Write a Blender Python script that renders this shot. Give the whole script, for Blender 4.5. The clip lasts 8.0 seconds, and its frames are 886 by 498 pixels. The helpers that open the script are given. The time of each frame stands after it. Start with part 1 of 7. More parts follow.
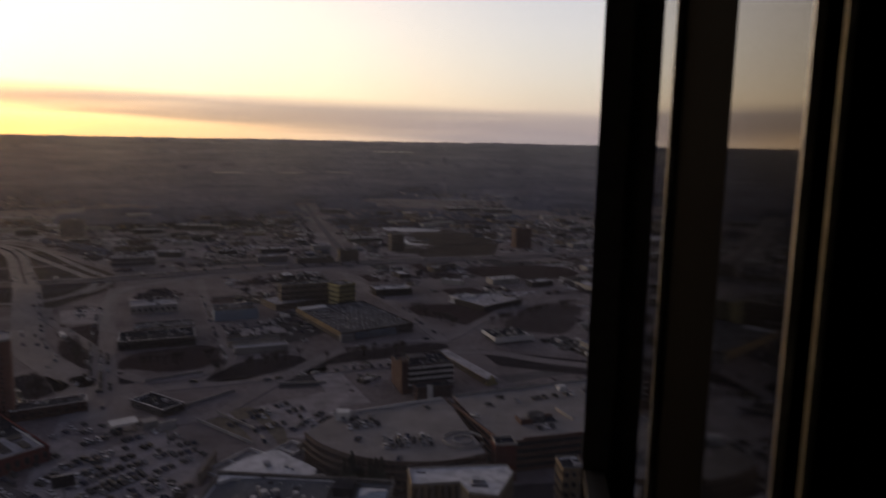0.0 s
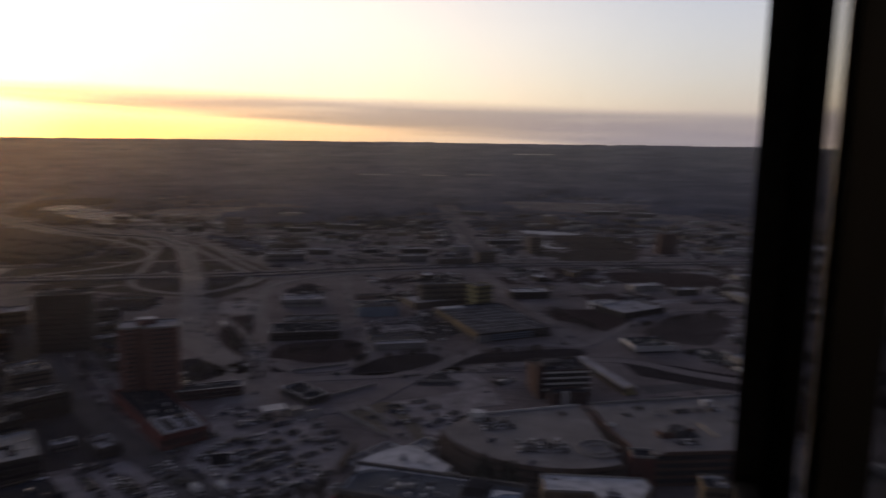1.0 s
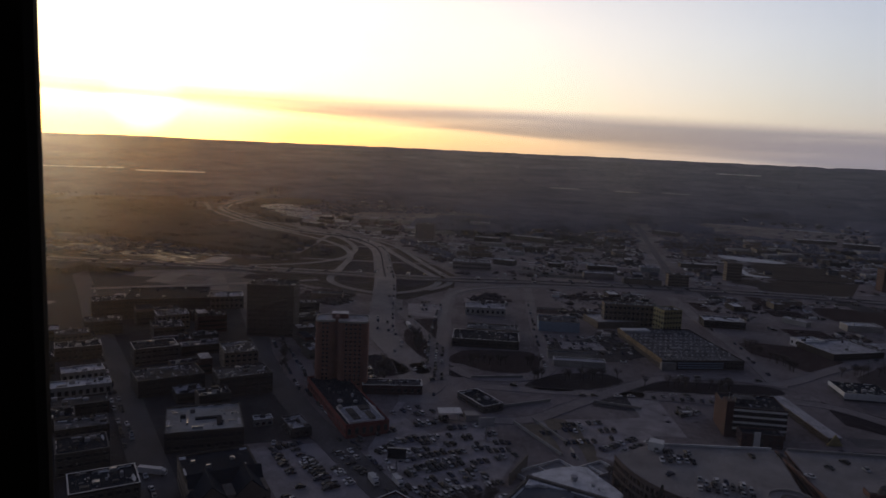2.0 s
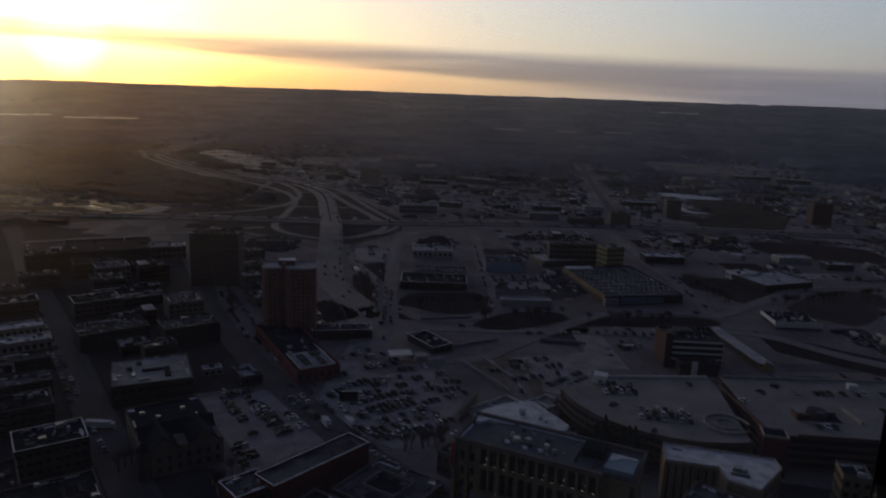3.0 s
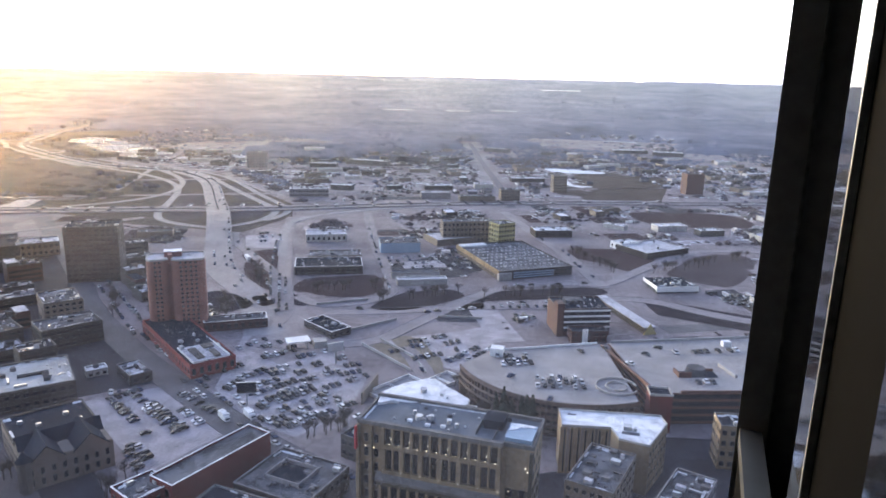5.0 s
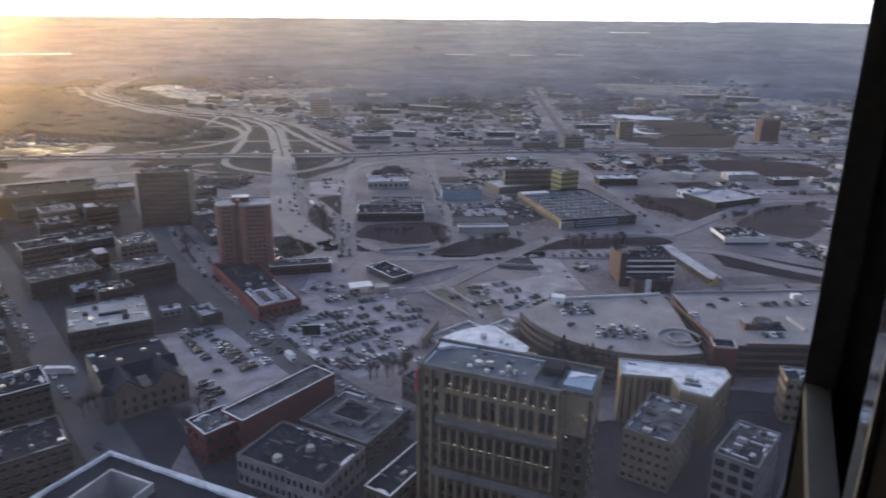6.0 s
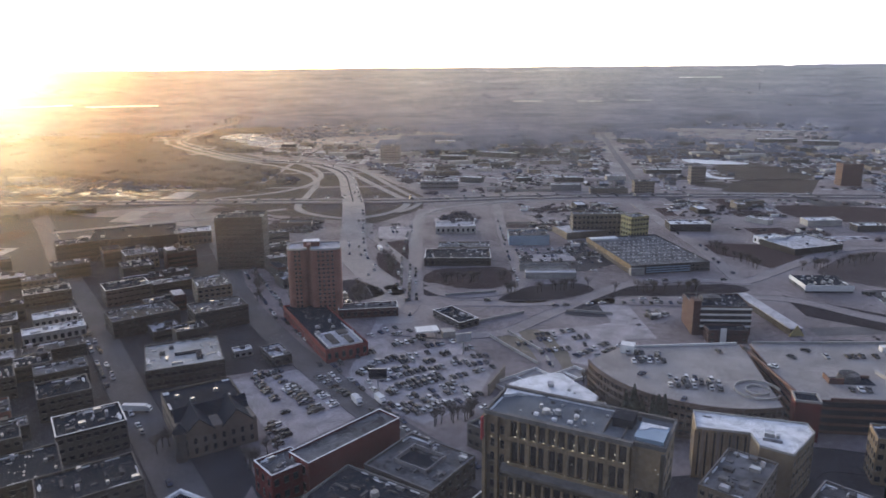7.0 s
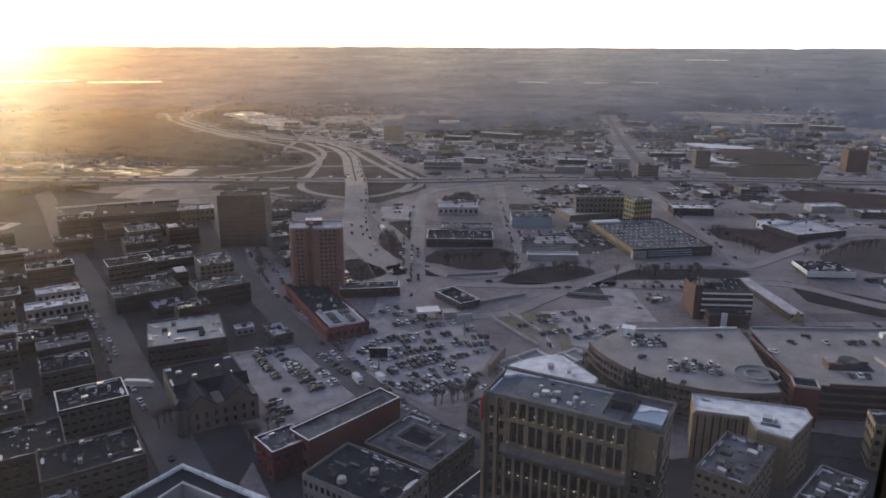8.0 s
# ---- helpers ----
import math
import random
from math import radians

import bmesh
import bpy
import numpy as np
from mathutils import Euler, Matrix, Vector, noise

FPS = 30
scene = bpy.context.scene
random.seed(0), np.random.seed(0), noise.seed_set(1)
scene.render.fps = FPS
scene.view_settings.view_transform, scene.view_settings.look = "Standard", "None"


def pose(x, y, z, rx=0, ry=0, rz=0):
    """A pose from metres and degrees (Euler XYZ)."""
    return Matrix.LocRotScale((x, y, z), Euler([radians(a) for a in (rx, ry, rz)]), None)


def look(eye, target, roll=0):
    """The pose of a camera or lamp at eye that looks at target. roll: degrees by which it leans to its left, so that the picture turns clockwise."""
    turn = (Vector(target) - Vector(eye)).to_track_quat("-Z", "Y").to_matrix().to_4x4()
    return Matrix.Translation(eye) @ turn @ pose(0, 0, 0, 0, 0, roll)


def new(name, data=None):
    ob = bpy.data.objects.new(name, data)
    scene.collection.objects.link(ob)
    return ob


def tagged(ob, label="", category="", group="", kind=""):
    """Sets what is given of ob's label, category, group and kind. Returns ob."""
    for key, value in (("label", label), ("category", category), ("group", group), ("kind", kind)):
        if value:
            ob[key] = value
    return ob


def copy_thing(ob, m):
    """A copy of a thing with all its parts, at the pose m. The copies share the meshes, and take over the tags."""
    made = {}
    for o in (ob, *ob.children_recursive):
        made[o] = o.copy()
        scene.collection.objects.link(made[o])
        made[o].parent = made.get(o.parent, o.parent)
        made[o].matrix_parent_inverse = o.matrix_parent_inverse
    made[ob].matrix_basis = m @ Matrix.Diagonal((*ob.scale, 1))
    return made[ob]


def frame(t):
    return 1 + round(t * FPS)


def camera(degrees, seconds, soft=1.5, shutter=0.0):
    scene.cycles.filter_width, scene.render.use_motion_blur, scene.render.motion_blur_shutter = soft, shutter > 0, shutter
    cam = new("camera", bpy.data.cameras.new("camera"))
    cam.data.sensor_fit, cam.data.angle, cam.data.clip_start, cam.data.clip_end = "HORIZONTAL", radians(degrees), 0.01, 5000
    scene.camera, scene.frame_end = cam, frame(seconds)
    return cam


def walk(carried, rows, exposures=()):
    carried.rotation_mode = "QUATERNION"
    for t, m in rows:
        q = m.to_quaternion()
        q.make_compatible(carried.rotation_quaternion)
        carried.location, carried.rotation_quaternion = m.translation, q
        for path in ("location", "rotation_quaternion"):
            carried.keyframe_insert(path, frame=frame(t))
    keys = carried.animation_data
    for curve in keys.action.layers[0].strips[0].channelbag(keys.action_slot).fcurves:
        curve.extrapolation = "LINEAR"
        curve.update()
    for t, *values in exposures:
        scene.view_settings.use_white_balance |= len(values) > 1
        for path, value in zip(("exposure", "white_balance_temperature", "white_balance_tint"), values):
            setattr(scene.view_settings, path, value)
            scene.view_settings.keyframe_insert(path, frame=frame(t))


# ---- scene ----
# ---- camera and walk ----
EYE = 140.0
cam = camera(63.6, 8.0, soft=1.6, shutter=0.4)
# seconds, step back from the glass in metres, yaw to the left, pitch, roll, step along the glass to the right
ROWS = [
    (0.0, 0.000, 0.03, -8.69, 1.10, 0.006),
    (0.2, 0.000, 4.33, -6.27, 1.13, 0.000),
    (0.5, 0.000, 9.73, -4.55, 2.52, 0.000),
    (0.7, 0.010, 9.54, -5.71, 1.93, 0.000),
    (0.8, 0.015, 8.53, -7.61, 1.34, 0.000),
    (0.9, 0.020, 7.55, -8.00, 1.60, 0.000),
    (1.0, 0.042, 11.21, -8.67, 0.81, 0.000),
    (1.2, 0.085, 19.55, -8.14, 1.68, -0.004),
    (1.5, 0.056, 25.56, -8.98, 1.19, -0.006),
    (1.7, 0.038, 26.48, -7.86, 2.57, -0.006),
    (2.8, 0.000, 23.18, -11.01, 2.06, 0.000),
    (3.0, 0.000, 21.65, -12.46, 1.97, 0.000),
    (3.5, 0.000, 17.19, -18.13, 2.31, 0.000),
    (4.0, 0.000, 15.68, -21.60, 2.27, 0.000),
    (4.2, 0.000, 15.80, -21.67, 1.55, 0.000),
    (4.4, 0.000, 14.67, -18.77, 1.10, 0.008),
    (4.5, 0.000, 14.16, -16.20, 0.92, 0.013),
    (4.6, 0.000, 13.29, -13.90, 1.12, 0.013),
    (4.7, 0.000, 12.90, -13.16, 1.38, 0.013),
    (5.8, 0.000, 15.44, -17.62, 1.29, 0.015),
    (6.0, 0.000, 17.97, -18.03, 0.54, 0.015),
    (6.2, 0.000, 20.34, -17.09, -0.10, 0.015),
    (6.5, 0.000, 20.31, -16.79, 0.08, 0.016),
    (7.0, 0.000, 23.54, -14.43, -0.53, 0.018),
    (7.5, 0.000, 24.32, -15.62, -0.38, 0.010),
    (8.0, 0.000, 23.73, -15.97, 0.22, 0.022),
]


def eye_pose(back, yaw, pitch, roll, side):
    eye = Vector((-0.208 * back + 0.9925 * side, -0.978 * back - 0.122 * side, EYE))
    y, p = radians(yaw), radians(pitch)
    return look(eye, eye + Vector((-math.sin(y) * math.cos(p), math.cos(y) * math.cos(p), math.sin(p))), roll)


EXPOSURES = [
    (0.0, 2.3, 7400, 22),
    (0.5, 2.45, 7100, 22),
    (1.0, 2.15, 6850, 21),
    (1.5, 2.15, 6450, 20),
    (3.0, 1.5, 5900, 16),
    (3.5, 2.95, 5050, 12),
    (4.0, 4.9, 5400, 9),
    (4.5, 5.95, 5750, 9),
    (5.8, 4.65, 5950, 10),
    (6.5, 4.9, 6050, 10),
    (7.0, 4.75, 6200, 10),
    (8.0, 4.35, 6500, 11),
]
walk(cam, [(t, eye_pose(b, y, p, r, x)) for t, b, y, p, r, x in ROWS], EXPOSURES)

# ---- sky, sun ----
SUN_AZ, SUN_EL = 49.0, 2.8      # degrees to the left of +y, above the horizon
world = bpy.data.worlds.new("dusk_sky")
scene.world = world
world.use_nodes = True


def link(tree, a, b):
    tree.links.new(a, b)


def build_sky():
    nt = world.node_tree
    nt.nodes.clear()
    out = nt.nodes.new("ShaderNodeOutputWorld")
    bg = nt.nodes.new("ShaderNodeBackground")
    sky = nt.nodes.new("ShaderNodeTexSky")
    sky.sky_type = "NISHITA"
    sky.sun_disc = False
    sky.sun_elevation = radians(SUN_EL)
    sky.sun_rotation = radians(-SUN_AZ)
    sky.altitude = 200
    sky.air_density, sky.dust_density, sky.ozone_density = 1.0, 2.0, 1.5
    co = nt.nodes.new("ShaderNodeTexCoord")
    sep = nt.nodes.new("ShaderNodeSeparateXYZ")
    link(nt, co.outputs["Generated"], sep.inputs[0])

    def math_node(op, a, b=None, clamp=False):
        m = nt.nodes.new("ShaderNodeMath")
        m.operation = op
        m.use_clamp = clamp
        for i, v in enumerate((a, b)):
            if v is None:
                continue
            if isinstance(v, bpy.types.NodeSocket):
                link(nt, v, m.inputs[i])
            else:
                m.inputs[i].default_value = v
        return m.outputs[0]

    def step(v, lo, hi):
        r = nt.nodes.new("ShaderNodeMapRange")
        r.interpolation_type = "SMOOTHSTEP"
        link(nt, v, r.inputs[0])
        r.inputs[1].default_value, r.inputs[2].default_value = lo, hi
        return r.outputs[0]

    # long flat cloud bank: noise stretched along the horizon wobbles its edges
    mp = nt.nodes.new("ShaderNodeMapping")
    mp.inputs["Scale"].default_value = (1.6, 1.6, 42)
    link(nt, co.outputs["Generated"], mp.inputs[0])
    n1 = nt.nodes.new("ShaderNodeTexNoise")
    n1.inputs["Scale"].default_value = 2.0
    n1.inputs["Detail"].default_value = 5
    link(nt, mp.outputs[0], n1.inputs["Vector"])
    wob = math_node("MULTIPLY", math_node("SUBTRACT", n1.outputs[0], 0.5), 0.014)
    # the bank lies nearly flat: its foot stands clear of the horizon under the sun and sinks behind it to the right
    z = math_node("ADD", sep.outputs[2], wob)
    foot = math_node("SUBTRACT", z, math_node("MULTIPLY", sep.outputs[0], -0.065))
    top = math_node("SUBTRACT", z, math_node("MULTIPLY", sep.outputs[0], -0.03))
    bank = math_node("MULTIPLY", step(foot, -0.010, 0.002), math_node("SUBTRACT", 1.0, step(top, 0.034, 0.050)), True)
    streak = math_node("ADD", math_node("MULTIPLY", step(n1.outputs[0], 0.38, 0.60), 0.25), 0.75)
    bank = math_node("MULTIPLY", bank, streak, True)
    # thin streaks higher up
    mp2 = nt.nodes.new("ShaderNodeMapping")
    mp2.inputs["Scale"].default_value = (1.2, 1.2, 7)
    link(nt, co.outputs["Generated"], mp2.inputs[0])
    n2 = nt.nodes.new("ShaderNodeTexNoise")
    n2.inputs["Scale"].default_value = 2.3
    n2.inputs["Detail"].default_value = 6
    link(nt, mp2.outputs[0], n2.inputs["Vector"])
    thin = step(n2.outputs[0], 0.45, 0.8)

    def mix(f, a, b, kind="MIX"):
        m = nt.nodes.new("ShaderNodeMix")
        m.data_type, m.blend_type = "RGBA", kind
        for sock, v in ((m.inputs["Factor"], f), (m.inputs["A"], a), (m.inputs["B"], b)):
            if isinstance(v, bpy.types.NodeSocket):
                link(nt, v, sock)
            else:
                sock.default_value = v
        return m.outputs["Result"]

    # high veil of thin overcast whitens the sky, the bank takes light away from it
    veil = mix(1.0, sky.outputs[0], (0.80, 0.86, 1.0, 1), "MULTIPLY")
    sx, sy = math_node("MULTIPLY", sep.outputs[0], -math.sin(radians(SUN_AZ))), math_node("MULTIPLY", sep.outputs[1], math.cos(radians(SUN_AZ)))
    sunward = math_node("ADD", sx, sy)
    cloud = mix(step(sunward, 0.5, 0.96), VEIL_FAR, SKY_VEIL)
    veil = mix(0.6, veil, cloud)
    veil = mix(math_node("MULTIPLY", thin, 0.3), veil, cloud)
    dim = mix(math_node("MULTIPLY", bank, 0.9), veil, mix(0.62, mix(1.0, veil, (0.5, 0.48, 0.5, 1), "MULTIPLY"), BANK))
    # the lowest air reddens the light towards the sunset
    low = math_node("SUBTRACT", 1.0, step(sep.outputs[2], 0.004, 0.055))
    warm = math_node("MULTIPLY", math_node("MULTIPLY", low, step(sunward, 0.62, 0.99)), 0.65)
    dim = mix(warm, dim, mix(1.0, dim, (1.0, 0.77, 0.29, 1), "MULTIPLY"))
    # the light sits low over the sunset; overhead and behind, the dusk dome is deep and blue
    up = step(sep.outputs[2], 0.14, 0.50)
    behind = step(math_node("SUBTRACT", 0.0, sunward), -0.45, 0.7)
    dome = mix(math_node("MULTIPLY", up, 0.94), dim, DUSK_DOME)
    dome = mix(math_node("MULTIPLY", behind, 0.9), dome, DUSK_BEHIND)
    # forward glow of the veiled sun
    sz = math_node("MULTIPLY", sep.outputs[2], math.sin(radians(SUN_EL)))
    facing = math_node("ADD", math_node("MULTIPLY", sunward, math.cos(radians(SUN_EL))), sz)
    shade = mix(math_node("MULTIPLY", bank, 0.85), (1, 1, 1, 1), (0.14, 0.12, 0.12, 1))
    halo = mix(1.0, mix(step(facing, 0.978, 0.9995), (0, 0, 0, 1), SUN_GLOW), shade, "MULTIPLY")
    core = mix(1.0, mix(step(facing, 0.9986, 0.9999), (0, 0, 0, 1), SUN_CORE), shade, "MULTIPLY")
    glare = mix(1.0, dome, halo, "ADD")
    glare = mix(1.0, glare, core, "ADD")
    link(nt, glare, bg.inputs[0])
    bg.inputs[1].default_value = SKY_STRENGTH
    link(nt, bg.outputs[0], out.inputs[0])


SKY_STRENGTH = 0.12
SUN_GLOW = (1.55, 1.32, 0.45, 1)
SUN_CORE = (5.5, 4.3, 1.5, 1)
SKY_VEIL = (2.5, 2.25, 1.85, 1)
VEIL_FAR = (1.25, 1.25, 1.35, 1)
BANK = (0.56, 0.55, 0.64, 1)
DUSK_DOME = (0.124, 0.155, 0.262, 1)
DUSK_BEHIND = (0.022, 0.031, 0.060, 1)
build_sky()

sun = new("sun", bpy.data.lights.new("sun", "SUN"))
sun.data.energy, sun.data.angle, sun.data.color = 0.04, radians(8), (1.0, 0.86, 0.60)
_a, _e = radians(SUN_AZ), radians(SUN_EL)
sun.matrix_world = look((-900 * math.sin(_a), 900 * math.cos(_a), 300), (-900 * math.sin(_a) + math.sin(_a) * math.cos(_e), 900 * math.cos(_a) - math.cos(_a) * math.cos(_e), 300 - math.sin(_e)))


# ---- materials ----
def surf(name, light, dark, fine=0.5, coarse=0.05, rough=0.85, bump=0.2, metal=0.0, lo=0.35, hi=0.68, spread=0.0, spec=0.5):
    """A weathered surface: two colours mixed by noise of two sizes (per metre), with fine relief."""
    m = bpy.data.materials.new(name)
    m.use_nodes = True
    nt = m.node_tree
    bsdf = nt.nodes["Principled BSDF"]
    geo = nt.nodes.new("ShaderNodeNewGeometry")
    a, b = (nt.nodes.new("ShaderNodeTexNoise") for _ in range(2))
    a.inputs["Scale"].default_value, b.inputs["Scale"].default_value = fine, coarse
    a.inputs["Detail"].default_value, b.inputs["Detail"].default_value = 4, 5
    for n in (a, b):
        link(nt, geo.outputs["Position"], n.inputs["Vector"])
    add = nt.nodes.new("ShaderNodeMix")
    add.inputs["Factor"].default_value = 0.55
    link(nt, a.outputs[0], add.inputs["A"])
    link(nt, b.outputs[0], add.inputs["B"])
    ramp = nt.nodes.new("ShaderNodeValToRGB")
    ramp.color_ramp.elements[0].position, ramp.color_ramp.elements[1].position = lo, hi
    ramp.color_ramp.elements[0].color, ramp.color_ramp.elements[1].color = (*dark, 1), (*light, 1)
    link(nt, add.outputs["Result"], ramp.inputs[0])
    colour = ramp.outputs[0]
    if spread:
        info = nt.nodes.new("ShaderNodeObjectInfo")
        hsv = nt.nodes.new("ShaderNodeHueSaturation")
        rng = nt.nodes.new("ShaderNodeMapRange")
        rng.inputs[3].default_value, rng.inputs[4].default_value = 1 - spread, 1 + spread
        link(nt, info.outputs["Random"], rng.inputs[0])
        link(nt, rng.outputs[0], hsv.inputs["Value"])
        link(nt, colour, hsv.inputs["Color"])
        colour = hsv.outputs[0]
    link(nt, colour, bsdf.inputs["Base Color"])
    bsdf.inputs["Specular IOR Level"].default_value = spec
    bsdf.inputs["Roughness"].default_value, bsdf.inputs["Metallic"].default_value = rough, metal
    if bump:
        bp = nt.nodes.new("ShaderNodeBump")
        bp.inputs["Strength"].default_value = bump
        bp.inputs["Distance"].default_value = 0.1 / max(fine, 0.05) * 0.3
        link(nt, a.outputs[0], bp.inputs["Height"])
        link(nt, bp.outputs[0], bsdf.inputs["Normal"])
    return m


def glow(name, colour, strength):
    m = bpy.data.materials.new(name)
    m.use_nodes = True
    b = m.node_tree.nodes["Principled BSDF"]
    b.inputs["Emission Color"].default_value = (*colour, 1)
    b.inputs["Emission Strength"].default_value = strength
    return m


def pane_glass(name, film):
    """Window glass: clear, a Fresnel reflection, and a film of dust that scatters light and also stands in for air haze
    and glare.
    """
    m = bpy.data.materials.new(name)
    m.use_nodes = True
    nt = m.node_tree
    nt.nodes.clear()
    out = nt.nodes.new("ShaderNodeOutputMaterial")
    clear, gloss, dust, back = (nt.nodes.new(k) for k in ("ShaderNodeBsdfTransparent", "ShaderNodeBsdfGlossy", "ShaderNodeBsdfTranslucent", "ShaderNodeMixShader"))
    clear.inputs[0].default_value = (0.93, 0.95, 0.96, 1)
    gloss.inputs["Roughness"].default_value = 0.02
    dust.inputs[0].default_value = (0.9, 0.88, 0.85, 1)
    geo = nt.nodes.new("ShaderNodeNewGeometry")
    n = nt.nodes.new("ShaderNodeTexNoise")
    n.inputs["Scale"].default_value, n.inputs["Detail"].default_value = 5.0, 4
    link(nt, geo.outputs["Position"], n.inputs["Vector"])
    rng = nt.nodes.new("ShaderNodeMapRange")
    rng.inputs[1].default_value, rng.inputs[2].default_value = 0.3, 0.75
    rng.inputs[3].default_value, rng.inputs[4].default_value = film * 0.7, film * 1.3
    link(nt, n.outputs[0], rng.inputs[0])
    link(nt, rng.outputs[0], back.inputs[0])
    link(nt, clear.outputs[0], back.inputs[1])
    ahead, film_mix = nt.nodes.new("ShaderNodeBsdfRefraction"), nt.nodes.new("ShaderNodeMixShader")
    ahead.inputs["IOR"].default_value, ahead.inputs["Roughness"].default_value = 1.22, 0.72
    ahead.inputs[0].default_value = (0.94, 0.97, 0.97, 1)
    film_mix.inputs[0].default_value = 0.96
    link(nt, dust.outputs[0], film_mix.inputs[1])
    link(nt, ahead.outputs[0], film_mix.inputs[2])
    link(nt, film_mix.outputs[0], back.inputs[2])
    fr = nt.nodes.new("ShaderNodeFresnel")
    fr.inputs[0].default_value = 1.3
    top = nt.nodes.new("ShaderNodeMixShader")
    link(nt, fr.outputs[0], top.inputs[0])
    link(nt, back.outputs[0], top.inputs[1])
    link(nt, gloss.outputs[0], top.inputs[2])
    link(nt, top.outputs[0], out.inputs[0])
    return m


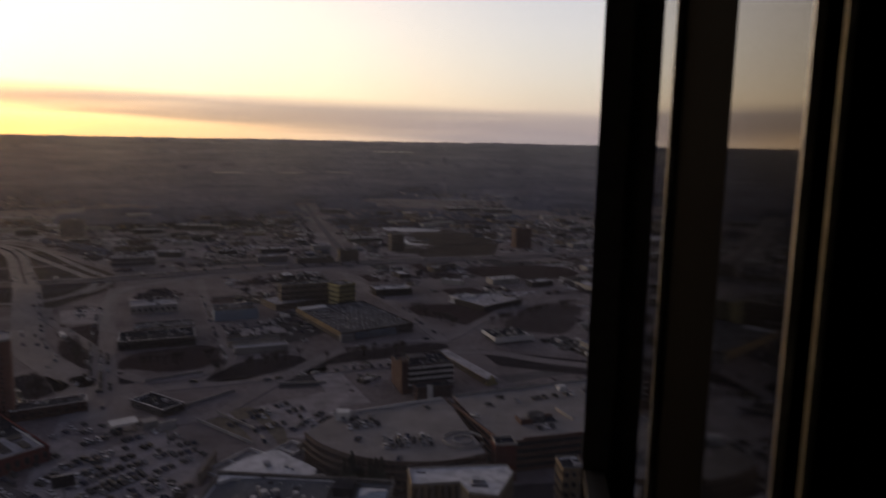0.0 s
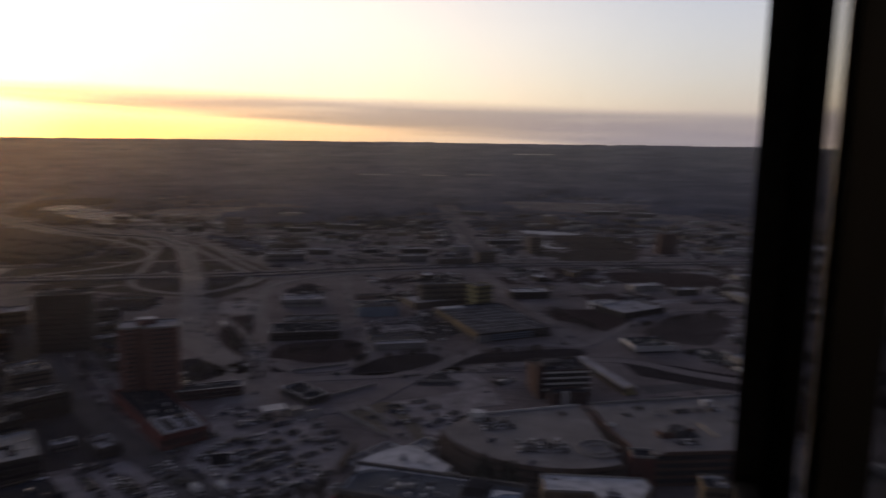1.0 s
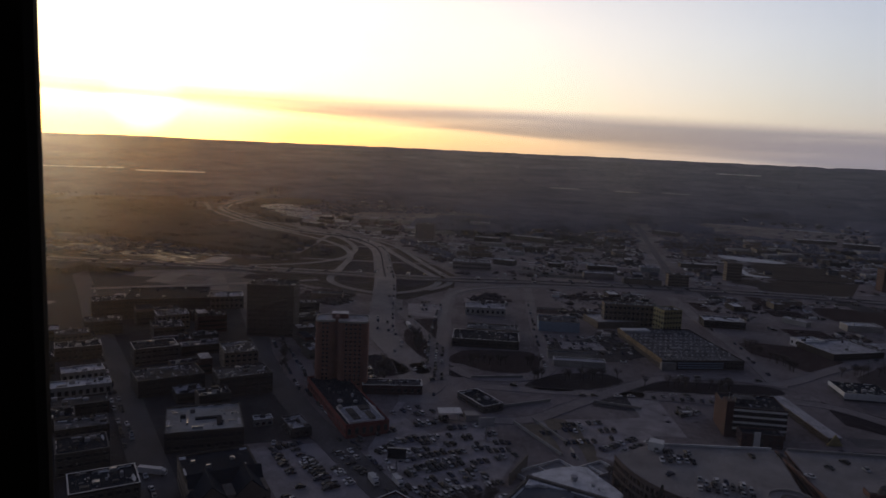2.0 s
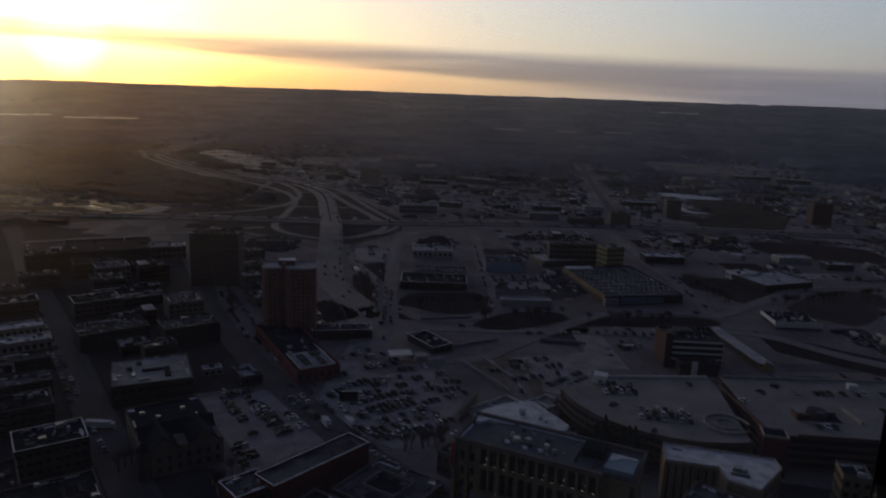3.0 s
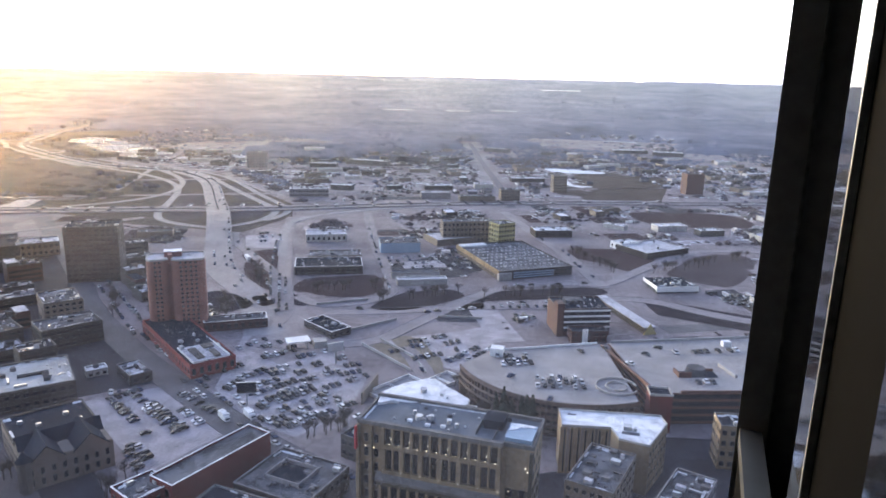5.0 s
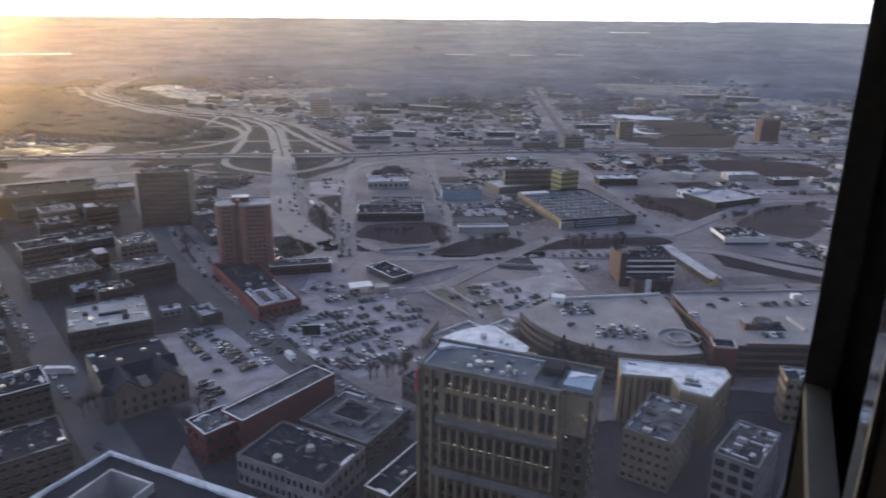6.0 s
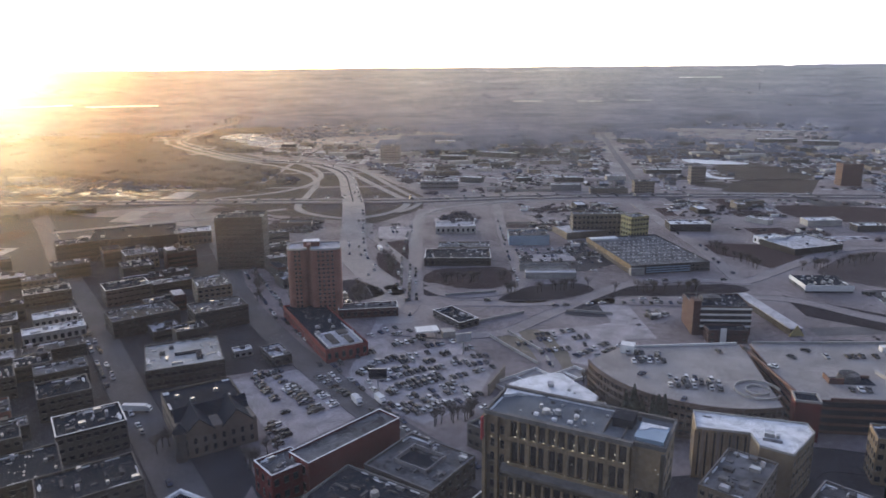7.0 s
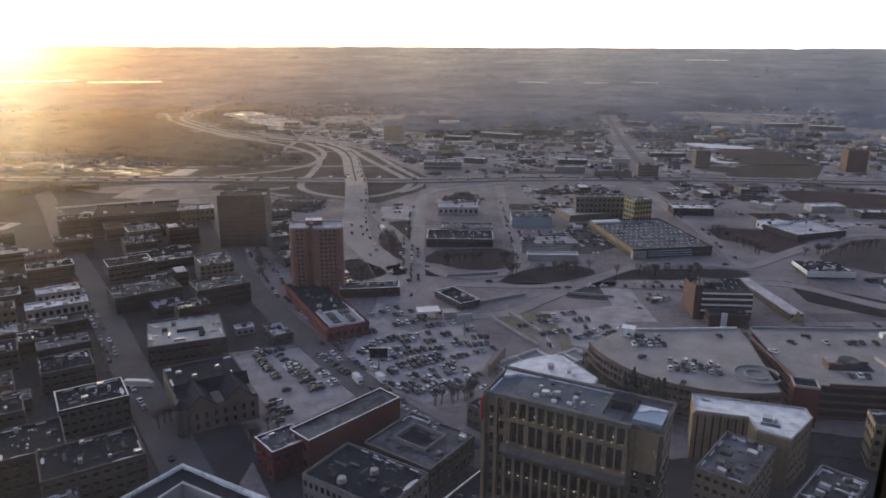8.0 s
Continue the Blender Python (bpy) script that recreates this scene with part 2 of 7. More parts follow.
M = {
    "ground": surf("city_ground", (0.270, 0.238, 0.246), (0.118, 0.103, 0.108), 0.30, 0.03, 0.95, 0.3, lo=0.36, hi=0.66, spec=0.08),
    # paler than the city ground, partly to carry the haze of the middle distance
    "suburb": surf("hazed_suburb_ground", (0.33, 0.295, 0.295), (0.15, 0.133, 0.135), 0.06, 0.008, 1.0, 0.0, lo=0.38, hi=0.62, spec=0.0),
    # bluish and lifted: distance haze is mixed into the wood colour
    "woods": surf("hazed_winter_woods", (0.172, 0.186, 0.240), (0.074, 0.081, 0.108), 0.020, 0.0045, 1.0, 0.0, lo=0.36, hi=0.64, spec=0.0),
    "thicket": surf("bare_thicket", (0.110, 0.094, 0.096), (0.058, 0.050, 0.052), 0.3, 0.02, 1.0, 0.2, spec=0.0),
    "woodfloor": surf("brown_winter_wood", (0.150, 0.140, 0.122), (0.085, 0.078, 0.070), 0.03, 0.006, 1.0, 0.0, lo=0.36, hi=0.64, spec=0.0),
    "road": surf("salted_asphalt", (0.275, 0.247, 0.258), (0.155, 0.14, 0.147), 0.4, 0.05, 0.9, 0.1, spec=0.2),
    "deck": surf("highway_concrete", (0.285, 0.268, 0.28), (0.165, 0.155, 0.162), 0.25, 0.03, 0.85, 0.1, spec=0.2),
    "lot": surf("salted_parking_asphalt", (0.385, 0.355, 0.375), (0.170, 0.156, 0.166), 0.9, 0.12, 0.85, 0.1, lo=0.34, hi=0.62, spec=0.2),
    "topdeck": surf("worn_deck_concrete", (0.31, 0.29, 0.285), (0.17, 0.158, 0.158), 0.7, 0.09, 0.85, 0.1, lo=0.34, hi=0.62, spec=0.2),
    # asphalt lowered further to hold the street shade of missing tall buildings
    "darklot": surf("shade_dark_asphalt", (0.060, 0.060, 0.072), (0.024, 0.024, 0.030), 0.4, 0.05, 0.9, 0.1, spec=0.08),
    "brush": surf("winter_brush", (0.054, 0.048, 0.053), (0.026, 0.023, 0.026), 0.5, 0.06, 1.0, 0.3, spec=0.0),
    "redbrush": surf("reddish_winter_brush", (0.085, 0.065, 0.063), (0.044, 0.034, 0.034), 0.4, 0.05, 1.0, 0.3, spec=0.0),
    "grass": surf("dormant_grass", (0.12, 0.10, 0.08), (0.065, 0.056, 0.05), 0.3, 0.03, 1.0, 0.2, spec=0.0),
    "straw": surf("straw_coloured_lawn", (0.27, 0.235, 0.185), (0.12, 0.104, 0.085), 0.35, 0.06, 1.0, 0.2, spec=0.0),
    "snow": surf("patchy_snow", (0.76, 0.77, 0.80), (0.36, 0.37, 0.40), 1.3, 0.28, 0.8, 0.2, lo=0.34, hi=0.58, spec=0.2),
    "ice": surf("wet_ice_sheet", (0.55, 0.56, 0.60), (0.26, 0.27, 0.30), 0.5, 0.1, 0.16, 0.03, spec=0.5),
    "signred": surf("red_sign_enamel", (0.55, 0.035, 0.05), (0.38, 0.025, 0.035), 1.0, 0.2, 0.5, 0.0),
    "snowroof": surf("snow_dusted_roof", (0.58, 0.58, 0.62), (0.20, 0.20, 0.225), 0.6, 0.14, 0.9, 0.1, spec=0.2),
    "roof": surf("grey_membrane_roof", (0.115, 0.118, 0.132), (0.030, 0.031, 0.037), 0.5, 0.12, 0.95, 0.1, lo=0.40, hi=0.60, spread=0.35, spec=0.1),
    "palemembrane": surf("pale_membrane_roof", (0.40, 0.405, 0.41), (0.24, 0.243, 0.25), 0.4, 0.08, 0.9, 0.1, lo=0.38, hi=0.62, spec=0.15),
    # tar roofs; the same near-black also paints shade in garages, ramp and roof courts
    "darkroof_shade": surf("dark_tar_and_shade", (0.022, 0.030, 0.046), (0.009, 0.013, 0.022), 0.7, 0.1, 0.95, 0.1, spec=0.03),
    "brick": surf("red_brown_brick", (0.27, 0.125, 0.10), (0.16, 0.076, 0.062), 1.6, 0.15, 0.9, 0.2),
    "darkbrick": surf("dark_maroon_brick", (0.075, 0.034, 0.034), (0.038, 0.019, 0.020), 1.2, 0.1, 0.9, 0.2),
    "street": surf("grey_street_asphalt", (0.135, 0.131, 0.143), (0.070, 0.068, 0.075), 0.6, 0.06, 0.9, 0.1, spec=0.15),
    "redbrick": surf("dark_red_brick", (0.150, 0.030, 0.030), (0.072, 0.017, 0.018), 1.2, 0.1, 0.9, 0.2, spec=0.2),
    "brown": surf("brown_masonry", (0.092, 0.084, 0.081), (0.043, 0.040, 0.039), 0.9, 0.12, 0.9, 0.2, spread=0.35, spec=0.2),
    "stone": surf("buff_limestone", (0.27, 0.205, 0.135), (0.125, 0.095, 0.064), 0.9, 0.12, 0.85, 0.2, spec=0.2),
    "ledgestone": surf("grey_soiled_limestone", (0.165, 0.157, 0.156), (0.075, 0.072, 0.073), 0.9, 0.15, 0.9, 0.2, spec=0.2),
    "greypaint": surf("grey_painted_brick", (0.23, 0.222, 0.24), (0.13, 0.126, 0.138), 1.0, 0.15, 0.9, 0.1, spec=0.2),
    "podiumred": surf("bright_red_brick", (0.24, 0.055, 0.050), (0.13, 0.034, 0.032), 1.2, 0.1, 0.9, 0.2, spec=0.2),
    "courtwall": surf("pale_grey_court_render", (0.42, 0.42, 0.43), (0.25, 0.25, 0.26), 0.7, 0.12, 0.9, 0.1, spec=0.2),
    "garageface": surf("soiled_garage_concrete", (0.150, 0.120, 0.112), (0.062, 0.050, 0.048), 0.8, 0.12, 0.9, 0.1, spec=0.1),
    "bluegreyroof": surf("blue_grey_membrane", (0.150, 0.168, 0.195), (0.070, 0.080, 0.098), 0.8, 0.13, 0.9, 0.1, spec=0.1),
    # darker, greyer limestone, used mostly on the office's lower storeys
    "weathered": surf("darker_grey_limestone", (0.105, 0.090, 0.072), (0.045, 0.040, 0.034), 0.8, 0.10, 0.85, 0.2, spec=0.2),
    # darker than any real paint: the pier's unlit look is in the colour
    "pier": surf("shade_black_metal", (0.0026, 0.0032, 0.0045), (0.0016, 0.002, 0.0028), 30, 3, 0.8, 0.02, spec=0.02),
    "coping": surf("grey_stone_coping", (0.17, 0.168, 0.176), (0.08, 0.078, 0.084), 0.8, 0.12, 0.9, 0.1, spread=0.3, spec=0.2),
    "pale": surf("pale_concrete", (0.40, 0.39, 0.385), (0.22, 0.215, 0.215), 0.6, 0.08, 0.85, 0.1),
    "white": surf("white_painted_wall", (0.78, 0.78, 0.78), (0.55, 0.55, 0.56), 0.5, 0.08, 0.8, 0.1),
    "yellow": surf("yellow_stucco", (0.42, 0.36, 0.17), (0.29, 0.25, 0.125), 0.5, 0.08, 0.85, 0.1),
    "blue": surf("blue_grey_cladding", (0.26, 0.36, 0.48), (0.17, 0.24, 0.33), 0.5, 0.08, 0.6, 0.1),
    "tan": surf("tan_render", (0.20, 0.165, 0.135), (0.11, 0.092, 0.078), 0.5, 0.08, 0.85, 0.1, spread=0.25),
    "glass": surf("dark_window_glass", (0.030, 0.034, 0.042), (0.012, 0.013, 0.016), 0.6, 0.1, 0.18, 0.0),
    "steel": surf("galvanised_steel", (0.45, 0.46, 0.48), (0.30, 0.31, 0.33), 2.0, 0.2, 0.5, 0.0, metal=0.6),
    "paint": surf("road_paint", (0.75, 0.75, 0.72), (0.45, 0.45, 0.43), 0.8, 0.1, 0.7, 0.0),
    "needles": surf("dark_conifer_needles", (0.040, 0.052, 0.042), (0.018, 0.024, 0.020), 2.0, 0.3, 1.0, 0.2, spec=0.1),
    "bark": surf("bare_bark", (0.10, 0.085, 0.075), (0.05, 0.042, 0.038), 2.0, 0.3, 1.0, 0.3),
    "frame": surf("bronze_grey_aluminium", (0.36, 0.365, 0.375), (0.25, 0.255, 0.262), 40, 4, 0.6, 0.03, spec=0.2),
    "edge": surf("worn_aluminium_edge", (0.34, 0.35, 0.35), (0.16, 0.16, 0.165), 60, 6, 0.38, 0.05, metal=0.8),
    "ledge": surf("grey_aluminium_ledge", (0.036, 0.042, 0.052), (0.022, 0.026, 0.033), 30, 3, 0.5, 0.03, metal=0.2),
    "blackglass": surf("black_polished_panel", (0.006, 0.007, 0.008), (0.003, 0.003, 0.004), 8, 1, 0.04, 0.0),
    "room": surf("grey_plaster", (0.50, 0.49, 0.47), (0.40, 0.39, 0.375), 6, 0.8, 0.9, 0.1),
    # dark copy of the room plaster, shade of column and side wall coloured in
    "darkplaster": surf("shade_dark_plaster", (0.035, 0.032, 0.03), (0.02, 0.018, 0.017), 6, 0.8, 0.9, 0.1, spec=0.1),
    "carpet": surf("dark_carpet", (0.05, 0.047, 0.045), (0.025, 0.024, 0.023), 60, 2, 1.0, 0.2),
    "tyre": surf("tyre_rubber", (0.03, 0.03, 0.03), (0.015, 0.015, 0.015), 8, 1, 0.9, 0.0),
    # film is stronger than light dust, to veil the distance like haze
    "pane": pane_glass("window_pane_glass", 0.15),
    "lamp": glow("warm_facade_light", (1.0, 0.80, 0.48), 0.09),
    "billboard": surf("billboard_face", (0.55, 0.56, 0.60), (0.30, 0.31, 0.34), 0.5, 0.2, 0.6, 0.0),
    "rust": surf("rust_red_paint", (0.13, 0.058, 0.048), (0.07, 0.034, 0.03), 0.8, 0.1, 0.8, 0.1),
}
M["clear"] = bpy.data.materials.new("clear_glass")
M["clear"].use_nodes = True
M["clear"].node_tree.nodes.clear()
_o, _c = M["clear"].node_tree.nodes.new("ShaderNodeOutputMaterial"), M["clear"].node_tree.nodes.new("ShaderNodeBsdfTransparent")
M["clear"].node_tree.links.new(_c.outputs[0], _o.inputs[0])
CAR_PAINT = {k: surf(k + "_car_paint", c, tuple(v * 0.7 for v in c), 3, 0.4, 0.6, 0.0, spec=0.3) for k, c in {
    "white": (0.75, 0.75, 0.76), "silver": (0.42, 0.43, 0.45), "black": (0.02, 0.02, 0.022), "charcoal": (0.07, 0.072, 0.078),
    "navy": (0.03, 0.045, 0.10), "red": (0.28, 0.03, 0.03)}.items()}


# ---- mesh helpers ----
def mesh_of(name, bm, material):
    me = bpy.data.meshes.new(name)
    bm.to_mesh(me)
    bm.free()
    me.materials.append(material)
    return me


def part(name, bm, material, parent, label=""):
    ob = new(name, mesh_of(name, bm, material))
    ob.parent = parent
    return tagged(ob, label) if label else ob


def piece(name, me, parent, m):
    ob = new(name, me)
    ob.parent = parent
    ob.matrix_basis = m
    return ob


def thing(name, m, label, category, group="", kind=""):
    ob = new(name)
    ob.matrix_basis = m
    return tagged(ob, label, category, group, kind)


def box(bm, x0, x1, y0, y1, z0, z1, m=None):
    vs = [bm.verts.new((x, y, z)) for z in (z0, z1) for x, y in ((x0, y0), (x1, y0), (x1, y1), (x0, y1))]
    for f in ((3, 2, 1, 0), (4, 5, 6, 7), (0, 1, 5, 4), (1, 2, 6, 5), (2, 3, 7, 6), (3, 0, 4, 7)):
        bm.faces.new([vs[i] for i in f])
    if m is not None:
        bmesh.ops.transform(bm, matrix=m, verts=vs)
    return vs


def prism(bm, outline, z0, z1):
    a = [bm.verts.new((x, y, z0)) for x, y in outline]
    b = [bm.verts.new((x, y, z1)) for x, y in outline]
    n = len(a)
    bm.faces.new(b)
    bm.faces.new(a[::-1])
    for i in range(n):
        bm.faces.new((a[i], a[(i + 1) % n], b[(i + 1) % n], b[i]))


def boxes(*dims):
    bm = bmesh.new()
    for d in dims:
        box(bm, *d)
    return bm


def solid(outline, z0, z1):
    bm = bmesh.new()
    prism(bm, outline, z0, z1)
    bmesh.ops.recalc_face_normals(bm, faces=bm.faces)
    return bm


def from_arrays(name, verts, faces, material):
    me = bpy.data.meshes.new(name)
    me.from_pydata(verts, [], faces)
    me.materials.append(material)
    me.update()
    return me


def height(x, y):
    """The land is flat round the city and rises slowly, in low folds, to the far ridge."""
    r = math.hypot(x, y)
    if r < 1600:
        return 0.0
    return 110 * ((r - 1600) / 3200) ** 1.5 + noise.noise((x / 700, y / 700, 3)) * min(1, max(0, (r - 1800) / 1500)) * 7


# ---- ground ----
def build_ground():
    radii = [0, 30, 60, 100, 150, 220, 300, 400, 520, 680, 860, 1060, 1300, 1600]
    radii += [1600 + 3300 * (i / 40) for i in range(1, 41)]
    n = 180
    verts, faces = [(0, 0, 0)], []
    for k, r in enumerate(radii[1:]):
        for i in range(n):
            a = 2 * math.pi * i / n
            x, y = r * math.cos(a), r * math.sin(a)
            verts.append((x, y, height(x, y)))
    for i in range(n):
        faces.append((0, 1 + i, 1 + (i + 1) % n))
    for k in range(len(radii) - 2):
        o = 1 + k * n
        for i in range(n):
            j = (i + 1) % n
            faces.append((o + i, o + n + i, o + n + j, o + j))
    me = from_arrays("ground", verts, faces, M["ground"])
    me.materials.append(M["suburb"])
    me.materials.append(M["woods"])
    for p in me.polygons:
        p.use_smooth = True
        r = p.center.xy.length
        # colour changes with distance, the outer two bands with haze in them
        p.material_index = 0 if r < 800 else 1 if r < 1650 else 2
    tagged(new("ground", me), "mottled dark winter ground of a flat city and its wooded outskirts", "ground", kind="structure")


build_ground()


def curve_points(pts, per=6):
    out = []
    p = [Vector(q) for q in pts]
    for i in range(len(p) - 1):
        a, b, c, d = p[max(i - 1, 0)], p[i], p[i + 1], p[min(i + 2, len(p) - 1)]
        for k in range(per):
            t = k / per
            out.append(0.5 * ((2 * b) + (c - a) * t + (2 * a - 5 * b + 4 * c - d) * t * t + (3 * b - a - 3 * c + d) * t ** 3))
    out.append(p[-1])
    return out


def ribbon(pts, offs, zs, lift=0.0):
    """A band swept along pts; its section is offs (sideways) and zs."""
    verts, faces = [], []
    for i, p in enumerate(pts):
        d = (pts[min(i + 1, len(pts) - 1)] - pts[max(i - 1, 0)]).normalized()
        s = Vector((d.y, -d.x))
        for o, z in zip(offs, zs):
            verts.append((p.x + s.x * o, p.y + s.y * o, height(p.x, p.y) + z + lift))
    k = len(offs)
    for i in range(len(pts) - 1):
        for j in range(k - 1):
            faces.append((i * k + j, (i + 1) * k + j, (i + 1) * k + j + 1, i * k + j + 1))
    return verts, faces


def road(name, pts, width, label, z=0.1, material="road", lanes=0, deck=0.0, per=6, hump=None):
    """A road with kerbs; deck: how high it is carried on piers."""
    pts = curve_points([Vector(p) for p in pts], per)
    h = width / 2
    ob = thing(name, Matrix(), label, "road", kind="structure")
    if deck:
        sec = ((-h, -h, -h + 0.3, -h + 0.3, h - 0.3, h - 0.3, h, h, h - 1.5, -h + 1.5, -h), (deck - 1.2, deck + 0.9, deck + 0.9, deck, deck, deck + 0.9, deck + 0.9, deck - 1.2, deck - 1.9, deck - 1.9, deck - 1.2))
    else:
        sec = ((-h - 0.3, -h - 0.3, -h, -h, h, h, h + 0.3, h + 0.3), (0, z + 0.12, z + 0.12, z, z, z + 0.12, z + 0.12, 0))
    v, f = ribbon(pts, *sec)
    if hump:
        k = len(sec[0])
        v = [(x, y, zz + (0 if i % k in (0, k - 1) else hump[3] * max(0.0, 1 - (math.hypot(x - hump[0], y - hump[1]) / hump[2]) ** 2) ** 2)) for i, (x, y, zz) in enumerate(v)]
    o = new("carriageway", from_arrays("carriageway", v, f, M[material]))
    o.parent = ob
    for i in range(1, lanes):
        x = -h + width * i / lanes
        v, f = ribbon(pts, (x - 0.12, x + 0.12), (0, 0), (deck or z) + 0.02)
        o = new("lane_marking", from_arrays("lane_marking", v, f, M["paint"]))
        o.parent = ob
    if deck:
        run = 0.0
        pier = mesh_of("pier", boxes((-h * 0.7, h * 0.7, -0.6, 0.6, deck - 2.9, deck - 1.9), (-h * 0.5, -h * 0.5 + 1.4, -0.6, 0.6, 0, deck - 2.9), (h * 0.5 - 1.4, h * 0.5, -0.6, 0.6, 0, deck - 2.9)), M["pale"])
        for a, b in zip(pts, pts[1:]):
            run += (b - a).length
            if run > 28:
                run = 0
                piece("pier", pier, ob, Matrix.Translation((b.x, b.y, 0)) @ Matrix.Rotation(math.atan2((b - a).y, (b - a).x) - math.pi / 2, 4, "Z"))
    return ob


FREEWAY = ((-176, 335), (-191, 363), (-220, 401), (-265, 446), (-304, 508), (-326, 547), (-368, 618), (-425, 708), (-486, 800), (-538, 855), (-602, 890), (-697, 897), (-794, 938), (-891, 991), (-1000, 1060), (-1055, 1120), (-1098, 1199), (-1171, 1352), (-1250, 1600))
road("road_freeway", FREEWAY, 21, "wide salted freeway curving away through the city", 0.12, "deck", 0, hump=(-356, 600, 130, 6.5))
road("road_freeway_median", ((-368, 618), (-425, 708), (-486, 800), (-538, 855), (-602, 890), (-697, 897), (-794, 938), (-891, 991), (-1000, 1060), (-1055, 1120), (-1098, 1199), (-1171, 1352), (-1250, 1600)), 1.0, "dark concrete median of the freeway", 0.9, "darklot", hump=(-356, 600, 130, 6.5))
EXPRESSWAY = ((-1200, 260), (-900, 410), (-700, 505), (-560, 570), (-445, 622), (-345, 662), (-243, 722), (-132, 778), (-19, 822), (128, 870), (420, 985), (800, 1150))
for nm, off, w in (("road_expressway", 0, 10), ("road_expressway_far", 16, 10)):
    road(nm, [(x - 0.45 * off, y + 0.9 * off) for x, y in EXPRESSWAY], w, "straight salted expressway crossing under the freeway", 0.5, "road")
    road(nm + "_wall", [(x - 0.45 * (off - 6.2), y + 0.9 * (off - 6.2)) for x, y in EXPRESSWAY], 0.6, "dark concrete barrier along the expressway", 1.1, "road")
road("road_ramp_west", ((-860, 945), (-707, 878), (-627, 850), (-544, 800), (-493, 742), (-458, 673), (-430, 611), (-409, 586), (-381, 574), (-350, 570)), 7, "curved freeway ramp in pale concrete", 0.2, "deck")
road("road_ramp_outer", ((-772, 958), (-647, 903), (-577, 857), (-524, 800), (-497, 742), (-492, 700), (-505, 655), (-540, 610)), 7, "outer freeway ramp in pale concrete", 0.24, "deck")
road("road_ramp_east", ((-640, 925), (-601, 910), (-524, 860), (-465, 800), (-410, 746), (-353, 691), (-330, 664), (-322, 636), (-325, 602), (-336, 580)), 7, "looping freeway ramp in pale concrete", 0.2, "deck")
road("road_ramp_north", ((-560, 895), (-516, 872), (-472, 836), (-384, 742), (-331, 688), (-314, 654), (-316, 614)), 6, "long freeway ramp in pale concrete", 0.26, "deck")
road("road_ramp_loop", ((-242, 496), (-268, 552), (-284, 592), (-289, 622), (-278, 658), (-236, 706), (-180, 740)), 7, "street curving onto the expressway", 0.22, "deck")
road("road_ramp_far", ((-1120, 1130), (-1060, 1080), (-1006, 1030), (-850, 940), (-740, 880)), 8, "far freeway ramp in pale concrete", 0.22, "deck")
road("road_north", ((-178, 350), (-184, 378), (-211, 434), (-238, 493), (-272, 567), (-300, 640)), 10, "salted city street with queued cars", 0.16, "road")
road("road_merge", ((-200, 396), (-222, 444), (-258, 484), (-297, 524), (-318, 560)), 7, "slip road beside the freeway", 0.18, "road")
road("road_west", ((-900, 645), (-570, 428), (-459, 352), (-367, 293), (-295, 245), (-243, 210), (-181, 170), (-120, 130), (-40, 78)), 15, "long grey downtown street with parked cars", 0.1, "street")
road("road_cross", ((-520, 560), (-366, 420), (-292, 345), (-223, 292), (-185, 267), (-118, 226), (-60, 203), (40, 160)), 14, "salted downtown street", 0.14, "street")
road("road_diagonal", ((-172, 322), (-140, 330), (-115, 345), (-102, 377), (-81, 431), (-62, 464), (-21, 486), (3, 493), (32, 546), (65, 602), (101, 626), (200, 645)), 9, "winding salted street over the cutting", 0.2, "road")
road("road_avenue", ((-105, 740), (-61, 637), (-31, 574), (-4, 502), (2, 484)), 10, "straight salted avenue", 0.18, "road")
road("road_cutting", ((-160, 380), (-120, 395), (-60, 425), (20, 462), (76, 442), (170, 415), (300, 380)), 10, "grey road in the cutting", 0.12, "road")
road("road_side", ((-240, 690), (-211, 617), (-178, 536), (-149, 475), (-133, 437), (-140, 409), (-165, 393), (-188, 404)), 8, "pale side street", 0.22, "road")
road("road_hill", ((-292, 1500), (-230, 1260), (-173, 1048), (-120, 855), (-100, 765)), 8, "straight street running up the far hillside", 0.2, "street")
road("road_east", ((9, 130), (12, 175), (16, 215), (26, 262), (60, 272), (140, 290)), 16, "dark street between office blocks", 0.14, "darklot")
road("road_market", ((-98, 250), (-84, 268), (-75, 300), (-98, 340)), 9, "salted street beside the parking lot", 0.16, "road")
road("road_far_west", ((-560, 425), (-480, 520), (-430, 590)), 8, "distant pale street", 0.2, "road")


def patch(name, outline, z, material, label, category):
    """A flat surfaced area with a low raised edge."""
    ob = new(name, mesh_of(name, solid(outline, -0.2, z), M[material]))
    return tagged(ob, label, category, kind="structure")


patch("parking_lot_main", ((-186, 331), (-166, 268), (-140, 244), (-112, 236), (-100, 262), (-104, 300), (-134, 326), (-160, 338)), 0.08, "lot", "snow-salted parking lot crowded with cars", "parking lot")
patch("parking_lot_west", ((-212, 240), (-190, 262), (-140, 232), (-152, 196)), 0.07, "lot", "salted parking lot with rows of cars", "parking lot")
patch("pavement_crossing", ((-256, 402), (-236, 412), (-222, 408), (-206, 402), (-171, 378), (-146, 346), (-124, 340), (-150, 300), (-178, 316), (-184, 344), (-190, 362), (-214, 378)), 0.1, "road", "wide salted street crossing", "pavement")
patch("parking_lot_plaza", ((-120, 342), (-74, 372), (-64, 382), (-50, 352), (-62, 318), (-92, 322)), 0.08, "lot", "snowy plaza car park", "parking lot")
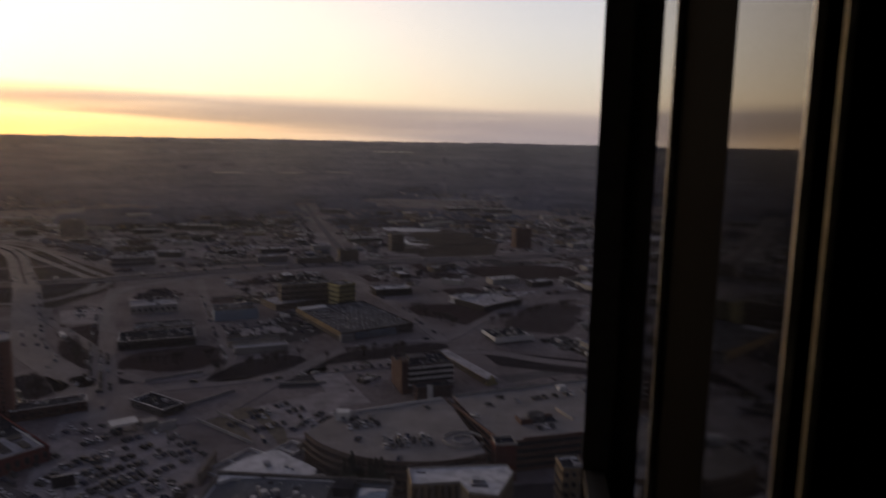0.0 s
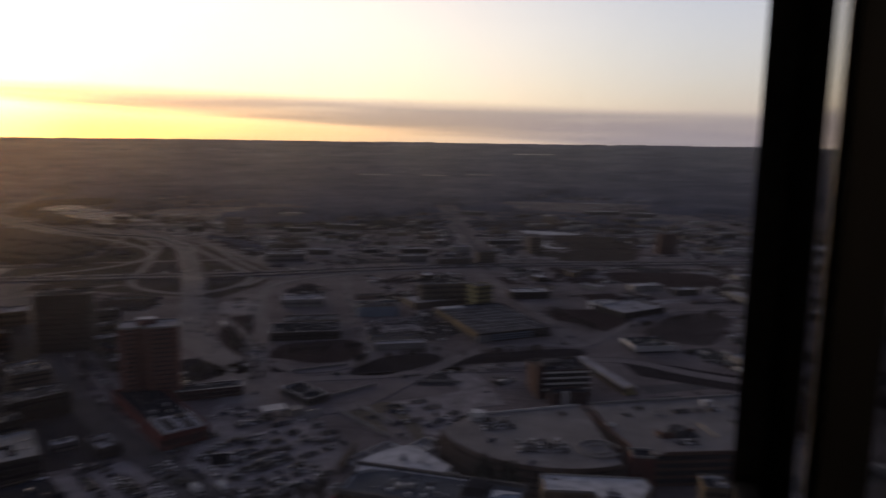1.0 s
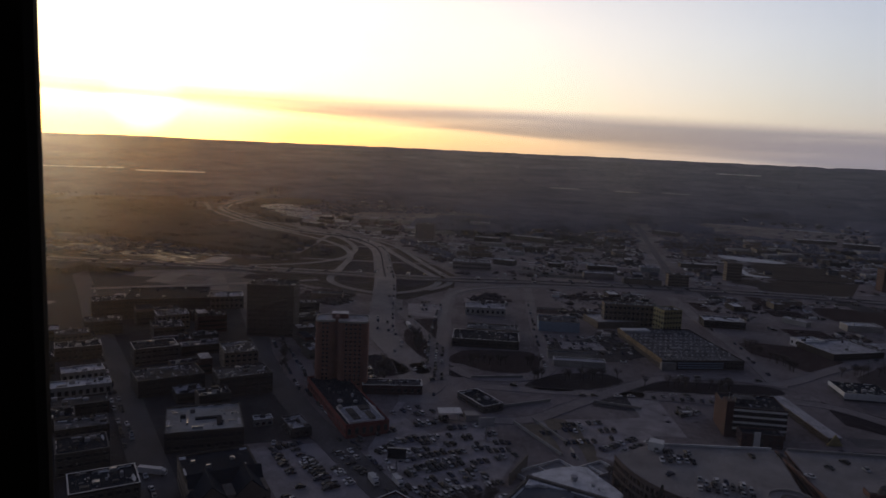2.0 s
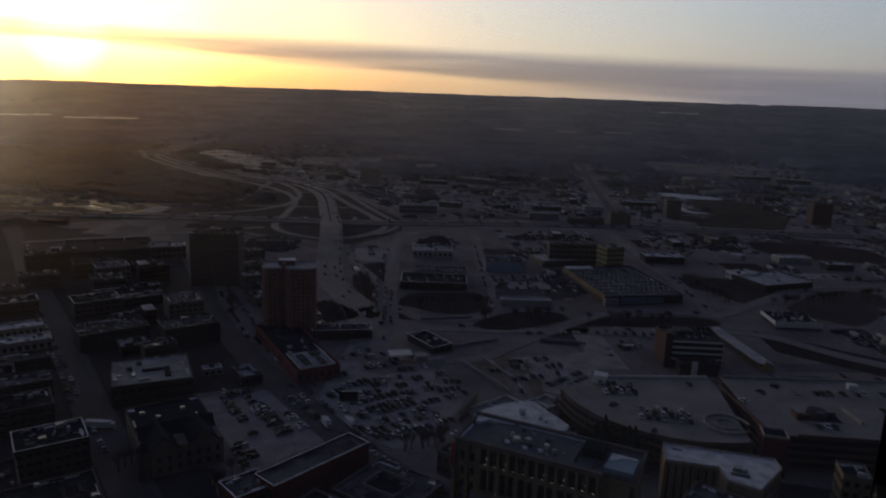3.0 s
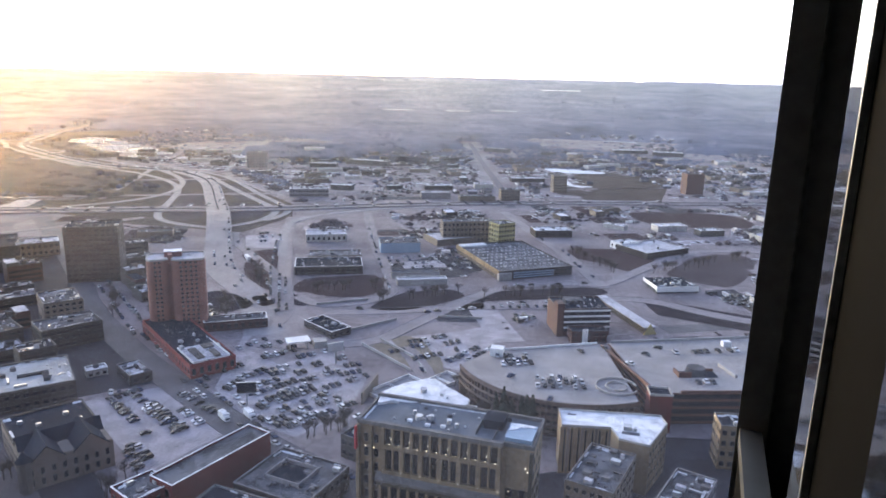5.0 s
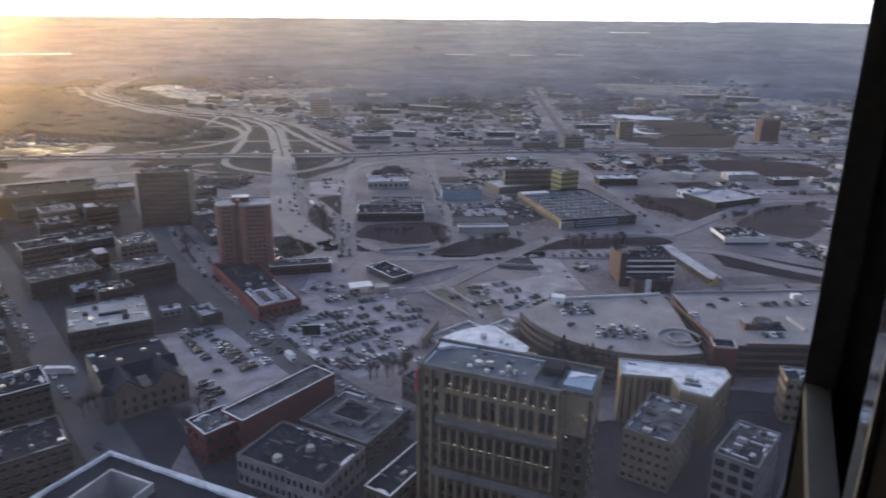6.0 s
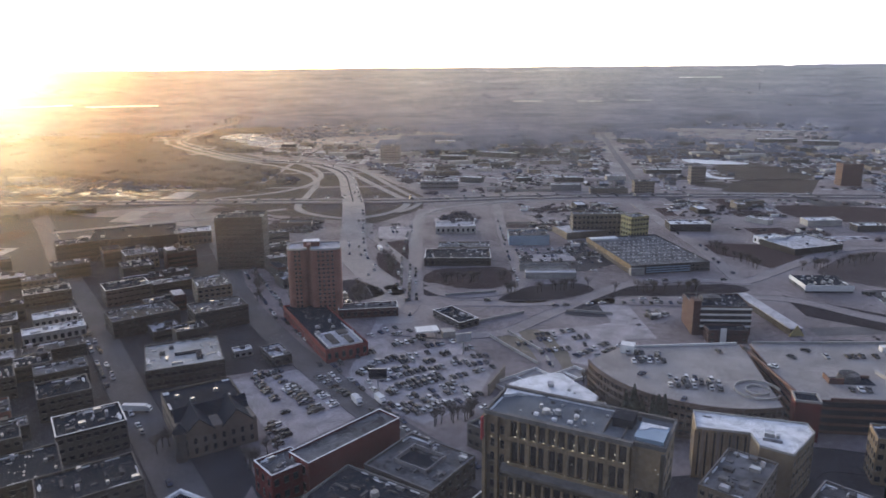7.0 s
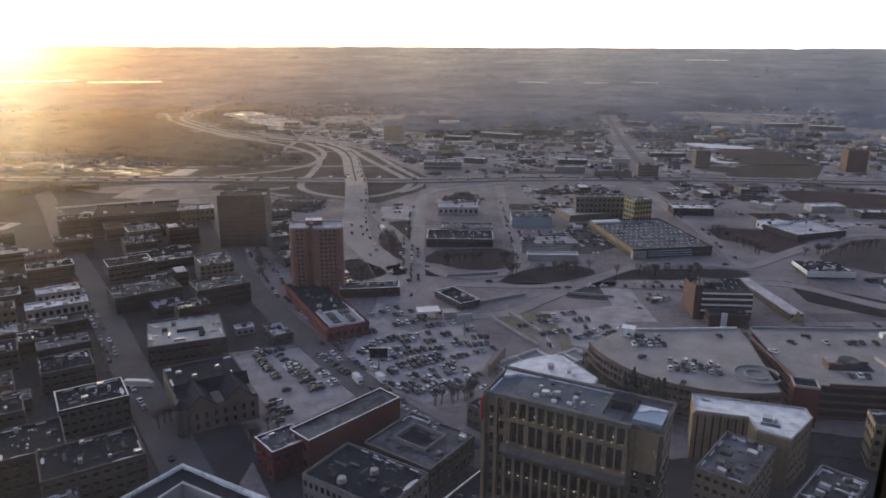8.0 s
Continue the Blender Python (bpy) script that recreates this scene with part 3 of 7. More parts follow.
patch("parking_lot_office", ((-70, 412), (-62, 428), (-28, 440), (-24, 428)), 0.3, "road", "grey car park beside the cutting", "parking lot")
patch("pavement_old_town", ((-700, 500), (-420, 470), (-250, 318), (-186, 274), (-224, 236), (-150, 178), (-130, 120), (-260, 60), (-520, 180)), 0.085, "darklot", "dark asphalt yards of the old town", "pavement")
patch("parking_lot_north", ((-140, 460), (-100, 478), (-75, 520), (-120, 540), (-155, 500)), 0.07, "darklot", "grey industrial yard with parked trucks", "parking lot")
patch("parking_lot_tower", ((-240, 380), (-200, 345), (-212, 340), (-248, 358)), 0.07, "darklot", "dark car park behind the brick tower", "parking lot")
patch("field_interchange", ((-652, 806), (-581, 835), (-510, 740), (-512, 680), (-560, 660)), 0.08, "grass", "dormant grass field inside the interchange", "field")
patch("field_interchange_verge", ((-730, 790), (-650, 925), (-520, 885), (-330, 705), (-300, 640), (-312, 562), (-420, 560), (-560, 590), (-650, 690)), 0.04, "grass", "dormant grass verges between the freeway ramps", "field")
patch("bank_loop_west", ((-424, 618), (-396, 632), (-380, 612), (-385, 585), (-408, 592)), 0.1, "thicket", "dark grass inside the ramp loop", "bank")
patch("bank_loop_mid", ((-470, 712), (-440, 720), (-408, 668), (-424, 640), (-446, 664)), 0.1, "thicket", "dark grass between ramp and freeway", "bank")
patch("bank_loop_east", ((-392, 690), (-366, 690), (-340, 668), (-330, 634), (-350, 606), (-362, 620)), 0.1, "thicket", "dark grass inside the ramp loop", "bank")
patch("bank_loop_far", ((-480, 812), (-450, 800), (-372, 716), (-392, 704), (-440, 760)), 0.1, "thicket", "dark grass between freeway and ramp", "bank")
patch("bank_north_side", ((-560, 850), (-530, 838), (-505, 808), (-520, 796), (-545, 815)), 0.1, "thicket", "dark grass between the far ramps", "bank")
patch("parking_lot_ramp", ((-303, 551), (-275, 564), (-254, 521), (-280, 510)), 0.09, "lot", "salted car park beside the freeway", "parking lot")
patch("field_north", ((-60, 880), (60, 850), (90, 1080), (-30, 1110)), 0.08, "grass", "brown grass field with bare patches", "field")


def soft(outline):
    """The outline rounded off."""
    p = [Vector(q) for q in outline]
    n, out = len(p), []
    for i in range(n):
        a, c, d, e = p[i - 1], p[i], p[(i + 1) % n], p[(i + 2) % n]
        for k in range(9):
            t = k / 9
            v = noise.noise_vector((c.x * 0.3 + k * 0.7, c.y * 0.3, 4.0)) * 1.7
            out.append(tuple(v.xy + 0.5 * ((2 * c) + (d - a) * t + (2 * a - 5 * c + 4 * d - e) * t * t + (3 * c - a - 3 * d + e) * t ** 3)))
    return out


for nm, pts, mt, lb in (("bank_mid", ((-196, 416), (-199, 441), (-182, 454), (-156, 465), (-141, 439), (-145, 420), (-164, 410), (-183, 413)), "redbrush", "reddish brown brush bank inside the road loop"),
                        ("bank_slip", ((-259, 471), (-223, 443), (-205, 412), (-220, 417), (-242, 438)), "redbrush", "reddish brush between street and freeway"),
                        ("bank_cutting_west", ((-136, 398), (-129, 423), (-115, 440), (-96, 447), (-86, 438), (-94, 420), (-111, 401), (-128, 394)), "brush", "dark brush-covered bank of the cutting"),
                        ("bank_teal", ((-92, 392), (-87, 411), (-77, 434), (-73, 432), (-66, 394), (-88, 385)), "darklot", "dark paved slope beside the cutting"),
                        ("bank_cutting_east", ((-74, 428), (-68, 450), (-48, 463), (-7, 481), (4, 470), (-33, 446), (-61, 434)), "brush", "dark brush-covered bank of the cutting"),
                        ("bank_tower", ((-245, 389), (-238, 400), (-212, 387), (-207, 374), (-224, 358)), "brush", "dark hedge plot behind the brick tower"),
                        ("bank_fork", ((-214, 394), (-205, 401), (-195, 387), (-200, 380)), "brush", "small dark planted island in the road fork"),
                        ("bank_south", ((-195, 408), (-190, 407), (-174, 396), (-176, 388), (-187, 390)), "brush", "dark planted verge"),
                        ("field_slip", ((-272, 496), (-252, 513), (-228, 460), (-241, 466), (-264, 478)), "redbrush", "brown grass beside the freeway"),
                        ("bank_avenue", ((-29, 572), (-23, 594), (15, 601), (42, 574), (33, 550), (22, 532), (0, 551), (-17, 559)), "redbrush", "dark wooded bank beside the avenue"),
                        ("bank_depot", ((48, 531), (59, 565), (74, 594), (96, 612), (120, 600), (95, 520), (71, 515)), "thicket", "dark wooded bank behind the depot"),
                        ("field_red", ((24, 772), (54, 795), (130, 800), (140, 740), (54, 721)), "redbrush", "reddish brown dormant field")):
    patch(nm, soft(pts), 0.12, mt, lb, "bank")
patch("bank_rail", ((24, 470), (80, 452), (170, 428), (300, 392), (300, 352), (170, 394), (76, 422), (36, 434)), 0.1, "brush", "dark overgrown cutting with a road in it", "bank")
for xa, ya, xb, yb in ((-169, 391, -142, 410), (-136, 351, -114, 379), (-92, 391, -66, 395), (-65, 308.5, -50, 293), (-50, 293, -52, 287.5), (-120, 336.5, -86, 310.5), (-113, 346, -88, 326), (-85, 320.7, -78, 309.5)):
    L, t = math.hypot(xb - xa, yb - ya) / 2, math.degrees(math.atan2(yb - ya, xb - xa))
    w_ = new("retaining_wall", mesh_of("retaining_wall", boxes((-L, L, -0.2, 0.2, -0.3, 1.3), (-L, L, -0.3, 0.3, 1.3, 1.5)), M["pale"]))
    w_.matrix_basis = pose((xa + xb) / 2, (ya + yb) / 2, 0, 0, 0, t)
    tagged(w_, "low pale concrete retaining wall along the street", "wall", kind="structure")


# ---- buildings ----
def window_mesh(w, h):
    """A frame with a recessed dark pane, facing -y."""
    bm = boxes((-w / 2, w / 2, -0.06, 0.1, -h / 2 - 0.08, -h / 2), (-w / 2, w / 2, -0.04, 0.1, h / 2, h / 2 + 0.06))
    me = mesh_of("window", bm, M["pale"])
    me.materials.append(M["glass"])
    bm = bmesh.new()
    bm.from_mesh(me)
    box(bm, -w / 2, w / 2, -0.02, 0.1, -h / 2, h / 2)
    bm.faces.ensure_lookup_table()
    for f in bm.faces[-6:]:
        f.material_index = 1
    bm.to_mesh(me)
    bm.free()
    return me


WINDOWS = {}
FOOT = []


def window_of(w, h):
    key = (round(w, 1), round(h, 1))
    if key not in WINDOWS:
        WINDOWS[key] = window_mesh(*key)
    return WINDOWS[key]


def roof_units(ob, w, d, h, count, rng):
    for _ in range(count):
        a, b, c = rng.uniform(1, 3.2), rng.uniform(1, 2.4), rng.uniform(0.7, 1.6)
        x, y = rng.uniform(-w / 2 + 2.5, w / 2 - 2.5), rng.uniform(-d / 2 + 2.2, d / 2 - 2.2)
        part("roof_unit", boxes((x, x + a, y, y + b, h - 0.25, h - 0.2 + c), (x + 0.15, x + a - 0.15, y + 0.15, y + b - 0.15, h - 0.2 + c, h - 0.1 + c)), M[rng.choice(("steel", "roof", "coping", "snowroof"))], ob)


def snow_patches(roof, w, d, h, rng):
    """Leftover snow, ragged and flat, lying along the parapets and behind the plant."""
    for _ in range(2):
        n = 11
        along = rng.random() < 0.6
        cx, cy = rng.uniform(-w / 3, w / 3), rng.choice((-1, 1)) * (d / 2 - 1.6)
        if not along:
            cx, cy = rng.choice((-1, 1)) * (w / 2 - 1.6), rng.uniform(-d / 3, d / 3)
        ra, rb = (rng.uniform(2, w / 5 + 1), rng.uniform(0.5, 1.0)) if along else (rng.uniform(0.5, 1.0), rng.uniform(2, d / 5 + 1))
        pts = [(cx + ra * math.cos(2 * math.pi * k / n) * rng.uniform(0.6, 1.0), cy + rb * math.sin(2 * math.pi * k / n) * rng.uniform(0.6, 1.0)) for k in range(n)]
        part("snow_patch", solid(pts, h - 0.21, h - 0.08), M["snow"], roof, "thin leftover snow on the roof")


def block(name, x, y, w, d, h, rot, wall, roof, label, floors=0, bays=0, side=0, units=0, cap="pale", seed=1, category="building", sill=0.9, parapet=0.7, group="", fill=0.55, plain=False):
    """A flat-roofed block: walls, roof sheet, parapet, cornice, windows on the front (-y) and both sides, roof plant."""
    rng = random.Random(seed)
    FOOT.append((x, y, math.hypot(w, d) / 2, w, d))
    ob = thing(name, pose(x, y, 0, 0, 0, rot), label, category, group)
    a, b = w / 2, d / 2
    part("wall", boxes((-a, a, -b, b, -0.5, h - 0.3)), M[wall], ob)
    top = part("roof", boxes((-a + 0.35, a - 0.35, -b + 0.35, b - 0.35, h - 0.3, h - 0.2)), M[roof], ob)
    t, z0, z1 = 0.35, h - 0.3, h + parapet - 0.2
    rim = part("parapet", boxes((-a, a, -b, -b + t, z0, z1), (-a, a, b - t, b, z0, z1), (-a, -a + t, -b + t, b - t, z0, z1), (a - t, a, -b + t, b - t, z0, z1)), M[wall], ob)
    if not plain:
        part("coping", boxes((-a - 0.08, a + 0.08, -b - 0.08, -b + t + 0.08, z1, z1 + 0.12), (-a - 0.08, a + 0.08, b - t - 0.08, b + 0.08, z1, z1 + 0.12), (-a - 0.08, -a + t + 0.08, -b + t + 0.08, b - t - 0.08, z1, z1 + 0.12), (a - t - 0.08, a + 0.08, -b + t + 0.08, b - t - 0.08, z1, z1 + 0.12)), M["coping" if cap == "pale" else cap], rim)
    if floors:
        fh = (h - 0.4) / floors
        for k in range(floors):
            z = (k + 0.55) * fh
            if bays:
                me = window_of(min(2.8 if fill > 0.6 else 1.8, w / bays * fill), fh * (0.45 + 0.2 * (fill > 0.6)))
                for i in range(bays):
                    piece("window", me, ob, Matrix.Translation((-a + w * (i + 0.5) / bays, -b, z)))
            if side:
                me = window_of(min(1.8, d / side * 0.55), fh * 0.5)
                for i in range(side):
                    yy = -b + d * (i + 0.5) / side
                    s = -1 if x * math.cos(radians(rot)) + y * math.sin(radians(rot)) > 0 else 1
                    piece("window", me, ob, Matrix.Translation((s * a, yy, z)) @ Matrix.Rotation(s * math.pi / 2, 4, "Z"))
    roof_units(top, w, d, h, units, rng)
    if units > 1 and not plain:
        snow_patches(top, w, d, h, rng)
        bm = bmesh.new()
        for _ in range(min(34, int(w * d / 22))):      # vents, curbs, ducts and pipe runs
            x0, y0, q = rng.uniform(-a + 1.2, a - 1.2), rng.uniform(-b + 1.2, b - 1.2), rng.uniform(0.15, 0.5)
            long = rng.choice((1, 1, 1, 2.5, 5))
            la, lb = (q * long, q) if rng.random() < 0.5 else (q, q * long)
            box(bm, max(-a + 0.5, x0 - la), min(a - 0.5, x0 + la), max(-b + 0.5, y0 - lb), min(b - 0.5, y0 + lb), h - 0.22, h - 0.2 + q * rng.uniform(0.5, 2.2))
        tagged(part("roof_vents", bm, M[rng.choice(("steel", "coping", "snowroof", "roof"))], top), kind="stuff")
        bm = bmesh.new()
        for _ in range(5):      # broken snow lines left along the parapet
            L, u = rng.uniform(1.5, 5), rng.uniform(-0.8, 0.6)
            if rng.random() < 0.5:
                box(bm, u * a, min(a - 0.4, u * a + L), b - rng.uniform(0.6, 1.1), b - 0.36, h - 0.21, h + 0.1)
            else:
                e = rng.choice((-1, 1)) * (a - 0.7)
                box(bm, e - rng.uniform(0.1, 0.33), e + rng.uniform(0.1, 0.33), u * b, min(b - 0.4, u * b + L), h - 0.21, h + 0.1)
        tagged(part("snow_remains", bm, M["snow"], top), kind="stuff")
    return ob


def brick_tower():
    """Rounded brick apartment tower on a red podium."""
    ob = thing("apartment_tower", pose(-226, 334, 0, 0, 0, 31), "tall red-brown brick apartment tower with rounded corners and thin floor bands", "tower")
    h, floors = 40.0, 15

    def rounded(x0, x1, y0, y1, r, n=5):
        out = []
        for cx, cy, s in ((x1 - r, y0 + r, -90), (x1 - r, y1 - r, 0), (x0 + r, y1 - r, 90), (x0 + r, y0 + r, 180)):
            out += [(cx + r * math.cos(radians(s + 90 * k / n)), cy + r * math.sin(radians(s + 90 * k / n))) for k in range(n + 1)]
        return out

    wings = ((-15, -3.5, -7, 9, 3.5), (-2.2, 15, -9, 9, 3.5))
    for x0, x1, y0, y1, r in wings:
        part("wing", solid(rounded(x0, x1, y0, y1, r), 0, h), M["brick"], ob)
        part("roof", solid(rounded(x0 + 0.5, x1 - 0.5, y0 + 0.5, y1 - 0.5, r), h, h + 0.1), M["snowroof"], ob)
        for k in range(1, floors):
            z = 3.2 + (h - 3.2) * k / floors
            part("floor_band", solid(rounded(x0 - 0.18, x1 + 0.18, y0 - 0.18, y1 + 0.18, r), z, z + 0.45), M["brick"], ob)
        bm = bmesh.new()
        ring, inner = rounded(x0 - 0.1, x1 + 0.1, y0 - 0.1, y1 + 0.1, r), rounded(x0 + 0.4, x1 - 0.4, y0 + 0.4, y1 - 0.4, r - 0.4)
        vs = [[bm.verts.new((*p, z)) for p in line] for line, z in ((ring, h), (ring, h + 0.9), (inner, h + 0.9), (inner, h + 0.1))]
        n = len(ring)
        for a, b in zip(vs, vs[1:]):
            for i in range(n):
                bm.faces.new((a[i], a[(i + 1) % n], b[(i + 1) % n], b[i]))
        part("parapet", bm, M["pale"], ob)
        me = window_of(1.2, 1.0)
        for k in range(floors):
            z = 3.2 + (h - 3.2) * (k + 0.6) / floors
            c = int((x1 - x0 - 2 * r) / 2.6) + 1
            for i in range(c):
                piece("window", me, ob, Matrix.Translation((x0 + r + (x1 - x0 - 2 * r) * (i + 0.5) / c, y0, z)))
    part("core", boxes((-4, -1.8, -5, 8, 0, h + 2.6), (-6, 3, 1, 7, h, h + 2.8)), M["brick"], ob)
    part("penthouse_roof", boxes((-6.2, 3.2, 0.8, 7.2, h + 2.8, h + 3.1)), M["snow"], ob)
    ob = block("podium_building", -203.6, 305, 75, 22, 6.5, -38.9, "podiumred", "darkroof_shade", "low red brick podium with a snowy roof court", 1, 18, 6, 5, "podiumred", 3)
    part("roof_court", boxes((13, 35.5, -8.5, 9, 6.35, 6.42)), M["snowroof"], ob, "snow-dusted roof terrace")
    part("roof_planter", boxes((17, 31, -5, -1.5, 6.42, 7.1), (15, 20, 2, 7, 6.42, 7.3), (24, 33, 3, 5.5, 6.42, 7.6)), M["brown"], ob)
    part("roof_rail", boxes((13, 35.5, -8.7, -8.5, 6.42, 7.4), (13, 35.5, 9, 9.2, 6.42, 7.4), (35.5, 35.7, -8.5, 9, 6.42, 7.4)), M["white"], ob)


# dark sheet whose colour includes the shade between downtown towers
patch("pavement_core", ((-150, 60), (-118, 150), (-150, 175), (-128, 222), (-60, 205), (-16, 235), (30, 262), (110, 285), (160, 200), (120, 60)), 0.05, "darklot", "asphalt of the downtown streets, darkened for the shade of towers", "pavement")
brick_tower()


def deco_building():
    """Buff limestone office block: stepped front with two ledges, deep window bays between piers, uplights, roof court."""
    ob = thing("limestone_office", pose(-36.5, 158, 0, 0, 0, -4), "buff limestone office block with tall piers and lit window bays", "building")
    h = 52.4
    part("core", boxes((-15.6, 16.0, 1.7, 17, -0.5, h - 0.5)), M["stone"], ob)
    part("left_wing", boxes((-22.4, -15.6, 2.6, 16, 39, h - 1.2)), M["stone"], ob)
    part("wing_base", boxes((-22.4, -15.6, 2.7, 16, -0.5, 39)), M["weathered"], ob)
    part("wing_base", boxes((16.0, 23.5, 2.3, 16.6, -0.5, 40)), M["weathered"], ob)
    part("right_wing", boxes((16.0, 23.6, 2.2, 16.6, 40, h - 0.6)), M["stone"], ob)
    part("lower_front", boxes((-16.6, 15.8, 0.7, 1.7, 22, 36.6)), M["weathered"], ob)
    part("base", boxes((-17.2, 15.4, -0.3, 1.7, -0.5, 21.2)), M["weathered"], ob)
    # sloped ledges
    for z0, z1, x0, x1, y0, y1 in ((36.5, 38.6, -17.0, 16.2, -0.4, 1.3), (21.0, 22.6, -17.6, 15.8, -1.7, 0.4)):
        bm = bmesh.new()
        vs = [bm.verts.new((x, y, z)) for x in (x0, x1) for y, z in ((y0, z0), (y1, z0), (y1, z1), (y0, z0 + 0.7))]
        for f in ((0, 1, 2, 3), (7, 6, 5, 4), (0, 4, 5, 1), (1, 5, 6, 2), (2, 6, 7, 3), (3, 7, 4, 0)):
            bm.faces.new([vs[i] for i in f])
        part("ledge", bm, M["ledgestone"], ob, "grey weathered stone ledge")
    part("cornice", boxes((-16.0, 16.4, 0.35, 1.5, h - 0.6, h + 0.55), (-22.9, -15.9, 2.2, 2.9, h - 1.5, h - 0.5), (16.3, 24.0, 1.8, 2.5, h - 0.8, h + 0.3), (-22.9, 24.0, 16.6, 17.3, h - 0.8, h + 0.5), (-22.9, -22.2, 2.9, 16.6, h - 1.5, h - 0.3), (23.4, 24.0, 2.5, 16.6, h - 0.8, h + 0.3)), M["ledgestone"], ob)
    part("roof", boxes((-15.9, 16.2, 1.5, 16.6, h - 0.5, h - 0.4), (-22.2, -15.9, 2.9, 16.6, h - 1.2, h - 1.1), (16.2, 23.4, 2.5, 16.6, h - 0.6, h - 0.5)), M["bluegreyroof"], ob)
    part("roof_court", boxes((16.4, 23.0, 3.2, 10.8, h - 0.5, h + 0.9), (16.2, 23.2, 3.0, 11.0, h + 0.9, h + 1.05)), M["blue"], ob, "blue-grey roof box with snow")
    drift = [(16.6, 6.6), (18.2, 7.4), (19.0, 9.0), (22.6, 9.6), (22.9, 10.7), (16.5, 10.7)]
    part("court_snow", solid(drift, h + 1.05, h + 1.2), M["snow"], ob)
    part("plant_room", boxes((9.6, 14.6, 8.4, 13.4, h - 0.4, h + 1.9), (9.4, 14.8, 8.2, 13.6, h + 1.9, h + 2.1)), M["darkroof_shade"], ob)
    part("plant_rail", boxes((8.6, 8.75, 4.2, 14, h - 0.4, h + 0.7), (8.75, 15.8, 14, 14.15, h - 0.4, h + 0.7), (13.4, 13.55, 2.4, 8.0, h - 0.4, h + 0.6)), M["coping"], ob)
    part("snow_drift", solid([(-22.0, 16.3), (-21.4, 12.6), (-19.8, 13.4), (-18.6, 15.0), (-12.5, 15.6), (-11.0, 16.4)], h - 1.05, h - 0.2), M["snow"], ob)
    part("snow_line", boxes((-21.9, -21.4, 4, 12, h - 1.1, h - 0.9), (-10, 14, 16.0, 16.5, h - 0.4, h - 0.25)), M["snow"], ob)
    rng = random.Random(5)
    for x, y, r in ((-7.5, 7.6, 1.2), (-4.6, 8.6, 0.9), (-9.6, 9.8, 0.6), (0.6, 7.2, 0.5), (3.0, 6.2, 0.6)):
        bm = bmesh.new()
        bmesh.ops.create_cone(bm, cap_ends=True, segments=12, radius1=r, radius2=r * 0.85, depth=1.1, matrix=Matrix.Translation((x, y, h + 0.15)))
        part("roof_vent", bm, M["steel"], ob)
    for i in range(18):
        x, y = rng.uniform(-14, 8), rng.uniform(3, 14)
        s = rng.uniform(0.25, 0.65)
        part("roof_vent", boxes((x - s, x + s, y - s * 0.7, y + s * 0.7, h - 0.45, h - 0.4 + s), (x - s * 0.8, x + s * 0.8, y - s * 0.5, y + s * 0.5, h - 0.4 + s, h - 0.3 + s)), M[rng.choice(("snow", "steel", "roof"))], ob)
    pane, tall, low, deep = (mesh_of("pane", boxes((-w / 2, w / 2, -0.05, 0.05, -z / 2, z / 2), (-0.04, 0.04, -0.09, -0.05, -z / 2, z / 2), (-w / 2, w / 2, -0.09, -0.05, z * 0.12, z * 0.12 + 0.08)), M["glass"]) for w, z in ((1.85, 4.6), (2.0, 5.8), (1.9, 4.0), (1.8, 20.6)))
    lamp = mesh_of("uplight", boxes((-0.07, 0.07, -0.4, -0.2, -0.11, 0.11)), M["lamp"])
    n, w = 12, 2.55
    x0 = -n * w / 2 + 0.2
    # attic row: single windows; tall row below: windows in pairs
    part("spandrel", boxes((-15.6, 16.0, 0.9, 1.7, 45.4, 46.6), (-15.6, 16.0, 0.9, 1.7, 51.3, 51.9), (-15.6, 16.0, 0.9, 1.7, 38.2, 39.4)), M["stone"], ob)
    for i in range(n + 1):
        x = x0 + w * i
        part("pier", boxes((x - 0.34, x + 0.34, 0.75, 1.7, 46.6, 51.3)), M["stone"], ob)
        r = 0.62 if i % 2 == 0 else 0.2
        part("pier", boxes((x - r, x + r, 0.6 if i % 2 == 0 else 1.0, 1.7, 39.4, 45.4)), M["stone"], ob)
        if i % 2 == 0:
            piece("uplight", lamp, ob, Matrix.Translation((x, 0.85, 39.5)))
        if i < n:
            piece("window", pane, ob, Matrix.Translation((x + w / 2, 1.62, 48.9)))
            piece("window", tall, ob, Matrix.Translation((x + w / 2, 1.62, 42.4)))
            piece("uplight", lamp, ob, Matrix.Translation((x + w / 2 + 0.3, 1.55, 46.75)))
            if i % 2 == 0:
                piece("uplight", lamp, ob, Matrix.Translation((x + w / 2 + 0.6, 1.7, 48.2)))
    part("end_pier", boxes((-15.6, x0 - 0.4, 0.9, 1.7, 39.4, 51.3), (x0 + w * n + 0.4, 16.0, 0.9, 1.7, 39.4, 51.3)), M["stone"], ob)
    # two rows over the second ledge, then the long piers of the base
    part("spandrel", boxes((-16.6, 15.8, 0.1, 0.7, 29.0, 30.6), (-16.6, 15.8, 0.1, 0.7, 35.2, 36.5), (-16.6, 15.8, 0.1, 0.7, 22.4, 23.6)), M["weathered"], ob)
    for i in range(n + 1):
        x = x0 - 0.5 + w * i
        part("pier", boxes((x - 0.3, x + 0.3, -0.1, 0.7, 23.6, 35.2)), M["stone"], ob)
        part("pier", boxes((x - 0.36, x + 0.36, -1.5, -0.3, -0.5, 21.0)), M["stone"], ob)
        if i < n:
            for z in (33.0, 26.6):
                piece("window", low, ob, Matrix.Translation((x + w / 2, 0.66, z)))
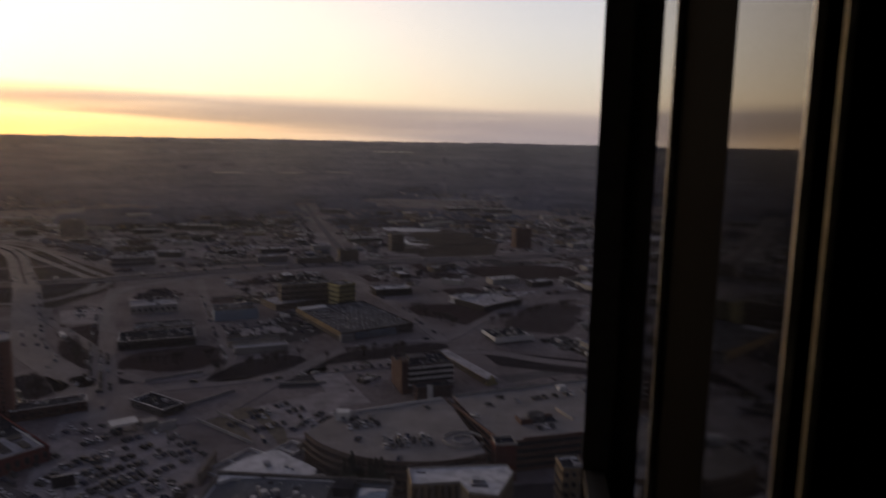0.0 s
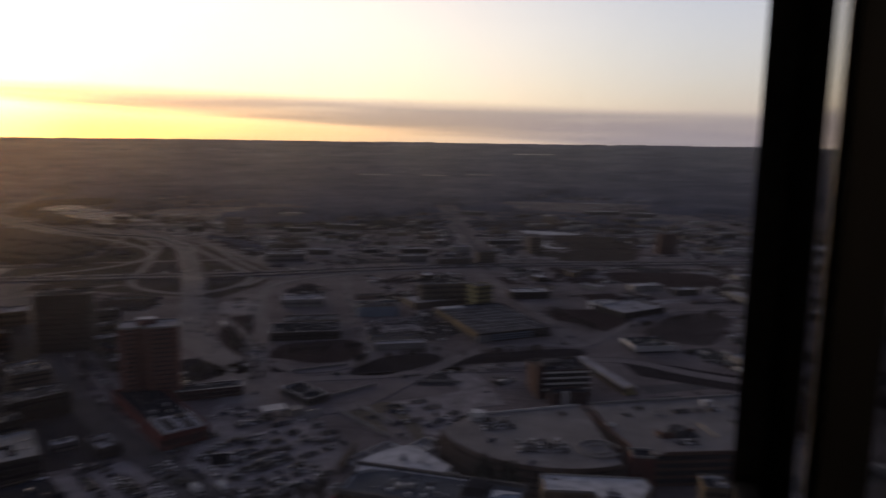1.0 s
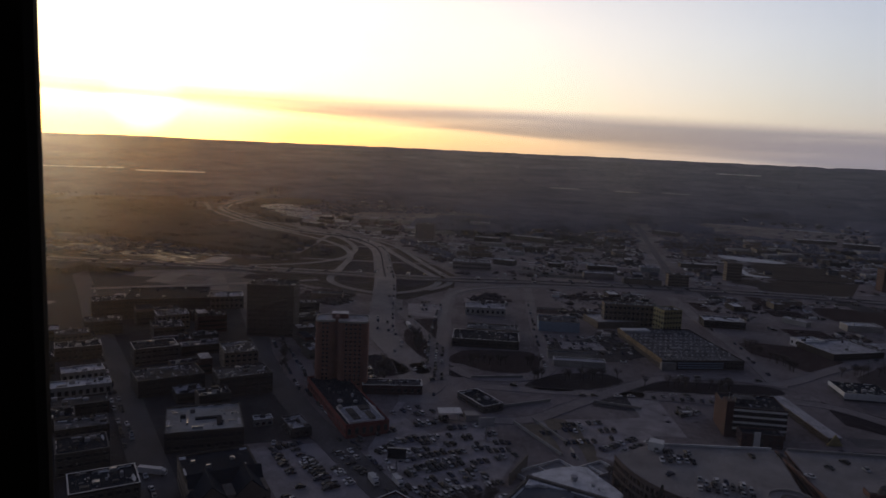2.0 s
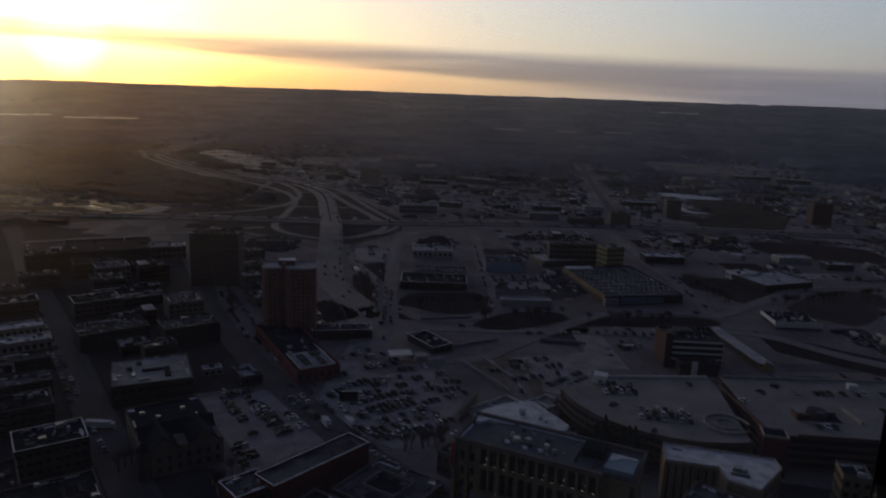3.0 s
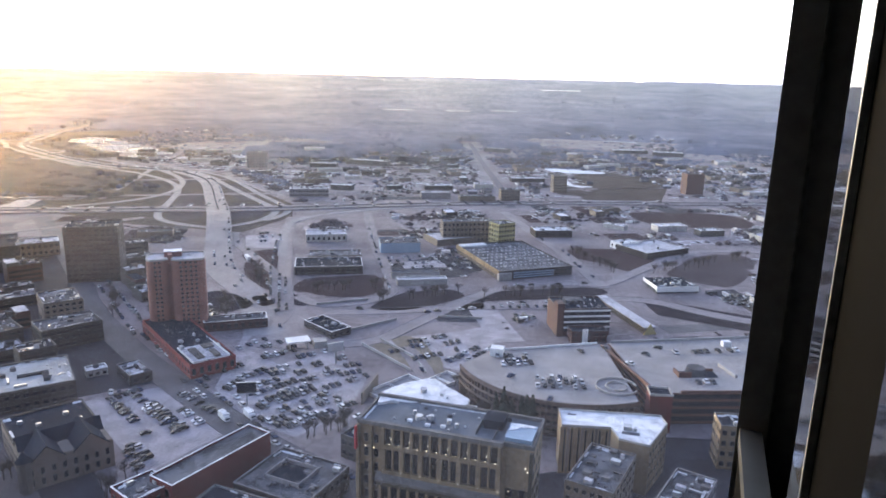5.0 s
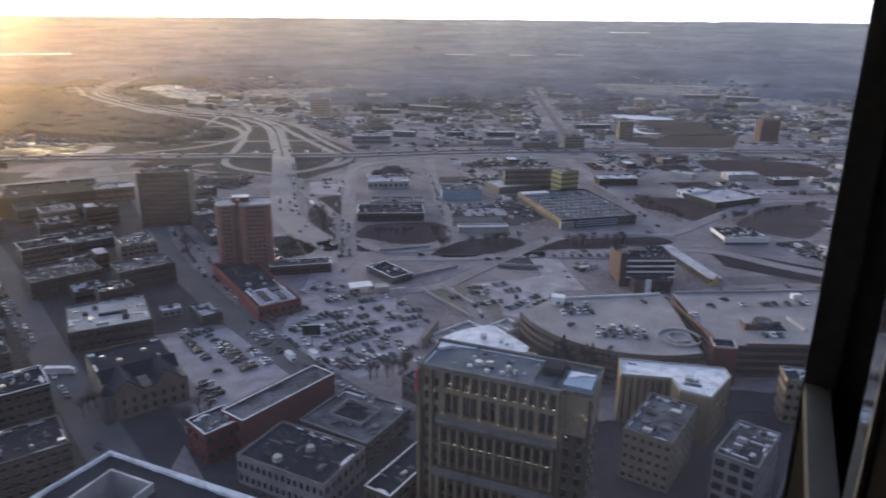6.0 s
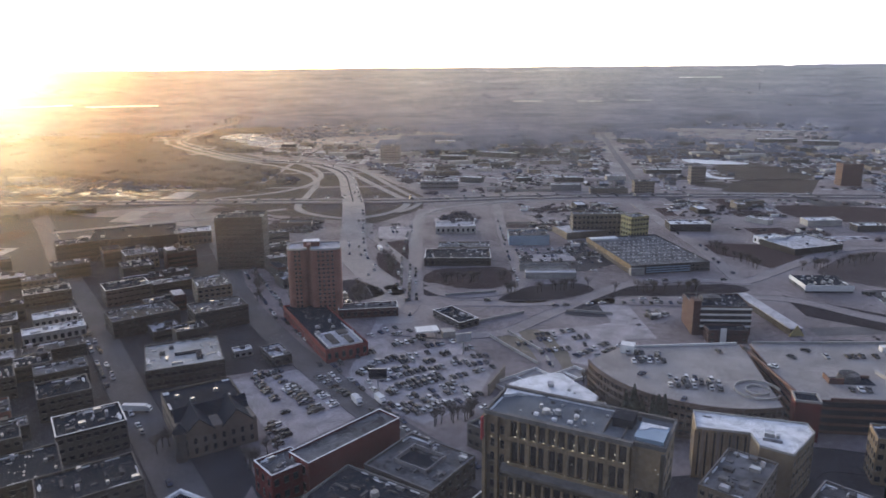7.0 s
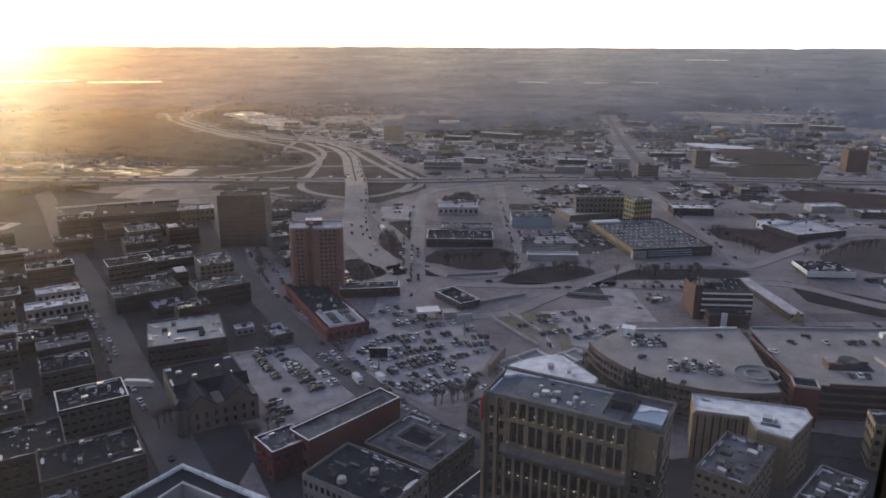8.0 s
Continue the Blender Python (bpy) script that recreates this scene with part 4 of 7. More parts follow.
            piece("window", deep, ob, Matrix.Translation((x + w / 2, -0.34, 10.4)))
            piece("uplight", lamp, ob, Matrix.Translation((x + w / 2 + 0.2, 0.4, 30.75)))
            for z in range(3, 20, 4):
                part("transom", boxes((x + 0.36, x + w - 0.36, -0.75, -0.3, z, z + 0.9)), M["weathered"], ob)
    me = window_of(1.3, 2.4)
    for k in range(11):
        z = 48.0 - 4.1 * k
        for x in (-20.4, -17.6):
            piece("window", me, ob, Matrix.Translation((x, 2.6, z - 1)))
        for x in (18.2, 21.4):
            piece("window", me, ob, Matrix.Translation((x, 2.2, z - 9)))
        for j in range(3):
            for sx, e in ((-1, -22.4), (1, 23.6)):
                piece("window", me, ob, Matrix.Translation((e, 5.4 + 4.0 * j, z - 1)) @ Matrix.Rotation(sx * math.pi / 2, 4, "Z"))
    for x, dark in ((-22.6, "stone"), (-19.0, "stone"), (-16.2, "stone"), (16.6, "stone"), (23.4, "weathered")):
        part("corner_pier", boxes((x - 0.45, x + 0.45, 1.5, 2.7, -0.5, h - 1.6)), M[dark], ob)
    part("blade_sign", boxes((-22.9, -22.5, 0.2, 1.3, 44.2, 50.6), (-22.8, -22.4, 1.3, 1.6, 45, 45.3), (-22.8, -22.4, 1.3, 1.6, 49, 49.3)), M["signred"], ob, "tall red blade sign")
    for x, y, z in ((22.6, 2.0, 45.6), (22.0, 2.0, 46.6), (18.0, 2.0, 39.6), (22.8, 2.0, 38.6), (-20.6, 2.4, 44.8), (-18.2, 2.4, 44.6)):
        piece("uplight", lamp, ob, Matrix.Translation((x, y, z)))


deco_building()



def ribbed_office():
    """L-shaped office: ribbed buff front, snow-white roof, a tail reaching towards the corner."""
    ob = thing("ribbed_office", Matrix(), "buff ribbed office block with a snow-white L-shaped roof", "building")
    h = 19.0
    outline = [Vector(p) for p in ((-9.5, 237.6), (7.6, 240.2), (10.4, 232.6), (20.6, 230.4), (27.6, 248.6), (25.6, 255), (-11.6, 250.4))]
    part("wall", solid(outline, -0.5, h - 0.4), M["stone"], ob)
    mid = Vector((7, 245))
    part("roof", solid([mid + (p - mid) * 0.985 for p in outline], h - 0.4, h - 0.25), M["snow"], ob)
    for p, q in zip(outline, outline[1:] + outline[:1]):
        L, a = (q - p).length, math.degrees(math.atan2((q - p).y, (q - p).x))
        part("parapet", boxes((0, L, 0, 0.35, h - 0.4, h + 0.35)), M["pale"], ob).matrix_basis = pose(p.x, p.y, 0, 0, 0, a)
    p, q = outline[0], outline[1]
    L, a = (q - p).length, math.degrees(math.atan2((q - p).y, (q - p).x))
    for i in range(8):
        x = L * i / 7
        part("rib", boxes((x - 0.5, x + 0.5, -0.55, 0, -0.5, h - 0.6)), M["tan"] if i % 2 else M["stone"], ob).matrix_basis = pose(p.x, p.y, 0, 0, 0, a)
        if i < 7:
            part("window_strip", boxes((x + 0.95, x + 1.5, -0.1, 0.1, 1, h - 1.5)), M["glass"], ob).matrix_basis = pose(p.x, p.y, 0, 0, 0, a)
    part("roof_plant", boxes((12, 15, 240, 242.5, h - 0.25, h + 1.3), (15.4, 16.6, 240.4, 241.6, h - 0.25, h + 0.8)), M["steel"], ob)
    part("bare_patch", boxes((11.5, 17.5, 237.2, 239.4, h - 0.25, h - 0.2), (-8, -5, 247, 248.2, h - 0.25, h - 0.2)), M["roof"], ob, "wet roof membrane showing through the snow")
    me = window_of(1.2, 1.8)
    p, q = outline[3], outline[4]
    L, a = (q - p).length, math.atan2((q - p).y, (q - p).x)
    for k in range(4):
        for i in range(6):
            w = p.lerp(q, (i + 0.5) / 6)
            piece("window", me, ob, Matrix.Translation((w.x, w.y, 3 + 4.1 * k)) @ Matrix.Rotation(a, 4, "Z"))


ribbed_office()
block("corner_office", 5, 214.5, 15.4, 27, 17.5, -16, "tan", "roof", "tan office block with rows of square windows and roof plant", 5, 6, 7, 9, "pale", 6)
block("white_office", 29, 197, 12, 22, 23.7, -21, "greypaint", "roof", "pale-framed office block with large square windows", 6, 3, 7, 6, "pale", 8, fill=0.78)
block("street_corner_block", 51, 262, 9, 11, 17, 6, "stone", "darkroof_shade", "buff corner block beside a red garage", 4, 3, 4, 2, "pale", 9)
block("glass_low_block", 46, 196, 14, 26, 8, -16, "pale", "roof", "low pale block with a grey roof", 2, 5, 8, 4, "pale", 10)

block("red_long_building", -124, 197, 42, 11, 12.5, 71, "redbrick", "roof", "long dark red brick building with a snow-edged roof", 2, 0, 2, 0, "snow", 11)
block("red_end_building", -136.5, 175.5, 14, 12.5, 11, 64, "redbrick", "roof", "red brick end block with a snowy parapet and roof plant", 2, 4, 3, 3, "snow", 12)
block("grey_hall", -101, 170, 33, 22, 10, -9, "greypaint", "darkroof_shade", "grey painted hall with small windows and a dark roof", 2, 14, 7, 3, "pale", 13)
block("court_hall", -95, 197, 28, 26, 9, -12, "brown", "roof", "grey flat-roofed hall with a recessed roof court", 2, 9, 6, 8, "pale", 14)
court = bpy.data.objects["court_hall"]
# nothing is sunk here: a dark slab on the roof paints the court's shade
part("roof_well", boxes((-7, 6, -5, 6, 8.82, 8.9)), M["darkroof_shade"], court, "flat dark slab standing for the shade of a roof court")
part("well_rim", boxes((-7.4, 6.4, -5.4, -5, 8.8, 10.4), (-7.4, 6.4, 6, 6.4, 8.8, 10.4), (-7.4, -7, -5, 6, 8.8, 10.4), (6, 6.4, -5, 6, 8.8, 10.4)), M["greypaint"], court)
block("alley_block", -7.5, 152, 9, 27, 14, -9, "brown", "darkroof_shade", "narrow dark block with a snow-edged parapet", 3, 3, 8, 4, "snow", 120)
block("stone_gable_hall", -66, 168, 9, 26, 13, -14, "weathered", "darkroof_shade", "narrow stone hall with a snow-capped edge", 3, 3, 8, 2, "snow", 15)
block("theatre_block", -80, 230, 16, 12, 9, -20, "brown", "darkroof_shade", "dark low block among bare trees", 2, 5, 4, 3, "pale", 16)
for x, y, r in ((-118, 164, 1.6), (-111, 172, 1.5)):
    bm = bmesh.new()
    bmesh.ops.create_cone(bm, cap_ends=True, segments=14, radius1=r, radius2=r * 0.85, depth=1.6, matrix=Matrix.Translation((0, 0, 0.8)))
    tagged(new("roof_tank", mesh_of("roof_tank", bm, M["pale"])), "round pale roof tank on a dark roof", "tank").location = (x + 12, y, 9.8)

# older stone hall with steep gables
def gabled_hall():
    ob = thing("gabled_stone_hall", pose(-190, 200, 0, 0, 0, 54), "old brown stone hall with steep gables and dark roofs", "hall")
    part("wall", boxes((-14, 14, -19.5, 19.5, -0.5, 10.6)), M["tan"], ob)
    part("front_wall", boxes((-14.2, 14.2, -19.9, -19.5, -0.5, 10.2)), M["tan"], ob)
    part("flat_roof", boxes((-13.6, 13.6, -4, 19.1, 10.6, 10.8)), M["darkroof_shade"], ob)
    part("parapet", boxes((-14.1, 14.1, 19.1, 19.6, 10.6, 11.5), (-14.1, -13.6, -4, 19.1, 10.6, 11.5), (13.6, 14.1, -4, 19.1, 10.6, 11.5)), M["brown"], ob)
    part("roof_snow", boxes((-13.6, -11, 16.4, 19, 10.8, 11.0), (-13.6, -12.6, 2, 8, 10.8, 10.95), (10.5, 13.5, 17.5, 19, 10.8, 11.0)), M["snow"], ob)

    def pitched(name, L, W, rise, m, base=9.8, wall="tan"):
        a, b = L / 2, W / 2
        bm = bmesh.new()
        for s in (-1, 1):
            vs = [bm.verts.new(p) for p in ((-a, s * (b + 0.4), base - 0.3), (a, s * (b + 0.4), base - 0.3), (a, 0, base + rise), (-a, 0, base + rise), (-a, s * (b + 0.4), base - 0.7), (a, s * (b + 0.4), base - 0.7), (a, 0, base + rise - 0.4), (-a, 0, base + rise - 0.4))]
            for f in ((0, 1, 2, 3), (7, 6, 5, 4), (0, 4, 5, 1), (1, 5, 6, 2), (3, 7, 4, 0)):
                bm.faces.new([vs[i] for i in f])
        bmesh.ops.recalc_face_normals(bm, faces=bm.faces)
        top = part(name, bm, M["darkroof_shade"], ob, "steep dark slate roof")
        top.matrix_basis = m
        bm = bmesh.new()
        for s in (-1, 1):
            vs = [bm.verts.new((s * (a - 0.6) + t, y, z)) for t in (-0.3, 0.3) for y, z in ((-b, base - 2), (b, base - 2), (b, base - 0.3), (0, base + rise - 0.4), (-b, base - 0.3))]
            for f in ((4, 3, 2, 1, 0), (5, 6, 7, 8, 9), (0, 1, 6, 5), (2, 3, 8, 7), (3, 4, 9, 8)):
                bm.faces.new([vs[i] for i in f])
        part("gable", bm, M[wall], top)

    turn = Matrix.Rotation(math.pi / 2, 4, "Z")
    pitched("gable_roof", 17, 10.5, 4.8, Matrix.Translation((-7, -11.8, 0)) @ turn, 10.4)
    pitched("gable_roof", 17, 11, 5.2, Matrix.Translation((7, -11.8, 0)) @ turn, 10.4, "tan")
    pitched("cross_roof", 27.8, 8, 4.0, Matrix.Translation((0, -6, 0)), 10.6)
    part("turret", solid([(-14 + 2.2 * math.cos(k * math.pi / 4), -19.5 + 2.2 * math.sin(k * math.pi / 4)) for k in range(8)], -0.5, 11.6), M["brown"], ob)
    bm = bmesh.new()
    bmesh.ops.create_cone(bm, cap_ends=True, segments=10, radius1=2.6, radius2=0.1, depth=3.6, matrix=Matrix.Translation((-14, -19.5, 13.4)))
    part("turret_roof", bm, M["darkroof_shade"], ob)
    for x, y in ((-4, 6), (6, 10), (9, 2), (-9, 12)):
        part("roof_unit", boxes((x - 0.9, x + 0.9, y - 0.7, y + 0.7, 10.8, 12)), M["steel"], ob)
    me = window_of(1.2, 2.4)
    for k in range(2):
        for i in range(8):
            piece("window", me, ob, Matrix.Translation((-12.2 + 3.45 * i, -19.9, 2.6 + 3.9 * k)))
        for i in range(11):
            piece("window", me, ob, Matrix.Translation((-14, -15.5 + 3.1 * i, 2.6 + 3.9 * k)) @ Matrix.Rotation(-math.pi / 2, 4, "Z"))


gabled_hall()

wl = block("white_roof_hall", -239, 240, 34, 33, 9, 46, "brown", "palemembrane", "brown hall with a broad pale roof and light court", 2, 10, 10, 3, "pale", 17)
# low boxes in near-black, the shade of a light court as colour
part("light_court", boxes((-4, 8, -1.5, 1.0, 8.8, 9.5), (5.5, 8, -10, -1.5, 8.8, 9.5)), M["darkroof_shade"], wl, "raised dark boxes standing for a shaded light court")
block("brick_loft", -304, 278, 35, 22, 9, 60, "brown", "roof", "brown brick loft with a flat grey roof", 3, 11, 7, 5, "pale", 18)
block("dark_loft", -268, 298, 29, 19, 11, 56, "brown", "roof", "dark brown loft block with a snowy roof edge", 3, 9, 6, 5, "pale", 19)
block("corner_loft", -350, 310, 26, 18, 10, 58, "brown", "darkroof_shade", "brown loft with pale coping", 3, 8, 5, 5, "white", 20)
block("tan_loft", -300, 330, 20, 26, 12, 50, "tan", "roof", "tan rendered loft block", 4, 6, 7, 6, "pale", 21)
block("mill_building", -440, 405, 62, 44, 15, 44, "brown", "darkroof_shade", "large dark brown mill with a flat roof", 4, 18, 12, 6, "pale", 22)
block("mill_annex", -420, 445, 30, 20, 10, 44, "tan", "snowroof", "mill annex with a pale roof", 2, 8, 5, 4, "white", 23)
block("dark_tower_block", -334, 404, 33, 24, 37, 28, "brown", "darkroof_shade", "dark brown slab block against the light", 11, 9, 6, 2, "brown", 24)
block("white_shop_row", -356, 264, 22, 12, 5, 58, "pale", "snow", "low shop row with a snowy roof", 1, 7, 3, 4, "white", 25)
block("white_shop_hall", -334, 246, 30, 12, 6, 56, "pale", "snow", "long low shop with a snowy roof", 1, 9, 4, 5, "white", 26)
block("plain_shop", -312, 228, 28, 13, 6, 56, "brown", "roof", "low brown shop with a grey roof", 2, 8, 4, 5, "pale", 27)
block("rear_shop", -282, 208, 22, 14, 8, 56, "brown", "roof", "brown brick shop with roof plant", 2, 7, 4, 6, "pale", 28)
block("stepped_block", -258, 190, 20, 18, 10, 56, "brown", "darkroof_shade", "dark stepped brick block", 3, 6, 5, 6, "pale", 29)
block("court_block", -222, 172, 24, 18, 11, 56, "brown", "darkroof_shade", "dark block with a snowy parapet", 3, 8, 6, 7, "white", 30)
block("near_dark_block", -185, 140, 30, 20, 13, 56, "brown", "darkroof_shade", "dark block with a pale recessed roof court", 4, 9, 6, 4, "pale", 31)
block("near_west_block", -215, 135, 30, 22, 12, 56, "brown", "darkroof_shade", "brown brick block with a flat dark roof", 3, 9, 6, 6, "pale", 32)
for i, (x, y, w, d, h, wl_, rf) in enumerate(((-374, 240, 24, 15, 7, "brown", "roof"), (-350, 222, 20, 14, 9, "tan", "darkroof_shade"), (-327, 205, 22, 15, 6, "brown", "snowroof"), (-300, 184, 24, 16, 10, "brown", "darkroof_shade"), (-274, 165, 20, 15, 8, "brick", "roof"), (-246, 148, 22, 15, 11, "brown", "darkroof_shade"), (-392, 288, 26, 14, 8, "brown", "darkroof_shade"), (-414, 300, 20, 14, 10, "tan", "roof"), (-392, 216, 22, 16, 8, "brown", "darkroof_shade"), (-362, 196, 24, 16, 6, "pale", "snowroof"), (-336, 176, 22, 16, 9, "brown", "roof"), (-306, 158, 24, 16, 12, "brown", "darkroof_shade"), (-276, 138, 22, 16, 9, "tan", "roof"), (-246, 118, 24, 16, 13, "brown", "darkroof_shade"), (-208, 106, 24, 18, 14, "brown", "roof"), (-430, 336, 24, 16, 9, "brown", "roof"), (-470, 372, 24, 18, 12, "brown", "darkroof_shade"), (-385, 352, 20, 22, 9, "brown", "darkroof_shade"), (-402, 372, 22, 18, 11, "tan", "roof"))):
    block("old_town_block", x, y, w, d, h, 56, wl_, rf, {"brown": "dark brown brick block with roof plant", "tan": "tan brick block with a flat roof", "brick": "red brick block with a grey roof", "pale": "pale low block with a snowy roof"}[wl_], max(2, int(h / 3.3)), int(w / 3), int(d / 3.2), 5 + i % 4, "pale" if i % 6 else "white", 60 + i, group="old town blocks")


def infill():
    """Crowded old blocks between the streets: flat roofs, band windows, roof plant."""
    rng = random.Random(44)
    ca, sa = math.cos(radians(56)), math.sin(radians(56))
    street = set()
    for ob in bpy.data.objects:
        if ob.name.startswith("carriageway"):
            for v in ob.data.vertices:
                street.add((round(v.co.x / 8), round(v.co.y / 8)))
    keep = [(-175, 230, 46), (-140, 285, 62), (-226, 330, 34), (-190, 200, 30), (-262, 300, 20), (-230, 400, 24), (-97, 60, 90)]
    made, tries = 0, 0
    while made < 58 and tries < 9000:
        tries += 1
        a, r = radians(rng.uniform(36, 66)), rng.uniform(205, 620)
        x, y = -r * math.sin(a), r * math.cos(a)
        w, d = rng.uniform(13, 34), rng.uniform(10, 18)
        if y > 250 + 0.95 * (-x - 160) + 40:
            continue
        if any(math.hypot(x - kx, y - ky) < kr + max(w, d) / 2 for kx, ky, kr in keep):
            continue
        clash = False
        for fx, fy, _, fw, fd in FOOT:
            u, v = ca * (x - fx) + sa * (y - fy), -sa * (x - fx) + ca * (y - fy)
            if abs(u) < (w + fw) / 2 + 1.2 and abs(v) < (d + fd) / 2 + 1.2:
                clash = True
                break
        if clash:
            continue
        for i in range(-3, 4):
            for j in range(-2, 3):
                px, py = x + ca * w * i / 6 - sa * d * j / 4, y + sa * w * i / 6 + ca * d * j / 4
                if any((round(px / 8) + p, round(py / 8) + q) in street for p in (-1, 0, 1) for q in (-1, 0, 1)):
                    clash = True
        if clash:
            continue
        h = rng.choice((5, 6, 7, 8, 9, 10, 12))
        roof = rng.choice(("roof", "darkroof_shade", "darkroof_shade", "roof", "snowroof"))
        ob = block("town_block", x, y, w, d, h, 56, "brown" if rng.random() < 0.8 else "darkbrick", roof, {"roof": "old brick block with a grey membrane roof", "darkroof_shade": "old brick block with a dark tar roof", "snowroof": "old brick block with a snow-dusted roof"}[roof], 0, 0, 0, 4, rng.choice(("pale", "brown", "roof", "pale")), 200 + made, group="crowded old town blocks")
        part("snow_line", boxes((-w / 2 + 0.4, w / 2 - rng.uniform(1, w * 0.6), d / 2 - rng.uniform(0.8, 1.6), d / 2 - 0.4, h - 0.2, h - 0.02)), M["snow"], ob)
        bx, by = rng.uniform(-w / 3, w / 3), rng.uniform(-d / 5, d / 4)
        part("stair_bulkhead", boxes((bx - 1.6, bx + 1.6, by - 1.3, by + 1.3, h - 0.2, h + 2.2), (bx - 1.8, bx + 1.8, by - 1.5, by + 1.5, h + 2.2, h + 2.4)), M[rng.choice(("brown", "roof", "tan"))], ob)
        if w > 20 and rng.random() < 0.6:
            s, q = rng.choice((-1, 1)), rng.uniform(0.3, 0.5)
            e = sorted((s * (w / 2 - 0.02), s * (w / 2 - w * q)))
            part("upper_storey", boxes((e[0], e[1], -d / 2 + 0.02, d / 2 - 0.02, h - 0.3, h + 2.6)), M[rng.choice(("brown", "darkbrick", "tan"))], ob)
            part("upper_roof", boxes((e[0] + 0.3, e[1] - 0.3, -d / 2 + 0.4, d / 2 - 0.4, h + 2.6, h + 2.75)), M[rng.choice(("darkroof_shade", "roof", "snowroof"))], ob)
        else:
            part("light_well", boxes((-bx - 2.2, -bx + 2.2, -d / 2 + 2, -d / 2 + 4.5, h - 0.2, h + 0.5)), M[rng.choice(("darkroof_shade", "steel"))], ob)
        for k in range(int(h / 3.4)):
            part("window_band", boxes((-w / 2 + 0.8, w / 2 - 0.8, -d / 2 - 0.04, -d / 2 + 0.1, 1.2 + 3.3 * k, 2.7 + 3.3 * k)), M["glass"], ob)
        made += 1


infill()
block("gas_shop", -226, 266, 9, 6, 3.2, 50, "pale", "snow", "small pale kiosk with a snowy roof", 1, 3, 2, 1, "white", 33)
block("corner_shop", -207, 268, 17, 10, 4.5, -34, "brown", "snowroof", "low brown corner shop with a snowy roof beside the lot", 1, 4, 2, 3, "pale", 34)

# ---- north of the lot ----
off = block("striped_office", -11, 395, 30, 22, 15.5, 20, "darkbrick", "darkroof_shade", "dark brick office with pale horizontal window bands", 0, 0, 0, 3, "pale", 40)
for k in range(4):
    part("window_band", boxes((-11.5, 14.6, -11.12, -10.98, 2.6 + 3.2 * k, 4.4 + 3.2 * k)), M["glass"], off)
    part("spandrel_band", boxes((-11.5, 14.8, -11.3, -10.98, 4.5 + 3.2 * k, 5.5 + 3.2 * k)), M["white"], off)
part("stair_tower", boxes((-15.4, -11.6, -11.6, -4, 0, 19)), M["darkbrick"], off)
part("roof_mast", boxes((-13.6, -13.4, -8, -7.8, 19, 23)), M["steel"], off)
part("roof_cabin", boxes((-8, 2, -2, 5, 15.3, 17.6)), M["roof"], off)
ent = block("entrance_block", -5, 378, 20, 9, 6.5, 20, "darkbrick", "darkroof_shade", "low dark brick entrance block with a white gable", 2, 5, 3, 1, "pale", 41)
part("gable", solid(((-4, -4.9), (-1, -4.9), (-1, -4.5), (-4, -4.5)), 0, 8), M["white"], ent)
dep = block("white_front_depot", 47, 497, 29, 24, 4.2, 20, "roof", "darkroof_shade", "low dark-roofed depot with a bright white fascia", 0, 0, 0, 3, "roof", 42, parapet=0.3)
part("fascia", boxes((-14.8, 14.8, -12.35, -12.02, 1.2, 4.9), (-14.85, -14.52, -12, 12, 2.4, 4.9)), M["white"], dep, "bright white fascia")


def market_hall():
    ob = block("market_hall", -68, 531, 58, 84, 6, 33, "brown", "roof", "long market hall with a grey roof full of skylights", 2, 16, 0, 2, "pale", 43)
    sky = mesh_of("skylight", boxes((-0.55, 0.55, -0.45, 0.45, 5.7, 6.3)), M["snowroof"])
    for i in range(14):
        for j in range(7):
            piece("skylight", sky, ob, Matrix.Translation((-25 + 3.9 * i, -28 + 8.6 * j, 0)))
    part("side_front", boxes((-29.4, -28.9, -42, 42, 3.4, 6.9)), M["stone"], ob, "cream-painted side wall")
    part("entrance", boxes((-30, -20, -44, -41, 0, 5)), M["pale"], ob)
    part("front_roof", boxes((-28, -6, 34, 41.5, 5.7, 6.9)), M["white"], ob)
    for k in range(3):
        part("front_louvre", boxes((-18, 14, -42.3, -41.9, 1.0 + 1.6 * k, 1.7 + 1.6 * k)), M["blue"], ob)


market_hall()
block("yellow_hotel", -84, 585, 17, 14, 20, 45, "yellow", "roof", "yellow-fronted hotel block with a flat roof", 5, 6, 4, 2, "pale", 44)
block("hotel_wing", -116, 594, 44, 13, 18, 24, "tan", "roof", "tan hotel wing with flat roof", 4, 12, 4, 2, "pale", 45)
block("blue_warehouse", -162, 545, 32, 22, 7.5, 22, "blue", "roof", "blue-fronted warehouse with roof plant", 0, 0, 0, 8, "pale", 46)
block("tan_flat_hall", -129, 588, 38, 30, 5, 38, "tan", "snowroof", "low hall with a pale tan roof", 0, 0, 0, 1, "tan", 47)
block("long_depot", -193, 470, 48, 26, 5.5, 22, "brown", "darkroof_shade", "dark long depot with pale roof edges", 1, 12, 0, 3, "white", 48)
block("tan_depot", -200, 500, 40, 18, 4.5, 22, "tan", "roof", "long tan depot with a grey roof", 1, 10, 0, 4, "pale", 49)
block("freight_shed", -119, 455, 34, 8, 4, 22, "pale", "snowroof", "long low freight shed with a pale roof", 0, 0, 0, 0, "white", 50)
block("freight_store", -128, 470, 34, 8, 4, 22, "pale", "roof", "long low freight shed with a grey roof", 0, 0, 0, 0, "pale", 51)
